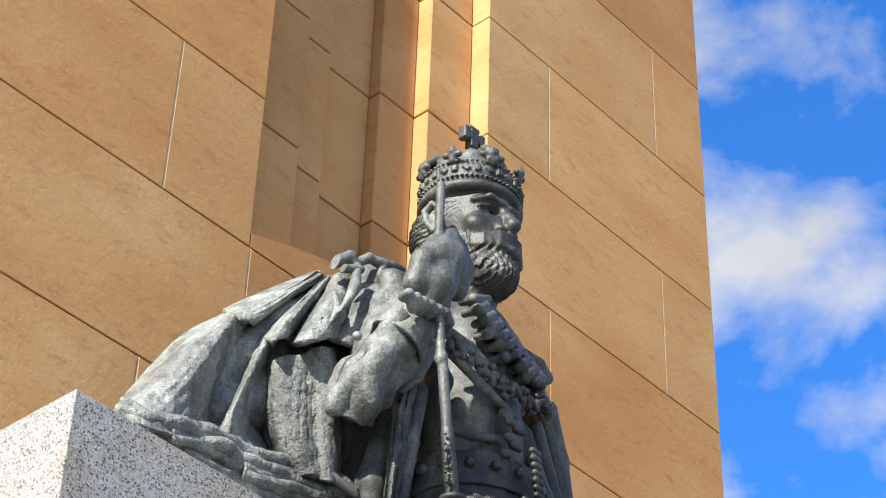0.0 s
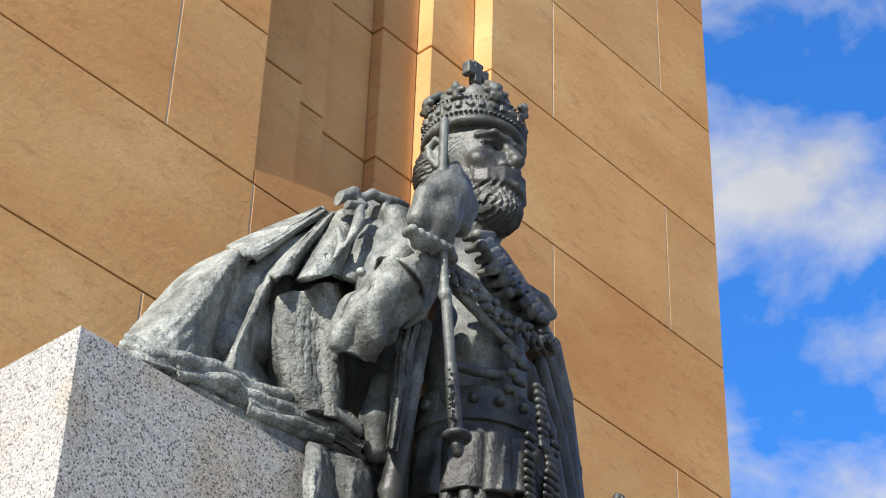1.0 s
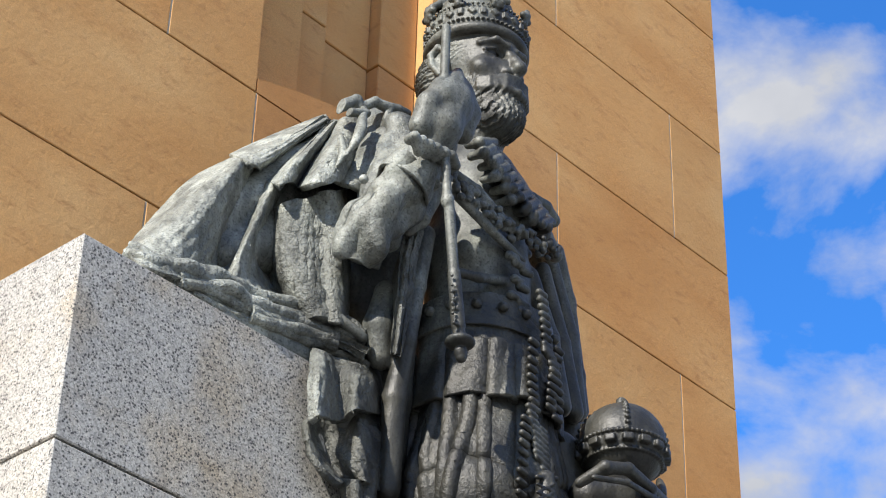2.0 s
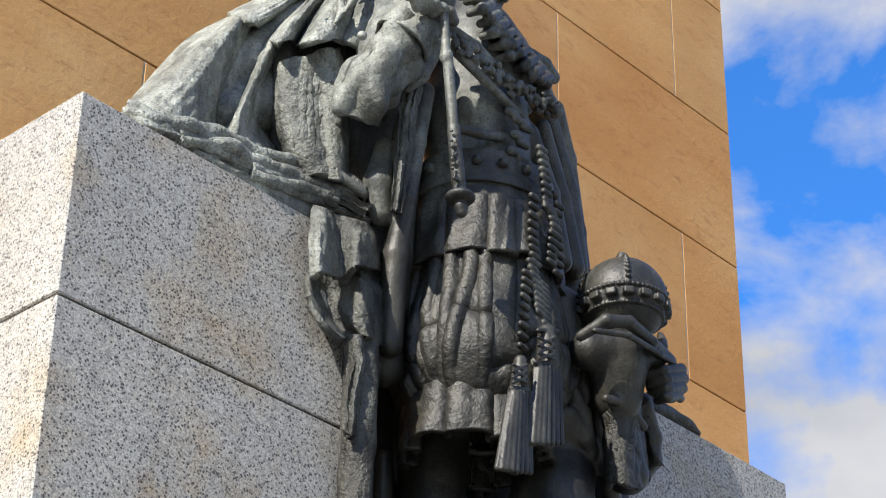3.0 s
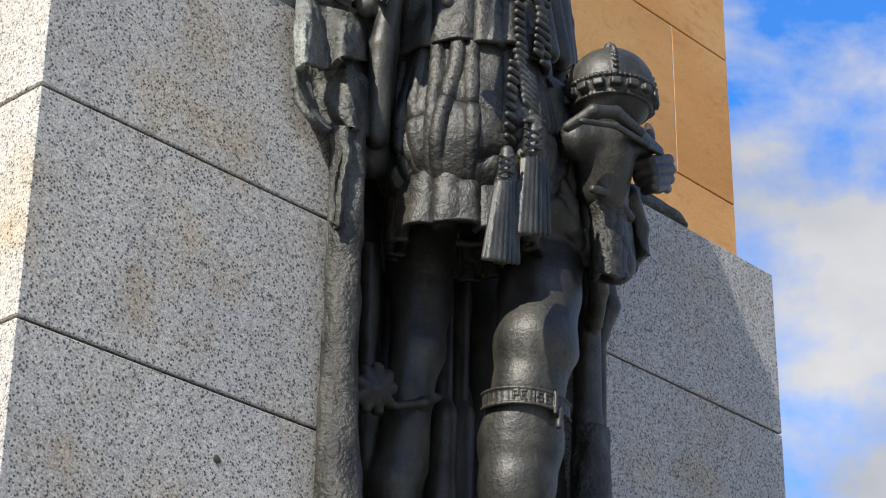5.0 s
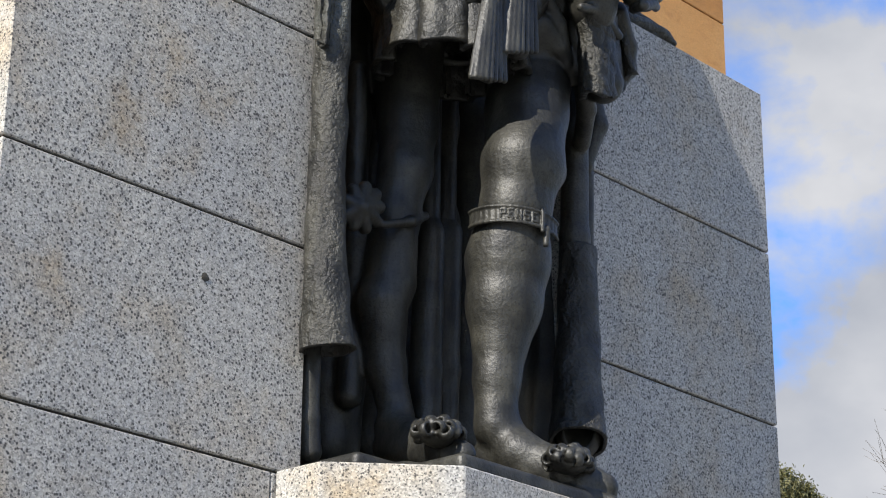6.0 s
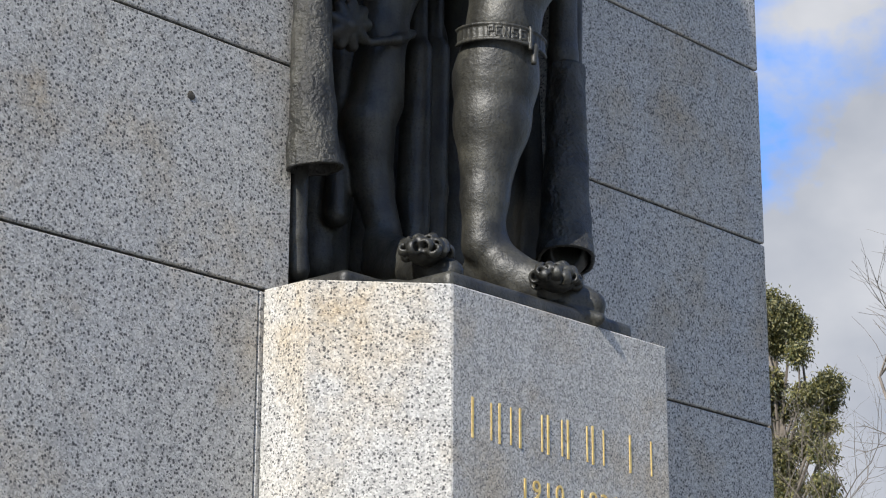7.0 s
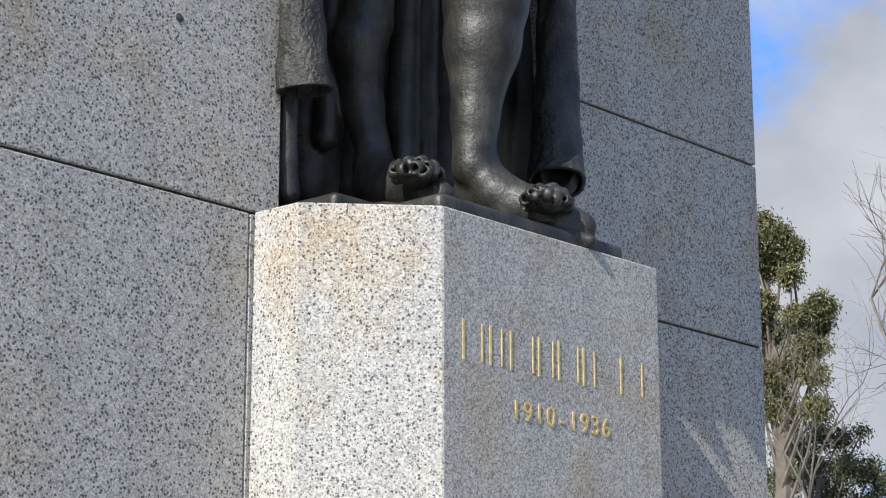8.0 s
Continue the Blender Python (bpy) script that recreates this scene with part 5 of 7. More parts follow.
    d.tube([(-0.615, -0.420, 4.955, 0.006), (-0.615, -0.420, 4.955, 0.006)], 0.002)
    d.tube([(-0.640, -0.420, 5.018, 0.006), (-0.640, -0.420, 5.018, 0.006)], 0.002)
    d.tube([(-0.621, -0.420, 5.078, 0.006), (-0.621, -0.420, 5.078, 0.006)], 0.002)
    d.tube([(-0.614, -0.420, 5.112, 0.006), (-0.614, -0.420, 5.112, 0.006)], 0.002)
    d.tube([(-0.631, -0.420, 4.956, 0.006), (-0.631, -0.420, 4.956, 0.006)], 0.002)
    d.tube([(-0.617, -0.420, 4.957, 0.006), (-0.617, -0.420, 4.957, 0.006)], 0.002)
    d.tube([(-0.602, -0.420, 4.995, 0.006), (-0.602, -0.420, 4.995, 0.006)], 0.002)
    d.tube([(-0.619, -0.420, 5.075, 0.006), (-0.619, -0.420, 5.075, 0.006)], 0.002)
    d.tube([(-0.603, -0.420, 5.017, 0.006), (-0.603, -0.420, 5.017, 0.006)], 0.002)
    d.tube([(-0.616, -0.420, 5.082, 0.006), (-0.616, -0.420, 5.082, 0.006)], 0.002)
    d.tube([(-0.601, -0.420, 4.961, 0.006), (-0.601, -0.420, 4.961, 0.006)], 0.002)
    d.tube([(-0.641, -0.420, 5.020, 0.006), (-0.641, -0.420, 5.020, 0.006)], 0.002)
    d.tube([(-0.630, -0.420, 5.033, 0.006), (-0.630, -0.420, 5.033, 0.006)], 0.002)
    d.tube([(-0.608, -0.420, 5.002, 0.006), (-0.608, -0.420, 5.002, 0.006)], 0.002)
    d.tube([(-0.636, -0.420, 5.016, 0.006), (-0.636, -0.420, 5.016, 0.006)], 0.002)
    d.tube([(-0.612, -0.420, 5.014, 0.006), (-0.612, -0.420, 5.014, 0.006)], 0.002)
    d.tube([(-0.612, -0.420, 5.101, 0.006), (-0.612, -0.420, 5.101, 0.006)], 0.002)
    d.tube([(-0.637, -0.420, 5.000, 0.006), (-0.637, -0.420, 5.000, 0.006)], 0.002)
    d.tube([(-0.628, -0.420, 4.953, 0.006), (-0.628, -0.420, 4.953, 0.006)], 0.002)
    d.tube([(-0.616, -0.420, 5.070, 0.006), (-0.616, -0.420, 5.070, 0.006)], 0.002)
    d.tube([(-0.617, -0.420, 5.020, 0.006), (-0.617, -0.420, 5.020, 0.006)], 0.002)
    d.tube([(-0.621, -0.420, 5.009, 0.006), (-0.621, -0.420, 5.009, 0.006)], 0.002)
    d.tube([(-0.644, -0.420, 5.060, 0.006), (-0.644, -0.420, 5.060, 0.006)], 0.002)
    d.tube([(-0.624, -0.420, 5.116, 0.006), (-0.624, -0.420, 5.116, 0.006)], 0.002)

# ---- the statue ----
def orb(c, at, r):
    """A globe with a jewelled band and arches of beads."""
    x, y, z = at
    c.egg(at, (r, r, r), 0.002)
    for dz in (-0.015, -0.07):
        ring_r = math.sqrt(r * r - dz * dz)
        for i in range(56):
            a = 2 * math.pi * i / 56
            p = (x + ring_r * math.cos(a) * 1.01, y + ring_r * math.sin(a) * 1.01, z + dz, 0.008)
            c.tube([p, p], 0.002)
    for i in range(16):
        a = 2 * math.pi * i / 16
        c.slab((x + r * math.cos(a), y + r * math.sin(a), z - 0.042), (0.012, 0.018, 0.013), 0.002, (0, 0, math.degrees(a)), 0.004)
    for i in range(4):
        a = math.pi * (0.25 + i / 2)
        for j in range(12):
            b = math.radians(-4 + 92 * j / 11)
            p = (x + r * 1.02 * math.cos(b) * math.cos(a), y + r * 1.02 * math.cos(b) * math.sin(a), z + r * 1.02 * math.sin(b), 0.009)
            c.tube([p, p], 0.002)
    c.tube([(x, y, z + r, 0.026), (x, y, z + r + 0.022, 0.018)], 0.004)


HEAD_X, HEAD_Y = -0.16, -0.08


def crown(c):
    x, y = HEAD_X, HEAD_Y
    c.ring((x, y, 6.445), 0.160, 0.022, 0.006)
    c.ring((x, y, 6.505), 0.160, 0.014, 0.006, 3.0)
    for z, r in ((6.478, 0.006), (6.545, 0.006)):
        for i in range(64):
            a = 2 * math.pi * i / 64
            p = (x + 0.176 * math.cos(a), y + 0.176 * math.sin(a), z, r)
            c.tube([p, p], 0.001)
    for i in range(28):  # jewels of the band
        a = 2 * math.pi * i / 28
        c.slab((x + 0.175 * math.cos(a), y + 0.175 * math.sin(a), 6.512), (0.008, 0.010, 0.014), 0.002, (45 * (i % 2), 0, math.degrees(a)), 0.003)
    for i in range(8):  # crosses and lilies standing on the band
        a = 2 * math.pi * (i + 0.5) / 8
        ca, sa = math.cos(a), math.sin(a)

        def at(out, across, z, r):
            return (x + out * ca - across * sa, y + out * sa + across * ca, z, r)
        wide = 0.034 if i % 2 else 0.024
        c.tube([at(0.172, 0, 6.55, 0.014), at(0.180, 0, 6.59, 0.013)], 0.004)
        c.tube([at(0.178, -wide, 6.575, 0.012), at(0.178, wide, 6.575, 0.012)], 0.004)
        c.tube([at(0.180, 0, 6.588, 0.018), at(0.183, 0, 6.602, 0.011)], 0.004)
        if i % 2:  # an arch springing from each cross to the middle
            for p, q in (((0.176, 6.56), (0.172, 6.605)), ((0.172, 6.605), (0.140, 6.640)), ((0.140, 6.640), (0.07, 6.662)), ((0.07, 6.662), (0.0, 6.68))):
                c.tube([at(p[0], 0.012, p[1], 0.014), at(q[0], 0.012, q[1], 0.014)], 0.004)
                c.tube([at(p[0], -0.012, p[1], 0.014), at(q[0], -0.012, q[1], 0.014)], 0.004)
                mid = at((p[0] + q[0]) / 2, 0, (p[1] + q[1]) / 2 + 0.012, 0.008)
                c.tube([mid, mid], 0.002)
    c.egg((x, y, 6.55), (0.154, 0.154, 0.125), 0.004)  # the cap inside
    for i in range(8):
        a = 2 * math.pi * i / 8
        c.egg((x + 0.09 * math.cos(a), y + 0.09 * math.sin(a), 6.60), (0.058, 0.058, 0.055), 0.008)
    c.egg((x, y, 6.715), (0.034, 0.034, 0.034), 0.004)
    c.tube([(x, y, 6.74, 0.013), (x, y, 6.78, 0.013)], 0.004)
    c.slab((x, y, 6.805), (0.018, 0.017, 0.048), 0.002, (0, 0, 0), 0.004)
    c.slab((x, y, 6.81), (0.046, 0.017, 0.019), 0.002, (0, 0, 0), 0.004)
    for s in (-1, 1):
        c.slab((x + 0.040 * s, y, 6.81), (0.012, 0.018, 0.030), 0.002, (0, 0, 0), 0.004)
    c.slab((x, y, 6.848), (0.026, 0.016, 0.009), 0.002, (0, 0, 0), 0.004)


def hair(across, along, depth):
    def ripple(x, y, z):
        u = across[0] * x + across[1] * y + across[2] * z
        v = along[0] * x + along[1] * y + along[2] * z
        return depth * (np.sin(u + 1.3 * np.sin(v) + 0.7 * np.sin(v * 2.3 + u * 0.3)) + 0.5 * np.sin(1.9 * u + 2.1 + 1.1 * np.sin(v * 1.7)))
    return ripple


def head(c):
    x, y = HEAD_X, HEAD_Y
    c.tube([(x, y + 0.03, 5.85, 0.13), (x, y + 0.02, 6.05, 0.105), (x, y + 0.02, 6.25, 0.11)], 0.02)
    c.egg((x, y + 0.015, 6.40), (0.148, 0.172, 0.19), 0.02)
    c.egg((x, y - 0.065, 6.29), (0.112, 0.112, 0.19), 0.03)
    c.tube([(x - 0.075, y - 0.108, 6.392, 0.020), (x, y - 0.138, 6.395, 0.020), (x + 0.075, y - 0.108, 6.392, 0.020)], 0.03)  # brow
    for s in (-1, 1):
        c.egg((x + 0.06 * s, y - 0.165, 6.347), (0.042, 0.050, 0.026), 0.014, cut=True)
        c.egg((x + 0.058 * s, y - 0.113, 6.350), (0.027, 0.027, 0.024), 0.003)
        c.tube([(x + 0.028 * s, y - 0.140, 6.352, 0.005), (x + 0.058 * s, y - 0.143, 6.369, 0.007), (x + 0.094 * s, y - 0.130, 6.352, 0.006)], 0.004)
        c.tube([(x + 0.030 * s, y - 0.138, 6.344, 0.004), (x + 0.058 * s, y - 0.139, 6.331, 0.006), (x + 0.090 * s, y - 0.130, 6.342, 0.005)], 0.006)
        c.tube([(x + 0.030 * s, y - 0.150, 6.322, 0.004), (x + 0.064 * s, y - 0.148, 6.312, 0.006), (x + 0.092 * s, y - 0.122, 6.322, 0.005)], 0.008)
        c.tube([(x + 0.022 * s, y - 0.168, 6.385, 0.012), (x + 0.065 * s, y - 0.156, 6.398, 0.012), (x + 0.105 * s, y - 0.118, 6.380, 0.009)], 0.008)
        c.egg((x + 0.078 * s, y - 0.105, 6.285), (0.040, 0.036, 0.034), 0.025)  # cheekbone
        c.tube([(x + 0.030 * s, y - 0.172, 6.262, 0.017), (x + 0.032 * s, y - 0.160, 6.275, 0.016)], 0.012)
        # moustache
        for j in range(5):
            z = 6.235 - 0.010 * j
            c.tube([(x + 0.006 * s, y - 0.192 + 0.002 * j, z, 0.010), (x + 0.045 * s, y - 0.184, z - 0.006, 0.011), (x + 0.088 * s, y - 0.150, z - 0.020, 0.010), (x + 0.112 * s, y - 0.115, z - 0.016, 0.005)], 0.004)
        # ear
        ex = x + 0.152 * s
        c.tube([(ex, y + 0.02, 6.285, 0.012), (ex + 0.012 * s, y + 0.045, 6.33, 0.012), (ex + 0.016 * s, y + 0.05, 6.375, 0.012), (ex + 0.012 * s, y + 0.02, 6.40, 0.011), (ex, y - 0.005, 6.375, 0.009), (ex, y - 0.008, 6.32, 0.009)], 0.006)
        c.egg((ex - 0.006 * s, y + 0.02, 6.335), (0.016, 0.034, 0.055), 0.006)
        c.egg((ex + 0.012 * s, y + 0.015, 6.345), (0.012, 0.014, 0.028), 0.006, cut=True)
        # hair at the temples and behind the ear, whiskers down the jaw
        c.egg((x + 0.108 * s, y - 0.005, 6.395), (0.040, 0.062, 0.075), 0.01, ripple=hair((0, 150, 420), (0, 80, 40), 0.0035))
        c.egg((x + 0.085 * s, y + 0.11, 6.34), (0.058, 0.070, 0.12), 0.01, ripple=hair((0, 110, 400), (40, 70, 50), 0.004))
        c.egg((x + 0.088 * s, y - 0.045, 6.175), (0.036, 0.066, 0.095), 0.02, ripple=hair((0, 430, 160), (30, 50, 100), 0.0045))
    c.tube([(x, y - 0.150, 6.375, 0.017), (x, y - 0.182, 6.320, 0.019), (x, y - 0.200, 6.280, 0.024), (x, y - 0.185, 6.265, 0.020)], 0.014)
    # beard
    c.egg((x, y - 0.092, 6.145), (0.104, 0.094, 0.115), 0.025, ripple=hair((390, 150, 90), (30, 60, 110), 0.0050))
    c.egg((x, y - 0.120, 6.100), (0.078, 0.074, 0.072), 0.02, ripple=hair((420, 90, 110), (40, 50, 100), 0.0055))
    c.tube([(x - 0.045, y - 0.182, 6.175, 0.012), (x, y - 0.196, 6.172, 0.014), (x + 0.045, y - 0.182, 6.175, 0.012)], 0.01)  # lower lip
    crown(c)


def spline(p, n):
    """n points along a smooth curve through the rows of p."""
    p = np.asarray(p, float)
    q = np.concatenate([2 * p[:1] - p[1:2], p, 2 * p[-1:] - p[-2:-1]])
    s = np.linspace(0, len(p) - 1 - 1e-6, n)
    i, u = s.astype(int), (s % 1).reshape(-1, *[1] * (p.ndim - 1))
    a, b, c, d = q[i], q[i + 1], q[i + 2], q[i + 3]
    return 0.5 * (2 * b + (c - a) * u + (2 * a - 5 * b + 4 * c - d) * u * u + (3 * b - a - 3 * c + d) * u ** 3)


def grid_faces(nu, nv, at=0, flip=False):
    i, j = np.meshgrid(np.arange(nu - 1), np.arange(nv - 1), indexing="ij")
    a = (i * nv + j).ravel() + at
    f = np.stack([a, a + nv, a + nv + 1, a + 1], 1)
    return f[:, ::-1] if flip else f


def closed(p, normal_depth):
    """Gives a surface of points (u, v, 3) a thickness and a rounded rim."""
    nu, nv = p.shape[:2]
    du, dv = np.gradient(p, axis=0), np.gradient(p, axis=1)
    n = np.cross(du, dv)
    n /= np.linalg.norm(n, axis=2, keepdims=True) + 1e-9
    back = p - n * normal_depth
    verts = np.concatenate([p.reshape(-1, 3), back.reshape(-1, 3)])
    m = nu * nv
    idx = np.arange(m).reshape(nu, nv)
    faces = [grid_faces(nu, nv), grid_faces(nu, nv, m, True)]
    for edge in (idx[:, 0], idx[-1, :], idx[::-1, -1], idx[0, ::-1]):
        faces.append(np.stack([edge[:-1], edge[:-1] + m, edge[1:] + m, edge[1:]], 1))
    return verts, np.concatenate(faces)


def dimple(p, size, depth):
    """Modeller's dabs: low waves in three directions that displace a surface."""
    x, y, z = (p[..., i] / size for i in range(3))
    w = np.sin(x * 2.1 + 1.7 * np.sin(z * 1.3)) * np.sin(z * 1.9 + 1.2 * np.sin(y * 1.7 + x)) + 0.6 * np.sin(x * 4.3 + z * 3.1 + 2 * np.sin(z * 2.7))
    return w * depth


def sheet(*lines, thick=0.022, nu=90, nv=90):
    """Cloth lofted over lines that run down its ridges and valleys."""
    p = spline(np.stack([spline(l, nv) for l in lines]), nu)
    base = np.linspace(p[0, :, 1], p[-1, :, 1], nu)
    p[..., 1] += 0.5 * np.maximum(p[..., 1] - base, 0)  # valleys sink deeper
    u, v = np.linspace(0, 1, nu)[:, None], np.linspace(0, 1, nv)[None, :]
    p[..., 1] += 0.0022 * np.sin(len(lines) * 13 * u + 2.2 * np.sin(5 * v + 9 * u)) * np.sin(math.pi * v) + dimple(p, 0.045, 0.0034)
    return closed(p, -thick if np.cross(p[1, 0] - p[0, 0], p[0, 1] - p[0, 0])[1] > 0 else thick) + (1,)


def swept(points, crease=0.008, sides=72, along=110):
    """A sleeve or roll of cloth swept along (x, y, z, radius), with slanting creases; open at its ends."""
    q = spline(points, along)
    p, r = q[:, :3], q[:, 3]
    way = np.gradient(p, axis=0)
    way /= np.linalg.norm(way, axis=1, keepdims=True)
    u = np.cross(way, [0.3, 1.0, 0.1])
    u /= np.linalg.norm(u, axis=1, keepdims=True)
    v = np.cross(way, u)
    a = np.linspace(0, 2 * math.pi, sides)[None, :]
    s = np.cumsum(np.r_[0, np.linalg.norm(np.diff(p, axis=0), axis=1)])[:, None]
    fold = np.sin(3 * a + 16 * s + 1.4 * np.sin(9 * s)) + 0.7 * np.sin(5 * a - 27 * s + 1.1 * np.sin(2 * a)) + 0.4 * np.sin(2 * a + 60 * s)
    radius = r[:, None] + crease * (fold - 0.8)
    g = p[:, None] + radius[..., None] * (np.cos(a)[..., None] * u[:, None] + np.sin(a)[..., None] * v[:, None])
    return closed(g, 0.012)


def uneven(rng, count, spread):
    """Angles that divide a circle into count unequal parts."""
    cuts = np.cumsum([0] + [1 + rng.uniform(-spread, spread) for _ in range(count)])
    return cuts / cuts[-1] * 2 * math.pi


def tier(centre, z0, z1, r0, r1, tabs=0, depth=0.0, seed=0, hem=0.0, ratio=0.9):
    """A band of the tunic from z0 down to z1 round an oval body, cut into overlapping tabs."""
    rng = random.Random(seed)
    nu, nv = 560, 40
    a = np.linspace(0, 2 * math.pi, nu)[:, None]
    s = np.linspace(0, 1, nv)[None, :]
    r, z = r0 + (r1 - r0) * s + 0 * a, z0 + (z1 - z0) * s + 0 * a
    if tabs:
        cuts = uneven(rng, tabs, 0.35)
        k = np.clip(np.searchsorted(cuts, a.ravel(), "right") - 1, 0, tabs - 1)
        u = ((a.ravel() - cuts[k]) / (cuts[k + 1] - cuts[k]))[:, None]
        lift = np.array([rng.uniform(-0.4, 0.6) for _ in range(tabs)])[k][:, None]
        tilt = np.array([rng.uniform(-0.5, 0.5) for _ in range(tabs)])[k][:, None]
        drop = np.array([rng.uniform(-1, 1) for _ in range(tabs)])[k][:, None]
        edge = np.minimum(u, 1 - u)
        groove = np.exp(-(edge / 0.075) ** 2)
        crease = 0.10 * np.sin(3 * u + 11 * s + 5 * lift) * np.sin(math.pi * u) + 0.12 * np.sin(9 * u + 4 * tilt + 2 * s)
        r = r + depth * ((0.35 + 0.65 * s) * (lift * 0.5 + tilt * (u - 0.5) + 0.35 * np.sin(math.pi * u)) - 0.9 * groove + crease)
        z = z + s * hem * (drop + 0.4 * np.sin(math.pi * u))
    p = np.stack([centre[0] + r * np.cos(a), centre[1] + r * ratio * np.sin(a), z], 2)
    p[..., 1] += dimple(p, 0.04, 0.0015)
    return closed(p, 0.02)


def breeches(centre, z0, z1, r0, r1, belly, ratio=0.97, seed=2):
    """Puffed breeches: cloth bloused over its lower gathering, in broad uneven folds that break into crumples."""
    rng = random.Random(seed)
    nu, nv = 620, 110
    a = np.linspace(0, 2 * math.pi, nu)[:, None]
    s = np.linspace(0, 1, nv)[None, :]
    r = r0 + (r1 - r0) * s + belly * np.sin(math.pi * s ** 1.7) ** 0.8
    cuts = uneven(rng, 25, 0.6)
    fold = 0 * a * s
    for c in cuts[:-1]:
        lean, run, w, high = rng.uniform(-0.22, 0.22), rng.uniform(0.6, 1.05), rng.uniform(0.025, 0.05), rng.uniform(0.5, 1.25)
        line = c + lean * s ** 1.5 + 0.05 * np.sin(4 * s + 9 * c)
        gap = (a - line + math.pi) % (2 * math.pi) - math.pi
        fade = np.clip((run - s) / 0.25, 0, 1) * np.clip(s / 0.06 + 0.4, 0, 1)
        # a sharp valley with a rolled lip on one side
        fold = fold + high * fade * (0.75 * np.exp(-(np.abs(gap - 1.5 * w) / w) ** 1.6) - 1.1 * np.exp(-(np.abs(gap) / (0.7 * w)) ** 1.3))
    # knuckled crumples where the cloth turns under
    for _ in range(46):
        c, h = rng.uniform(0, 2 * math.pi), rng.uniform(0.5, 0.95)
        lean, w, l = rng.uniform(-1.4, 1.4), rng.uniform(0.025, 0.06), rng.uniform(0.08, 0.24)
        x = ((a - c + math.pi) % (2 * math.pi) - math.pi)
        y = (s - h) * 1.6
        across, along = x * math.cos(lean) + y * math.sin(lean), -x * math.sin(lean) + y * math.cos(lean)
        fold = fold + rng.choice((-1.2, -0.9, 0.9)) * np.exp(-np.abs(across / w) ** 1.3 - (along / l) ** 2)
    r = r + 0.034 * np.clip(fold, -1.6, 1.3)
    z = z0 + (z1 - z0) * s + 0 * a
    p = np.stack([centre[0] + r * np.cos(a), centre[1] + r * ratio * np.sin(a), z], 2)
    p[..., 1] += dimple(p, 0.04, 0.0015)
    return closed(p, 0.02)


def garter():
    """A lettered strap buckled below the knee."""
    cx, cy, cz, r = 0.058, -0.155, 3.827, 0.131
    c = Clay((cx - 0.17, cy - 0.17, cz - 0.09), (cx + 0.17, cy + 0.17, cz + 0.06), 0.0028)

    def at(across, up, out, thick):
        a = across / r
        e, n = (-0.73, -0.68), (0.68, -0.73)
        q = (r + out)
        return (cx + q * (math.cos(a) * e[0] + math.sin(a) * n[0]), cy + q * (math.cos(a) * e[1] + math.sin(a) * n[1]), cz + up - 0.10 * across, thick)
    arc = [-0.17 + 0.02 * i for i in range(18)]
    for up, thick in ((0.024, 0.0055), (-0.024, 0.0055)):
        c.tube([at(s, up, 0.006, thick) for s in arc], 0.002)
    for up in (-0.016, -0.008, 0.0, 0.008, 0.016):
        c.tube([at(s, up, 0.0, 0.006) for s in arc], 0.004)
    strokes = {"P": ["00 04 24 22 02"], "E": ["20 00 04 24", "02 12"], "N": ["00 04 20 24"], "S": ["00 20 22 02 04 24"]}
    for i, letter in enumerate("PENSE"):
        for line in strokes[letter]:
            c.tube([at(-0.040 + 0.023 * i + 0.0065 * int(q[0]), -0.013 + 0.0066 * int(q[1]), 0.008, 0.0030) for q in line.split()], 0.001)
    c.tube([at(0.085, 0.034, 0.010, 0.006), at(0.082, -0.036, 0.010, 0.006)], 0.002)  # buckle
    c.tube([at(0.105, -0.02, 0.004, 0.012), at(0.100, -0.07, 0.004, 0.009), at(0.098, -0.08, 0.002, 0.004)], 0.004)
    return c.skin()


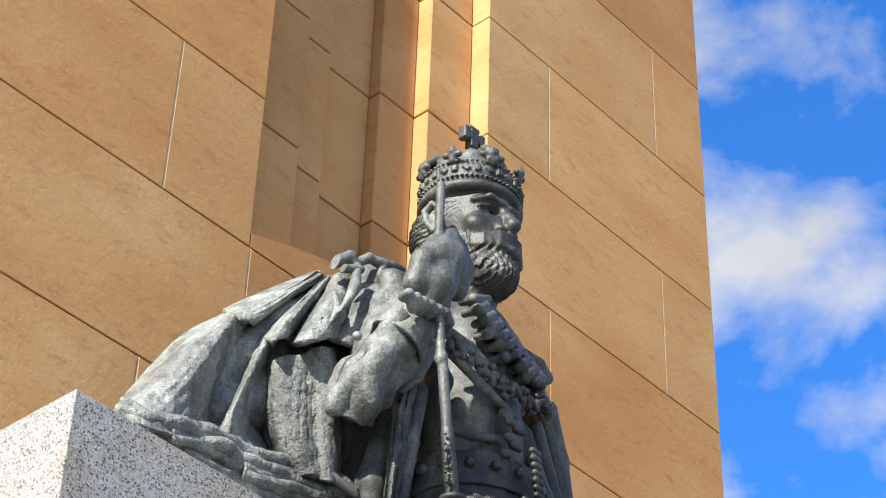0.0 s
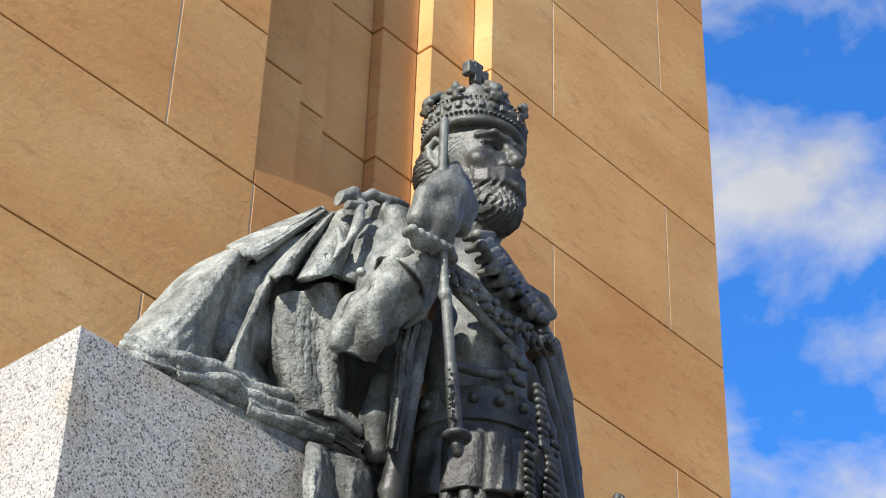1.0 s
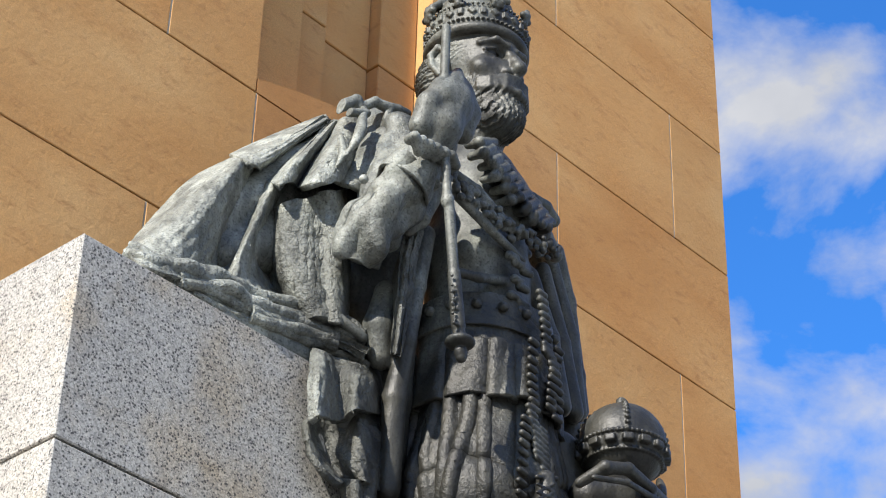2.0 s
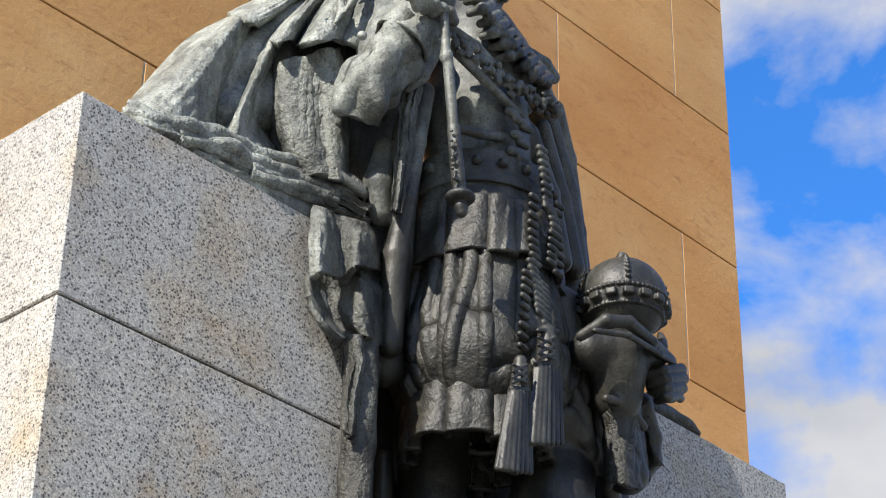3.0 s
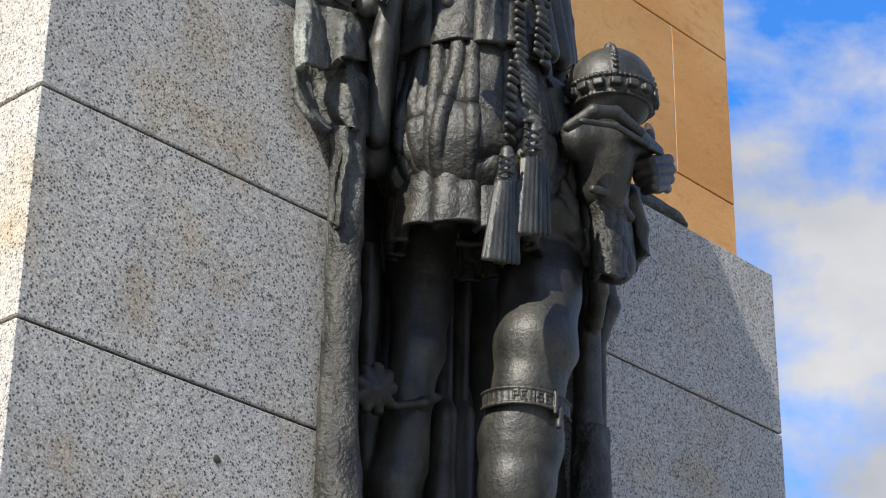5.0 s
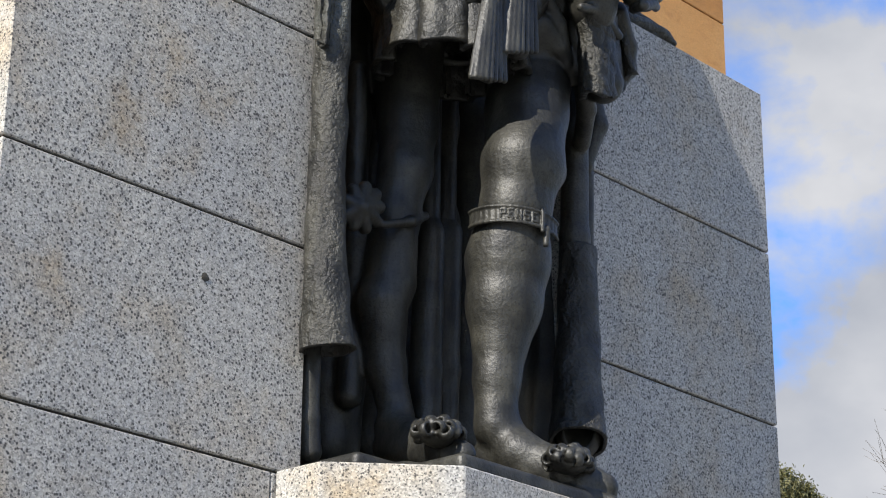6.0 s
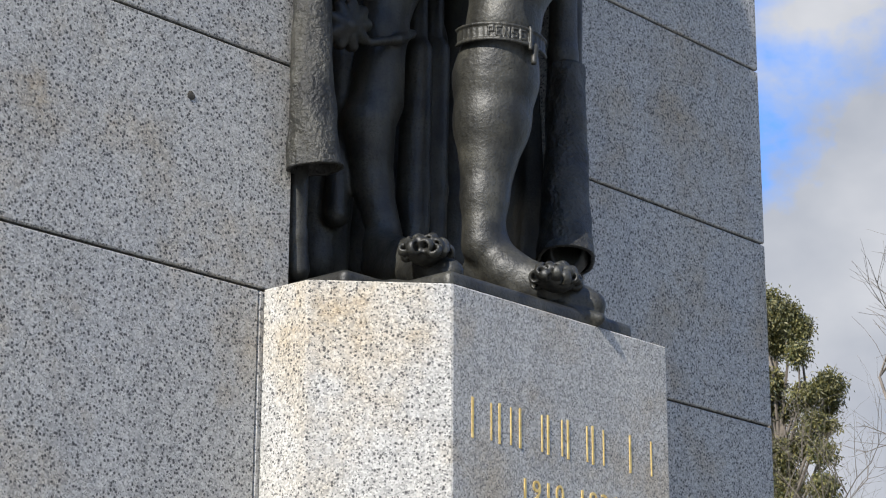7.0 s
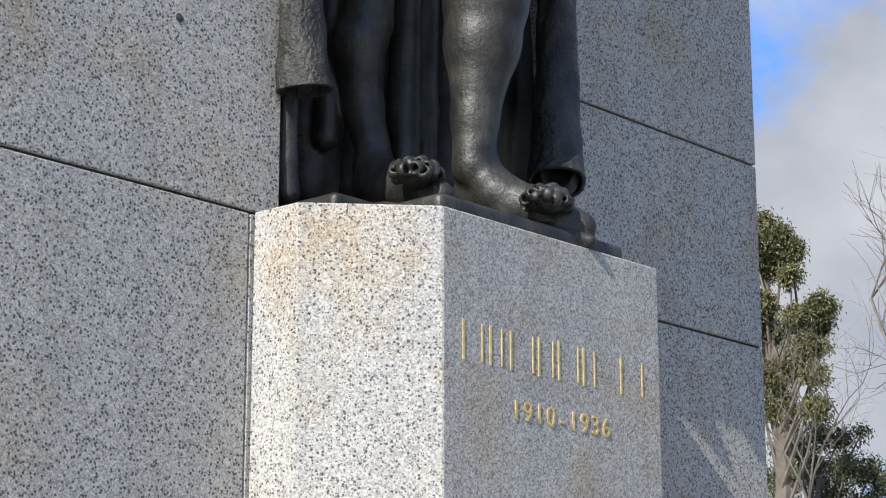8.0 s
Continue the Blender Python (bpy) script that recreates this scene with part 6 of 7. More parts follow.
def build_statue():
    pieces = []
    c = Clay((-0.46, -0.42, 5.86), (0.14, 0.24, 6.90), 0.004)
    head(c)
    v, f = c.skin()
    turn = Matrix.Rotation(radians(-2), 3, "Z")  # the head turns a little to his left
    pieces.append((((v - [HEAD_X, HEAD_Y, 0]) @ np.array(turn).T) * [1.05, 1.05, 1] + [HEAD_X - 0.011, HEAD_Y + 0.009, 0], f))
    c = Clay((-1.66, -0.62, 2.92), (0.76, 0.50, 6.25), 0.0062)
    d = Clay((-0.80, -0.56, 2.95), (0.48, -0.02, 6.25), 0.0045)  # a finer grid for the ornaments
    figure(c, d)
    pieces.append(d.skin())
    where, g = c.window((-9, -9, 0), (9, 9, 9))
    # the robe and cloak lie against the granite and do not run into it
    for x0, x1 in ((-1.69, -0.642), (0.642, 1.685)):
        inside = np.maximum(np.maximum(x0 - g[0], g[0] - x1), np.maximum(-g[1], g[2] - 4.903))
        c.d = np.maximum(c.d, -(inside + 0.003))
    c.d = np.maximum(c.d, 2.944 - g[2])
    c.d = np.maximum(c.d, g[1] - 0.46).astype(np.float32)
    pieces.append(c.skin())
    pieces.append(sheet(  # robe, outer fall
        [(-0.983, 0.240, 5.692), (-1.130, 0.270, 5.528), (-1.282, 0.250, 5.280), (-1.430, 0.160, 5.048)],
        [(-1.053, 0.140, 5.596), (-1.213, 0.130, 5.373), (-1.344, 0.120, 5.156), (-1.471, 0.050, 4.950)],
        [(-1.075, 0.090, 5.546), (-1.203, 0.060, 5.310), (-1.313, 0.050, 5.102), (-1.417, 0.010, 4.922)],
        [(-1.001, 0.130, 5.585), (-1.069, 0.120, 5.379), (-1.184, 0.080, 5.140), (-1.308, 0.020, 4.951)],
        [(-0.896, 0.210, 5.656), (-0.931, 0.220, 5.479), (-1.041, 0.160, 5.222), (-1.187, 0.050, 5.006)],
        [(-0.966, 0.060, 5.502), (-1.029, 0.050, 5.327), (-1.100, 0.030, 5.126), (-1.126, 0.010, 4.995)],
        [(-0.872, 0.120, 5.532), (-0.910, 0.140, 5.379), (-0.966, 0.100, 5.205), (-0.992, 0.030, 5.045)],
        [(-0.760, 0.200, 5.597), (-0.801, 0.220, 5.450), (-0.850, 0.160, 5.249), (-0.871, 0.060, 5.084)],
    ))
    pieces.append(sheet(  # robe, inner fall
        [(-0.847, 0.180, 5.506), (-0.855, 0.170, 5.356), (-0.840, 0.120, 5.196), (-0.807, 0.050, 5.081)],
        [(-0.905, 0.060, 5.447), (-0.910, 0.050, 5.286), (-0.881, 0.020, 5.144), (-0.828, -0.010, 5.041)],
        [(-0.886, 0.010, 5.454), (-0.879, 0.005, 5.289), (-0.862, -0.015, 5.139), (-0.811, -0.030, 5.031)],
        [(-0.830, 0.000, 5.501), (-0.809, -0.005, 5.335), (-0.804, -0.025, 5.165), (-0.782, -0.040, 5.033)],
        [(-0.794, -0.030, 5.522), (-0.771, -0.035, 5.355), (-0.764, -0.045, 5.187), (-0.758, -0.055, 5.031)],
        [(-0.648, 0.080, 5.668), (-0.623, 0.070, 5.502), (-0.631, 0.060, 5.320), (-0.648, 0.040, 5.135)],
    ))
    pieces.append(sheet(  # shoulder cape, back folds
        [(-0.644, 0.200, 6.044), (-0.799, 0.220, 5.896), (-0.939, 0.220, 5.754), (-1.022, 0.220, 5.665)],
        [(-0.705, 0.120, 5.958), (-0.837, 0.120, 5.808), (-0.981, 0.100, 5.650), (-1.063, 0.100, 5.566)],
        [(-0.710, 0.100, 5.935), (-0.829, 0.100, 5.785), (-0.937, 0.080, 5.643), (-1.023, 0.070, 5.540)],
        [(-0.659, 0.140, 5.981), (-0.739, 0.170, 5.860), (-0.816, 0.200, 5.748), (-0.889, 0.200, 5.642)],
        [(-0.731, 0.050, 5.889), (-0.830, 0.030, 5.738), (-0.946, 0.000, 5.567), (-1.009, -0.010, 5.445)],
        [(-0.700, 0.060, 5.907), (-0.783, 0.040, 5.764), (-0.867, 0.020, 5.621), (-0.922, 0.010, 5.508)],
        [(-0.632, 0.120, 5.972), (-0.668, 0.140, 5.875), (-0.712, 0.160, 5.761), (-0.765, 0.160, 5.626)],
    ))
    pieces.append(sheet(  # shoulder cape, front folds
        [(-0.632, 0.120, 5.972), (-0.668, 0.140, 5.875), (-0.712, 0.160, 5.761), (-0.765, 0.160, 5.626)],
        [(-0.707, 0.020, 5.878), (-0.767, -0.010, 5.745), (-0.849, -0.040, 5.592), (-0.910, -0.050, 5.459)],
        [(-0.653, 0.010, 5.916), (-0.736, -0.030, 5.754), (-0.795, -0.060, 5.625), (-0.835, -0.070, 5.516)],
        [(-0.590, 0.040, 5.973), (-0.653, 0.010, 5.821), (-0.716, -0.020, 5.674), (-0.750, -0.020, 5.578)],
        [(-0.584, 0.000, 5.964), (-0.663, -0.060, 5.782), (-0.727, -0.090, 5.621), (-0.769, -0.080, 5.527)],
        [(-0.503, 0.000, 6.005), (-0.576, -0.060, 5.833), (-0.646, -0.090, 5.663), (-0.674, -0.060, 5.576)],
        [(-0.432, -0.020, 6.014), (-0.459, -0.050, 5.906), (-0.513, -0.080, 5.790), (-0.551, -0.080, 5.699)],
    ))
    pieces.append(sheet(  # robe end over the edge
        [(-0.817, -0.010, 4.943), (-0.858, -0.050, 4.832), (-0.878, -0.070, 4.727), (-0.879, -0.080, 4.632)],
        [(-0.800, -0.050, 4.923), (-0.850, -0.100, 4.815), (-0.859, -0.110, 4.729), (-0.868, -0.120, 4.644)],
        [(-0.721, -0.030, 4.944), (-0.737, -0.050, 4.868), (-0.737, -0.060, 4.785), (-0.738, -0.070, 4.703)],
        [(-0.675, -0.070, 4.929), (-0.722, -0.120, 4.837), (-0.735, -0.130, 4.768), (-0.752, -0.140, 4.708)],
        [(-0.572, -0.040, 4.974), (-0.602, -0.080, 4.889), (-0.610, -0.090, 4.831), (-0.625, -0.100, 4.769)],
        [(-0.441, 0.040, 5.052), (-0.437, 0.030, 4.998), (-0.449, 0.020, 4.926), (-0.461, 0.020, 4.859)],
    ))
    pieces.append(sheet(  # robe end, turned under
        [(-0.831, -0.030, 4.684), (-0.833, -0.050, 4.592), (-0.795, -0.070, 4.521), (-0.722, -0.080, 4.499)],
        [(-0.754, -0.015, 4.740), (-0.737, -0.015, 4.665), (-0.705, -0.030, 4.596), (-0.668, -0.060, 4.538)],
        [(-0.680, -0.030, 4.743), (-0.689, -0.050, 4.664), (-0.698, -0.080, 4.581), (-0.672, -0.100, 4.520)],
        [(-0.655, -0.070, 4.779), (-0.676, -0.100, 4.679), (-0.667, -0.110, 4.593), (-0.647, -0.110, 4.520)],
        [(-0.538, -0.030, 4.837), (-0.534, -0.050, 4.741), (-0.540, -0.060, 4.636), (-0.548, -0.060, 4.551)],
    ))
    pieces.append(sheet(  # robe end, gathered below
        [(-0.712, -0.040, 4.537), (-0.684, -0.050, 4.447), (-0.688, -0.050, 4.352), (-0.694, -0.050, 4.222)],
        [(-0.691, -0.100, 4.516), (-0.682, -0.110, 4.426), (-0.696, -0.110, 4.329), (-0.706, -0.110, 4.181)],
        [(-0.629, -0.080, 4.543), (-0.625, -0.080, 4.460), (-0.637, -0.080, 4.362), (-0.645, -0.080, 4.213)],
        [(-0.557, -0.060, 4.571), (-0.572, -0.070, 4.466), (-0.591, -0.070, 4.365), (-0.603, -0.070, 4.232)],
    ))
    pieces.append(sheet(  # folds lying along the block
        [(-1.435, 0.140, 5.038), (-1.284, 0.120, 5.049), (-1.127, 0.100, 5.089), (-0.939, 0.080, 5.120), (-0.760, 0.040, 5.119), (-0.619, -0.020, 5.063)],
        [(-1.444, 0.060, 4.959), (-1.302, 0.040, 4.969), (-1.139, 0.030, 5.018), (-0.974, 0.010, 5.025), (-0.800, -0.030, 5.037), (-0.672, -0.080, 4.996)],
        [(-1.332, 0.080, 4.971), (-1.187, 0.080, 5.009), (-1.035, 0.070, 5.037), (-0.890, 0.050, 5.043), (-0.737, 0.010, 5.060), (-0.624, -0.040, 5.019)],
        [(-1.312, 0.030, 4.939), (-1.175, 0.020, 4.955), (-1.061, 0.010, 4.963), (-0.910, 0.000, 4.983), (-0.771, -0.040, 4.994), (-0.661, -0.090, 4.963)],
        [(-1.262, 0.060, 4.966), (-1.125, 0.060, 4.979), (-1.010, 0.050, 4.984), (-0.861, 0.040, 5.000), (-0.715, 0.000, 5.017), (-0.599, -0.040, 5.000)],
        [(-1.262, 0.020, 4.937), (-1.136, 0.012, 4.935), (-1.023, 0.012, 4.941), (-0.861, 0.012, 4.956), (-0.723, -0.030, 4.972), (-0.615, -0.070, 4.962)],
    ))
    pieces.append((*swept([(-1.465, 0.100, 5.000, 0.016), (-1.417, 0.060, 4.976, 0.026), (-1.324, 0.050, 4.982, 0.034), (-1.211, 0.050, 5.013, 0.034), (-1.087, 0.050, 5.031, 0.030), (-0.981, 0.040, 5.041, 0.022)], 0.007), 1))  # rolled hem of the robe
    pieces.append((*swept([(-1.320, 0.030, 4.945, 0.012), (-1.204, 0.040, 4.981, 0.024), (-1.114, 0.030, 4.999, 0.028), (-1.044, 0.030, 4.991, 0.026), (-0.949, 0.020, 5.003, 0.022), (-0.804, 0.000, 5.030, 0.022), (-0.678, -0.050, 5.020, 0.020)], 0.006), 1))  # folds of the hem
    pieces.append((*swept([(-1.067, 0.060, 5.035, 0.016), (-0.962, 0.050, 5.064, 0.022), (-0.828, 0.030, 5.083, 0.022), (-0.721, -0.010, 5.080, 0.022), (-0.657, -0.060, 5.031, 0.022)], 0.006), 1))  # folds of the hem
    pieces.append((*swept([(-1.054, 0.015, 4.955, 0.016), (-0.950, 0.015, 4.961, 0.020), (-0.843, 0.005, 4.982, 0.020), (-0.734, -0.030, 4.995, 0.018)], 0.005), 1))  # folds of the hem
    pieces.append((*swept([(0.900, 0.060, 4.955, 0.030), (0.985, 0.035, 4.940, 0.028), (1.080, 0.022, 4.925, 0.020), (1.150, 0.015, 4.912, 0.010)], 0.005), 1))  # robe lying on the far block
    pieces.append(sheet(  # front edge of the mantle
        [(-0.502, -0.200, 5.606), (-0.544, -0.200, 5.438), (-0.578, -0.200, 5.205), (-0.596, -0.180, 4.957)],
        [(-0.573, -0.220, 5.501), (-0.628, -0.210, 5.324), (-0.634, -0.200, 5.135), (-0.643, -0.190, 4.931)],
        [(-0.526, -0.140, 5.497), (-0.557, -0.100, 5.367), (-0.566, -0.080, 5.199), (-0.556, -0.080, 5.016)],
    ))
    pieces.append(sheet(  # sleeve hanging below the orb
        [(0.268, -0.240, 4.643), (0.307, -0.220, 4.553), (0.351, -0.200, 4.455), (0.440, -0.140, 4.375)],
        [(0.163, -0.360, 4.547), (0.199, -0.340, 4.473), (0.201, -0.340, 4.376), (0.215, -0.330, 4.284)],
        [(0.223, -0.380, 4.552), (0.265, -0.360, 4.491), (0.269, -0.360, 4.395), (0.255, -0.360, 4.274)],
        [(0.422, -0.280, 4.638), (0.456, -0.260, 4.575), (0.470, -0.260, 4.499), (0.444, -0.280, 4.388)],
        [(0.379, -0.340, 4.622), (0.424, -0.330, 4.561), (0.449, -0.330, 4.490), (0.472, -0.320, 4.451)],
    ))
    pieces.append((*swept([(-0.762, -0.120, 5.238, 0.063), (-0.771, -0.150, 5.279, 0.077), (-0.761, -0.190, 5.339, 0.087), (-0.731, -0.230, 5.421, 0.084), (-0.711, -0.270, 5.494, 0.079), (-0.693, -0.295, 5.540, 0.078)], 0.013), 2))  # forearm sleeve with its turned-back cuff
    pieces.append((*swept([(-0.720, -0.265, 5.473, 0.086), (-0.676, -0.300, 5.576, 0.075)], 0.004), 2))  # cuff band
    pieces.append((*swept([(-0.544, -0.050, 5.898, 0.083), (-0.576, -0.100, 5.738, 0.092), (-0.648, -0.140, 5.553, 0.090), (-0.708, -0.150, 5.416, 0.074)], 0.009), 2))  # upper sleeve
    pieces.append((*swept([(-0.597, -0.030, 4.733, 0.044), (-0.621, -0.050, 4.429, 0.041), (-0.626, -0.055, 4.149, 0.041), (-0.629, -0.055, 3.796, 0.043), (-0.627, -0.055, 3.543, 0.050), (-0.619, -0.060, 3.363, 0.062), (-0.612, -0.060, 3.300, 0.071)], 0.0025), 1))  # cloak edge
    pieces.append((*swept([(0.515, -0.040, 3.929, 0.050), (0.497, -0.050, 3.657, 0.057), (0.462, -0.070, 3.459, 0.066), (0.440, -0.090, 3.304, 0.076), (0.426, -0.100, 3.254, 0.081)], 0.0025), 1))  # cloak edge beyond
    # tunic: belt with its rims, then two pleated tiers and the hem below
    pieces.append((*tier((-0.145, -0.10), 5.29, 5.19, 0.226, 0.230), 2))
    pieces.append((*tier((-0.145, -0.10), 5.195, 5.165, 0.237, 0.237), 2))
    pieces.append((*tier((-0.145, -0.10), 5.165, 5.10, 0.224, 0.230), 2))
    pieces.append((*tier((-0.145, -0.10), 5.11, 4.895, 0.232, 0.246, 13, 0.034, 1, 0.010, 0.95), 2))
    pieces.append((*breeches((-0.145, -0.10), 4.93, 4.42, 0.215, 0.165, 0.085), 2))
    pieces.append((*tier((-0.150, -0.09), 4.52, 4.30, 0.205, 0.210, 12, 0.034, 4, 0.014, 0.95), 2))
    for i in range(18):
        a = 2 * math.pi * i / 18
        knob = Clay((-0.02, -0.02, -0.025), (0.025, 0.025, 0.025), 0.005)
        knob.egg((0, 0, 0), (0.019, 0.019, 0.017), 0)
        v, f = knob.skin()
        pieces.append((v + [-0.145 + 0.254 * math.cos(a), -0.10 + 0.230 * math.sin(a), 5.240], f))

    pieces.append(garter())
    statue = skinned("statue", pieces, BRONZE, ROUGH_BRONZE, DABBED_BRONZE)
    return tagged(statue, "weathered bronze statue of a crowned robed figure on a granite plinth", "statue")


build_statue()


# ---- gilded inscription on the plinth ----
def build_inscription():
    gold, tree, shader = material("gilding", 0.42, 0.6)
    tree.links.new(ramp_of(tree, noise_of(tree, 60, 3), (0.3, (0.60, 0.40, 0.12)), (0.7, (0.90, 0.66, 0.26))), shader.inputs["Base Color"])
    front = -0.4235
    # a line of gilt bars in place of the upper lettering
    z0, z1 = 2.546, 2.655
    for x0, x1 in ((-0.380, -0.298), (-0.272, -0.218), (-0.188, -0.088), (-0.070, -0.002), (0.016, 0.108), (0.126, 0.182), (0.297, 0.404)):
        bm = box(x0, x0 + 0.009, front - 0.0015, front + 0.003, z0, z1, 0.0008)
        part("gilt_bar", bm, gold, PLINTH, "plain gilded bar")
        bm = box(x1 - 0.006, x1, front - 0.0015, front + 0.003, z0 + 0.004, z1 - 0.004, 0.0008)
        part("gilt_bar", bm, gold, PLINTH, "plain gilded bar")
    for k, sign in enumerate("1910-1936"):
        curve = bpy.data.curves.new("numeral", "FONT")
        curve.body, curve.size, curve.extrude, curve.align_x = sign, 0.078, 0.0015, "CENTER"
        draft = bpy.data.objects.new("draft", curve)
        scene.collection.objects.link(draft)
        me = bpy.data.meshes.new_from_object(draft.evaluated_get(bpy.context.evaluated_depsgraph_get()))
        bpy.data.objects.remove(draft)
        for v in me.vertices:
            v.co = Vector((-0.165 + 0.049 * k + v.co.x, front - 0.0005 - v.co.z, 2.415 + v.co.y))
        me.materials.clear()
        me.materials.append(gold)
        numeral = new("numeral", me)
        numeral.parent = PLINTH
        tagged(numeral, "gilded numeral " + sign)


# ---- trees beyond ----
def limb(bm, a, b, ra, rb, sides=5):
    a, b = Vector(a), Vector(b)
    turn = (b - a).to_track_quat("Z", "Y")
    rings = [[bm.verts.new(p + turn @ Vector((r * math.cos(2 * math.pi * i / sides), r * math.sin(2 * math.pi * i / sides), 0))) for i in range(sides)] for p, r in ((a, ra), (b, rb))]
    for i in range(sides):
        bm.faces.new((rings[0][i], rings[0][(i + 1) % sides], rings[1][(i + 1) % sides], rings[1][i]))


def grow(bm, rng, at, way, length, r, depth, tips, spread=0.55, droop=0.0, joints=3):
    at, way = Vector(at), Vector(way).normalized()
    for j in range(joints):
        bend = Vector((rng.uniform(-1, 1), rng.uniform(-1, 1), rng.uniform(-0.6, 0.8) - droop)) * 0.22
        way = (way + bend).normalized()
        to, thin = at + way * length / joints, r * (1 - 0.12 * (j + 1))
        limb(bm, at, to, r * (1 - 0.12 * j), thin, 6 if r > 0.05 else 4)
        at = to
        if depth > 0 and (j or depth < 4):
            side = Vector((rng.uniform(-1, 1), rng.uniform(-1, 1), rng.uniform(-0.5, 0.7))).normalized()
            grow(bm, rng, at, way + side * spread * 1.5, length * rng.uniform(0.5, 0.75), thin * 0.6, depth - 1, tips, spread, droop, joints)
    if depth > 0:
        for _ in range(2):
            side = Vector((rng.uniform(-1, 1), rng.uniform(-1, 1), rng.uniform(-0.3, 0.6))).normalized()
            grow(bm, rng, at, way + side * spread, length * rng.uniform(0.55, 0.8), thin * 0.7, depth - 1, tips, spread, droop, joints)
    else:
        tips.append(at)


def leaves(rng, clumps, count, size):
    """Hanging narrow leaves gathered in uneven clumps: (x, y, z, radius)."""
    verts, faces = [], []
    weights = [c[3] ** 2 for c in clumps]
    for x, y, z, r in rng.choices(clumps, weights, k=count // 9):
        v = Vector((rng.gauss(0, 1), rng.gauss(0, 1), rng.gauss(0, 1))).normalized() * r * rng.uniform(0.35, 1.08)
        spray = Vector((x, y, z)) + v
        for _ in range(9):
            p = spray + Vector((rng.gauss(0, size), rng.gauss(0, size), rng.gauss(0, size * 0.8)))
            along = Vector((rng.uniform(-1, 1), rng.uniform(-1, 1), rng.uniform(-1.6, 0.3))).normalized() * size * rng.uniform(0.7, 1.4)
            across = along.cross(Vector((rng.uniform(-1, 1), rng.uniform(-1, 1), rng.uniform(-1, 1)))).normalized() * size * 0.20
            n = len(verts)
            verts += [p, p + along * 0.5 + across, p + along, p + along * 0.5 - across]
            faces.append((n, n + 1, n + 2, n + 3))
    return verts, faces


def leaf_material(name, low, high):
    m, tree, shader = material(name, 0.55)
    geo = tree.nodes.new("ShaderNodeNewGeometry")
    col = ramp_of(tree, geo.outputs["Random Per Island"], (0.0, low), (1.0, high))
    tree.links.new(mixed(tree, "MULTIPLY", 1.0, col, ramp_of(tree, noise_of(tree, 0.9, 3), (0.35, grey(0.6)), (0.65, grey(1.25)))), shader.inputs["Base Color"])
    return m


BARK = make_plain("bark", (0.13, 0.11, 0.09), 0.9, 0.35, 3)
GUM_LEAF = leaf_material("gum_leaves", (0.03, 0.04, 0.014), (0.17, 0.15, 0.05))
DARK_LEAF = leaf_material("dark_leaves", (0.035, 0.045, 0.018), (0.14, 0.145, 0.055))


def build_tree(base, clumps, seed, count, size, leaf, bark, label, trunk_r=0.3):
    rng = random.Random(seed)
    tree = new("tree")
    tree.location = base
    tagged(tree, label, "tree")
    bm = bmesh.new()
    top = max(clumps, key=lambda q: q[2])
    at = Vector((0, 0, 0))
    steps = 7
    for j in range(steps):
        s = (j + 1) / steps
        to = Vector((top[0] * s * s + rng.uniform(-0.15, 0.15), top[1] * s * s + rng.uniform(-0.15, 0.15), top[2] * s * 0.9))
        limb(bm, at, to, trunk_r * (1 - 0.75 * j / steps), trunk_r * (1 - 0.75 * (j + 1) / steps), 8)
        at = to
    for x, y, z, r in clumps:
        s = max(0.25, (z - r - 1.2) / top[2])
        a = Vector((top[0] * s * s, top[1] * s * s, top[2] * s * 0.9))
        mid = a.lerp(Vector((x, y, z)), 0.55) + Vector((rng.uniform(-0.3, 0.3), rng.uniform(-0.3, 0.3), 0.1))
        limb(bm, a, mid, 0.05, 0.03), limb(bm, mid, (x, y, z), 0.03, 0.015)
        for _ in range(6):
            v = Vector((rng.gauss(0, 1), rng.gauss(0, 1), rng.gauss(0, 1))).normalized() * r * 0.9
            limb(bm, (x, y, z), Vector((x, y, z)) + v, 0.025, 0.008, 4)
    part("trunk", bm, bark, tree, "grey-brown forked trunk")
    verts, faces = leaves(rng, clumps, count, size)
    me = bpy.data.meshes.new("crown")
    me.from_pydata(verts, [], faces)
    me.materials.append(leaf)
    crown_ob = new("crown", me)
    crown_ob.parent = tree
    tagged(crown_ob, "sparse hanging olive leaves in clumps")
    return tree


def build_bare(base, way, length, r, seed, depth, label, spread=0.55, droop=0.0):
    bm = bmesh.new()
    grow(bm, random.Random(seed), (0, 0, 0), way, length, r, depth, [], spread, droop)
    ob = new("bare_tree", mesh_of("bare_tree", bm, BARK))
    ob.location = base
    return tagged(ob, label, "bare tree")


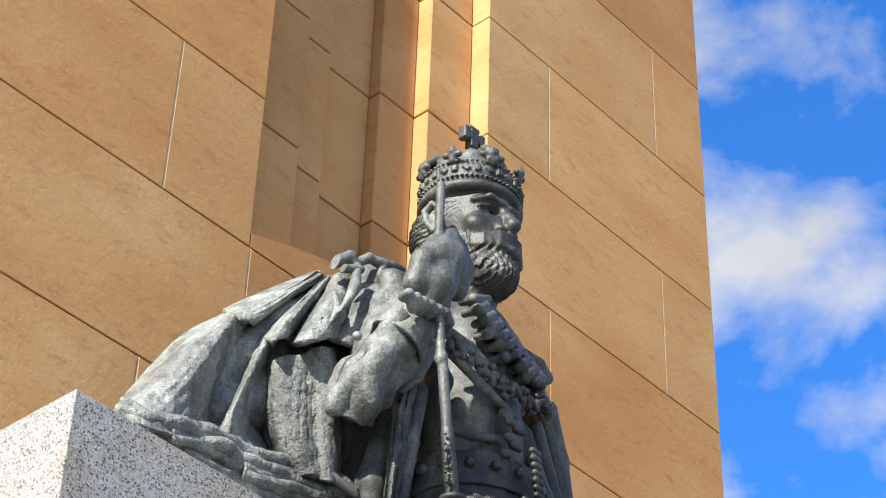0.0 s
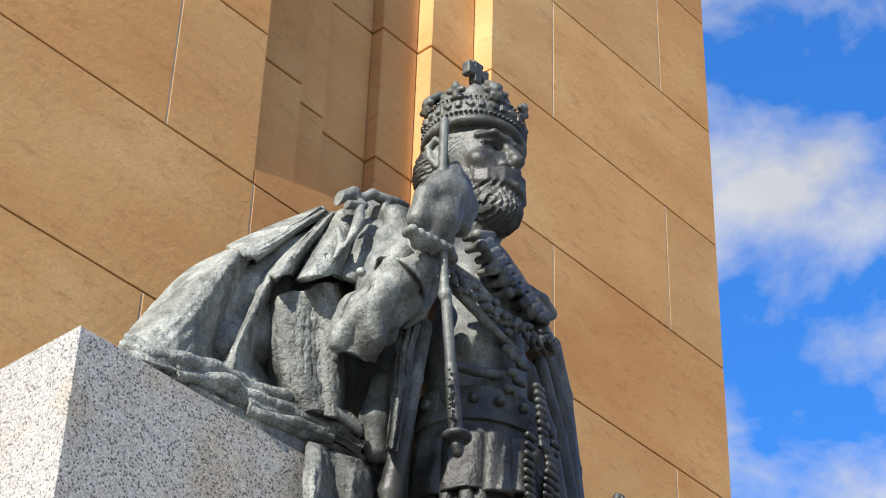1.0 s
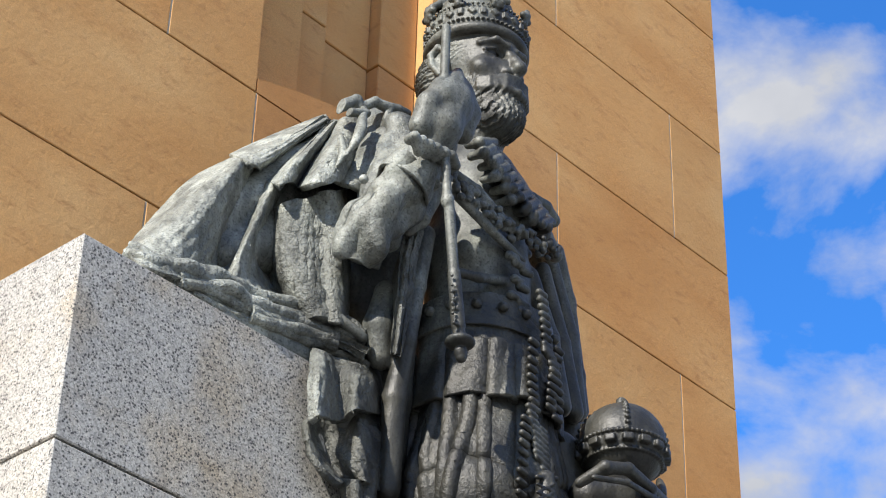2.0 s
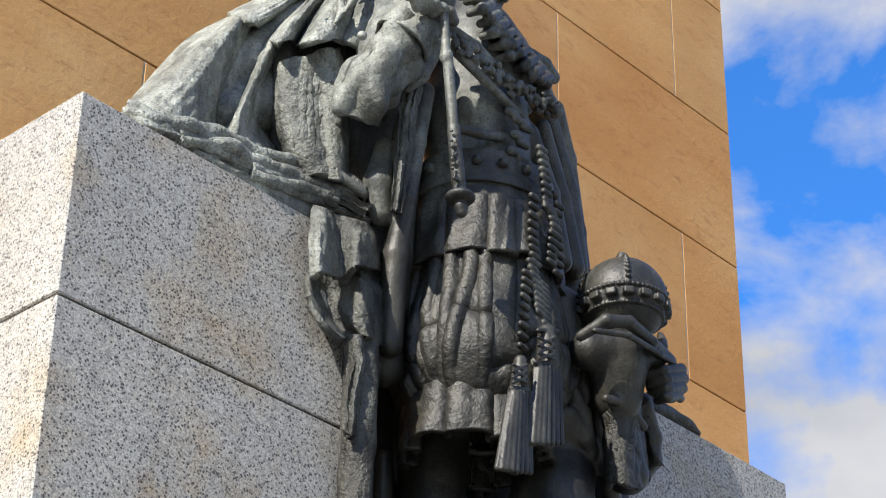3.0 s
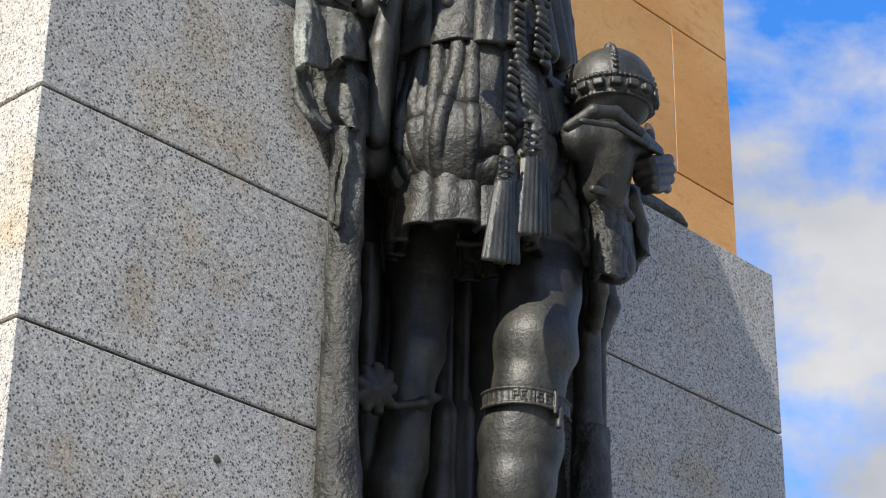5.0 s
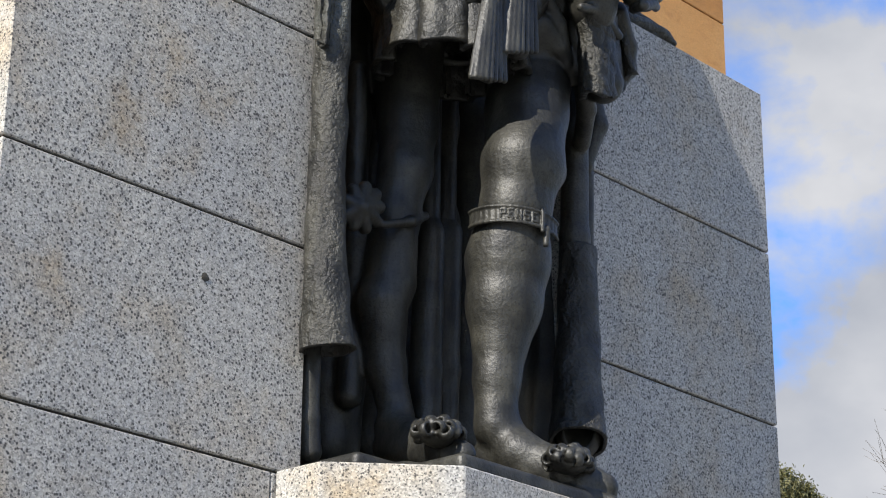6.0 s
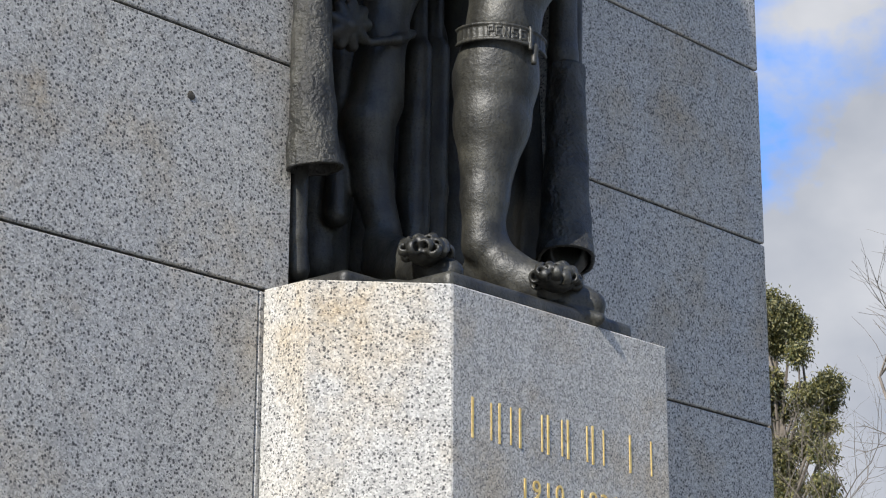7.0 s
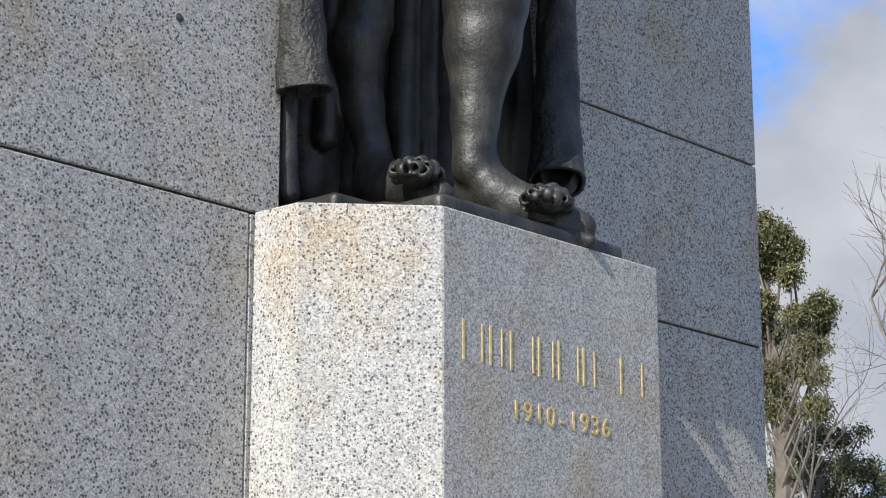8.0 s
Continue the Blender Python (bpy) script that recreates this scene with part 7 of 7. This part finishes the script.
build_inscription()
GUM = [(0.3, 0.6, 13.4, 0.30), (-0.2, -0.1, 12.9, 0.30), (0.0, -0.3, 12.6, 0.28), (0.3, 0.5, 12.5, 0.40), (-0.2, -0.4, 12.0, 0.24), (0.0, 0.5, 11.5, 0.36), (0.3, 0.4, 10.9, 0.25), (-0.2, -1.1, 11.2, 0.30), (0.0, -0.4, 11.1, 0.30), (0.3, -0.8, 10.9, 0.20), (-0.2, -0.7, 10.4, 0.30), (0.0, -1.0, 10.4, 0.14), (0.3, 0.0, 10.1, 0.30), (-0.2, -0.9, 9.8, 0.25), (0.0, 0.3, 9.9, 0.36), (0.3, 0.3, 9.3, 0.40), (-0.2, -0.9, 9.1, 0.28), (0.0, 0.7, 12.9, 0.50), (0.3, 1.1, 10.7, 0.50)]
build_tree((33.45, 20.2, 0), GUM, 4, 52000, 0.085, GUM_LEAF, BARK, "tall gum tree with sparse olive leaves behind the memorial", 0.32)
BUSH = [(1.3, 0.9, 8.9, 0.50), (0.7, -0.2, 9.0, 0.34), (1.0, -0.6, 8.9, 0.28), (1.3, 0.3, 8.3, 0.50), (0.7, -0.9, 8.2, 0.42), (1.0, -1.3, 8.1, 0.32), (1.3, -1.5, 7.9, 0.30), (0.7, 0.8, 8.1, 0.50), (1.0, -0.4, 7.5, 0.50), (1.3, -1.2, 7.4, 0.50), (0.7, -1.3, 8.9, 0.16), (2.3, -3.2, 5.8, 1.3), (1.6, -2.2, 6.2, 1.1), (0.2, -0.2, 6.2, 1.2), (2.9, -4.2, 5.6, 1.3)]
build_tree((35.0, 21.0, 0), BUSH, 9, 60000, 0.09, DARK_LEAF, BARK, "dense dark evergreen tree with crooked limbs", 0.28)
build_bare((30.75, 15.0, 4.2), (-0.1, 0.1, 1.0), 4.2, 0.11, 5, 4, "leafless dark branching tree against the sky", 0.6)
build_bare((31.6, 17.6, 4.6), (-0.25, 0.35, 1.0), 2.4, 0.06, 12, 4, "leafless grey twiggy shrub among the evergreens", 0.7)
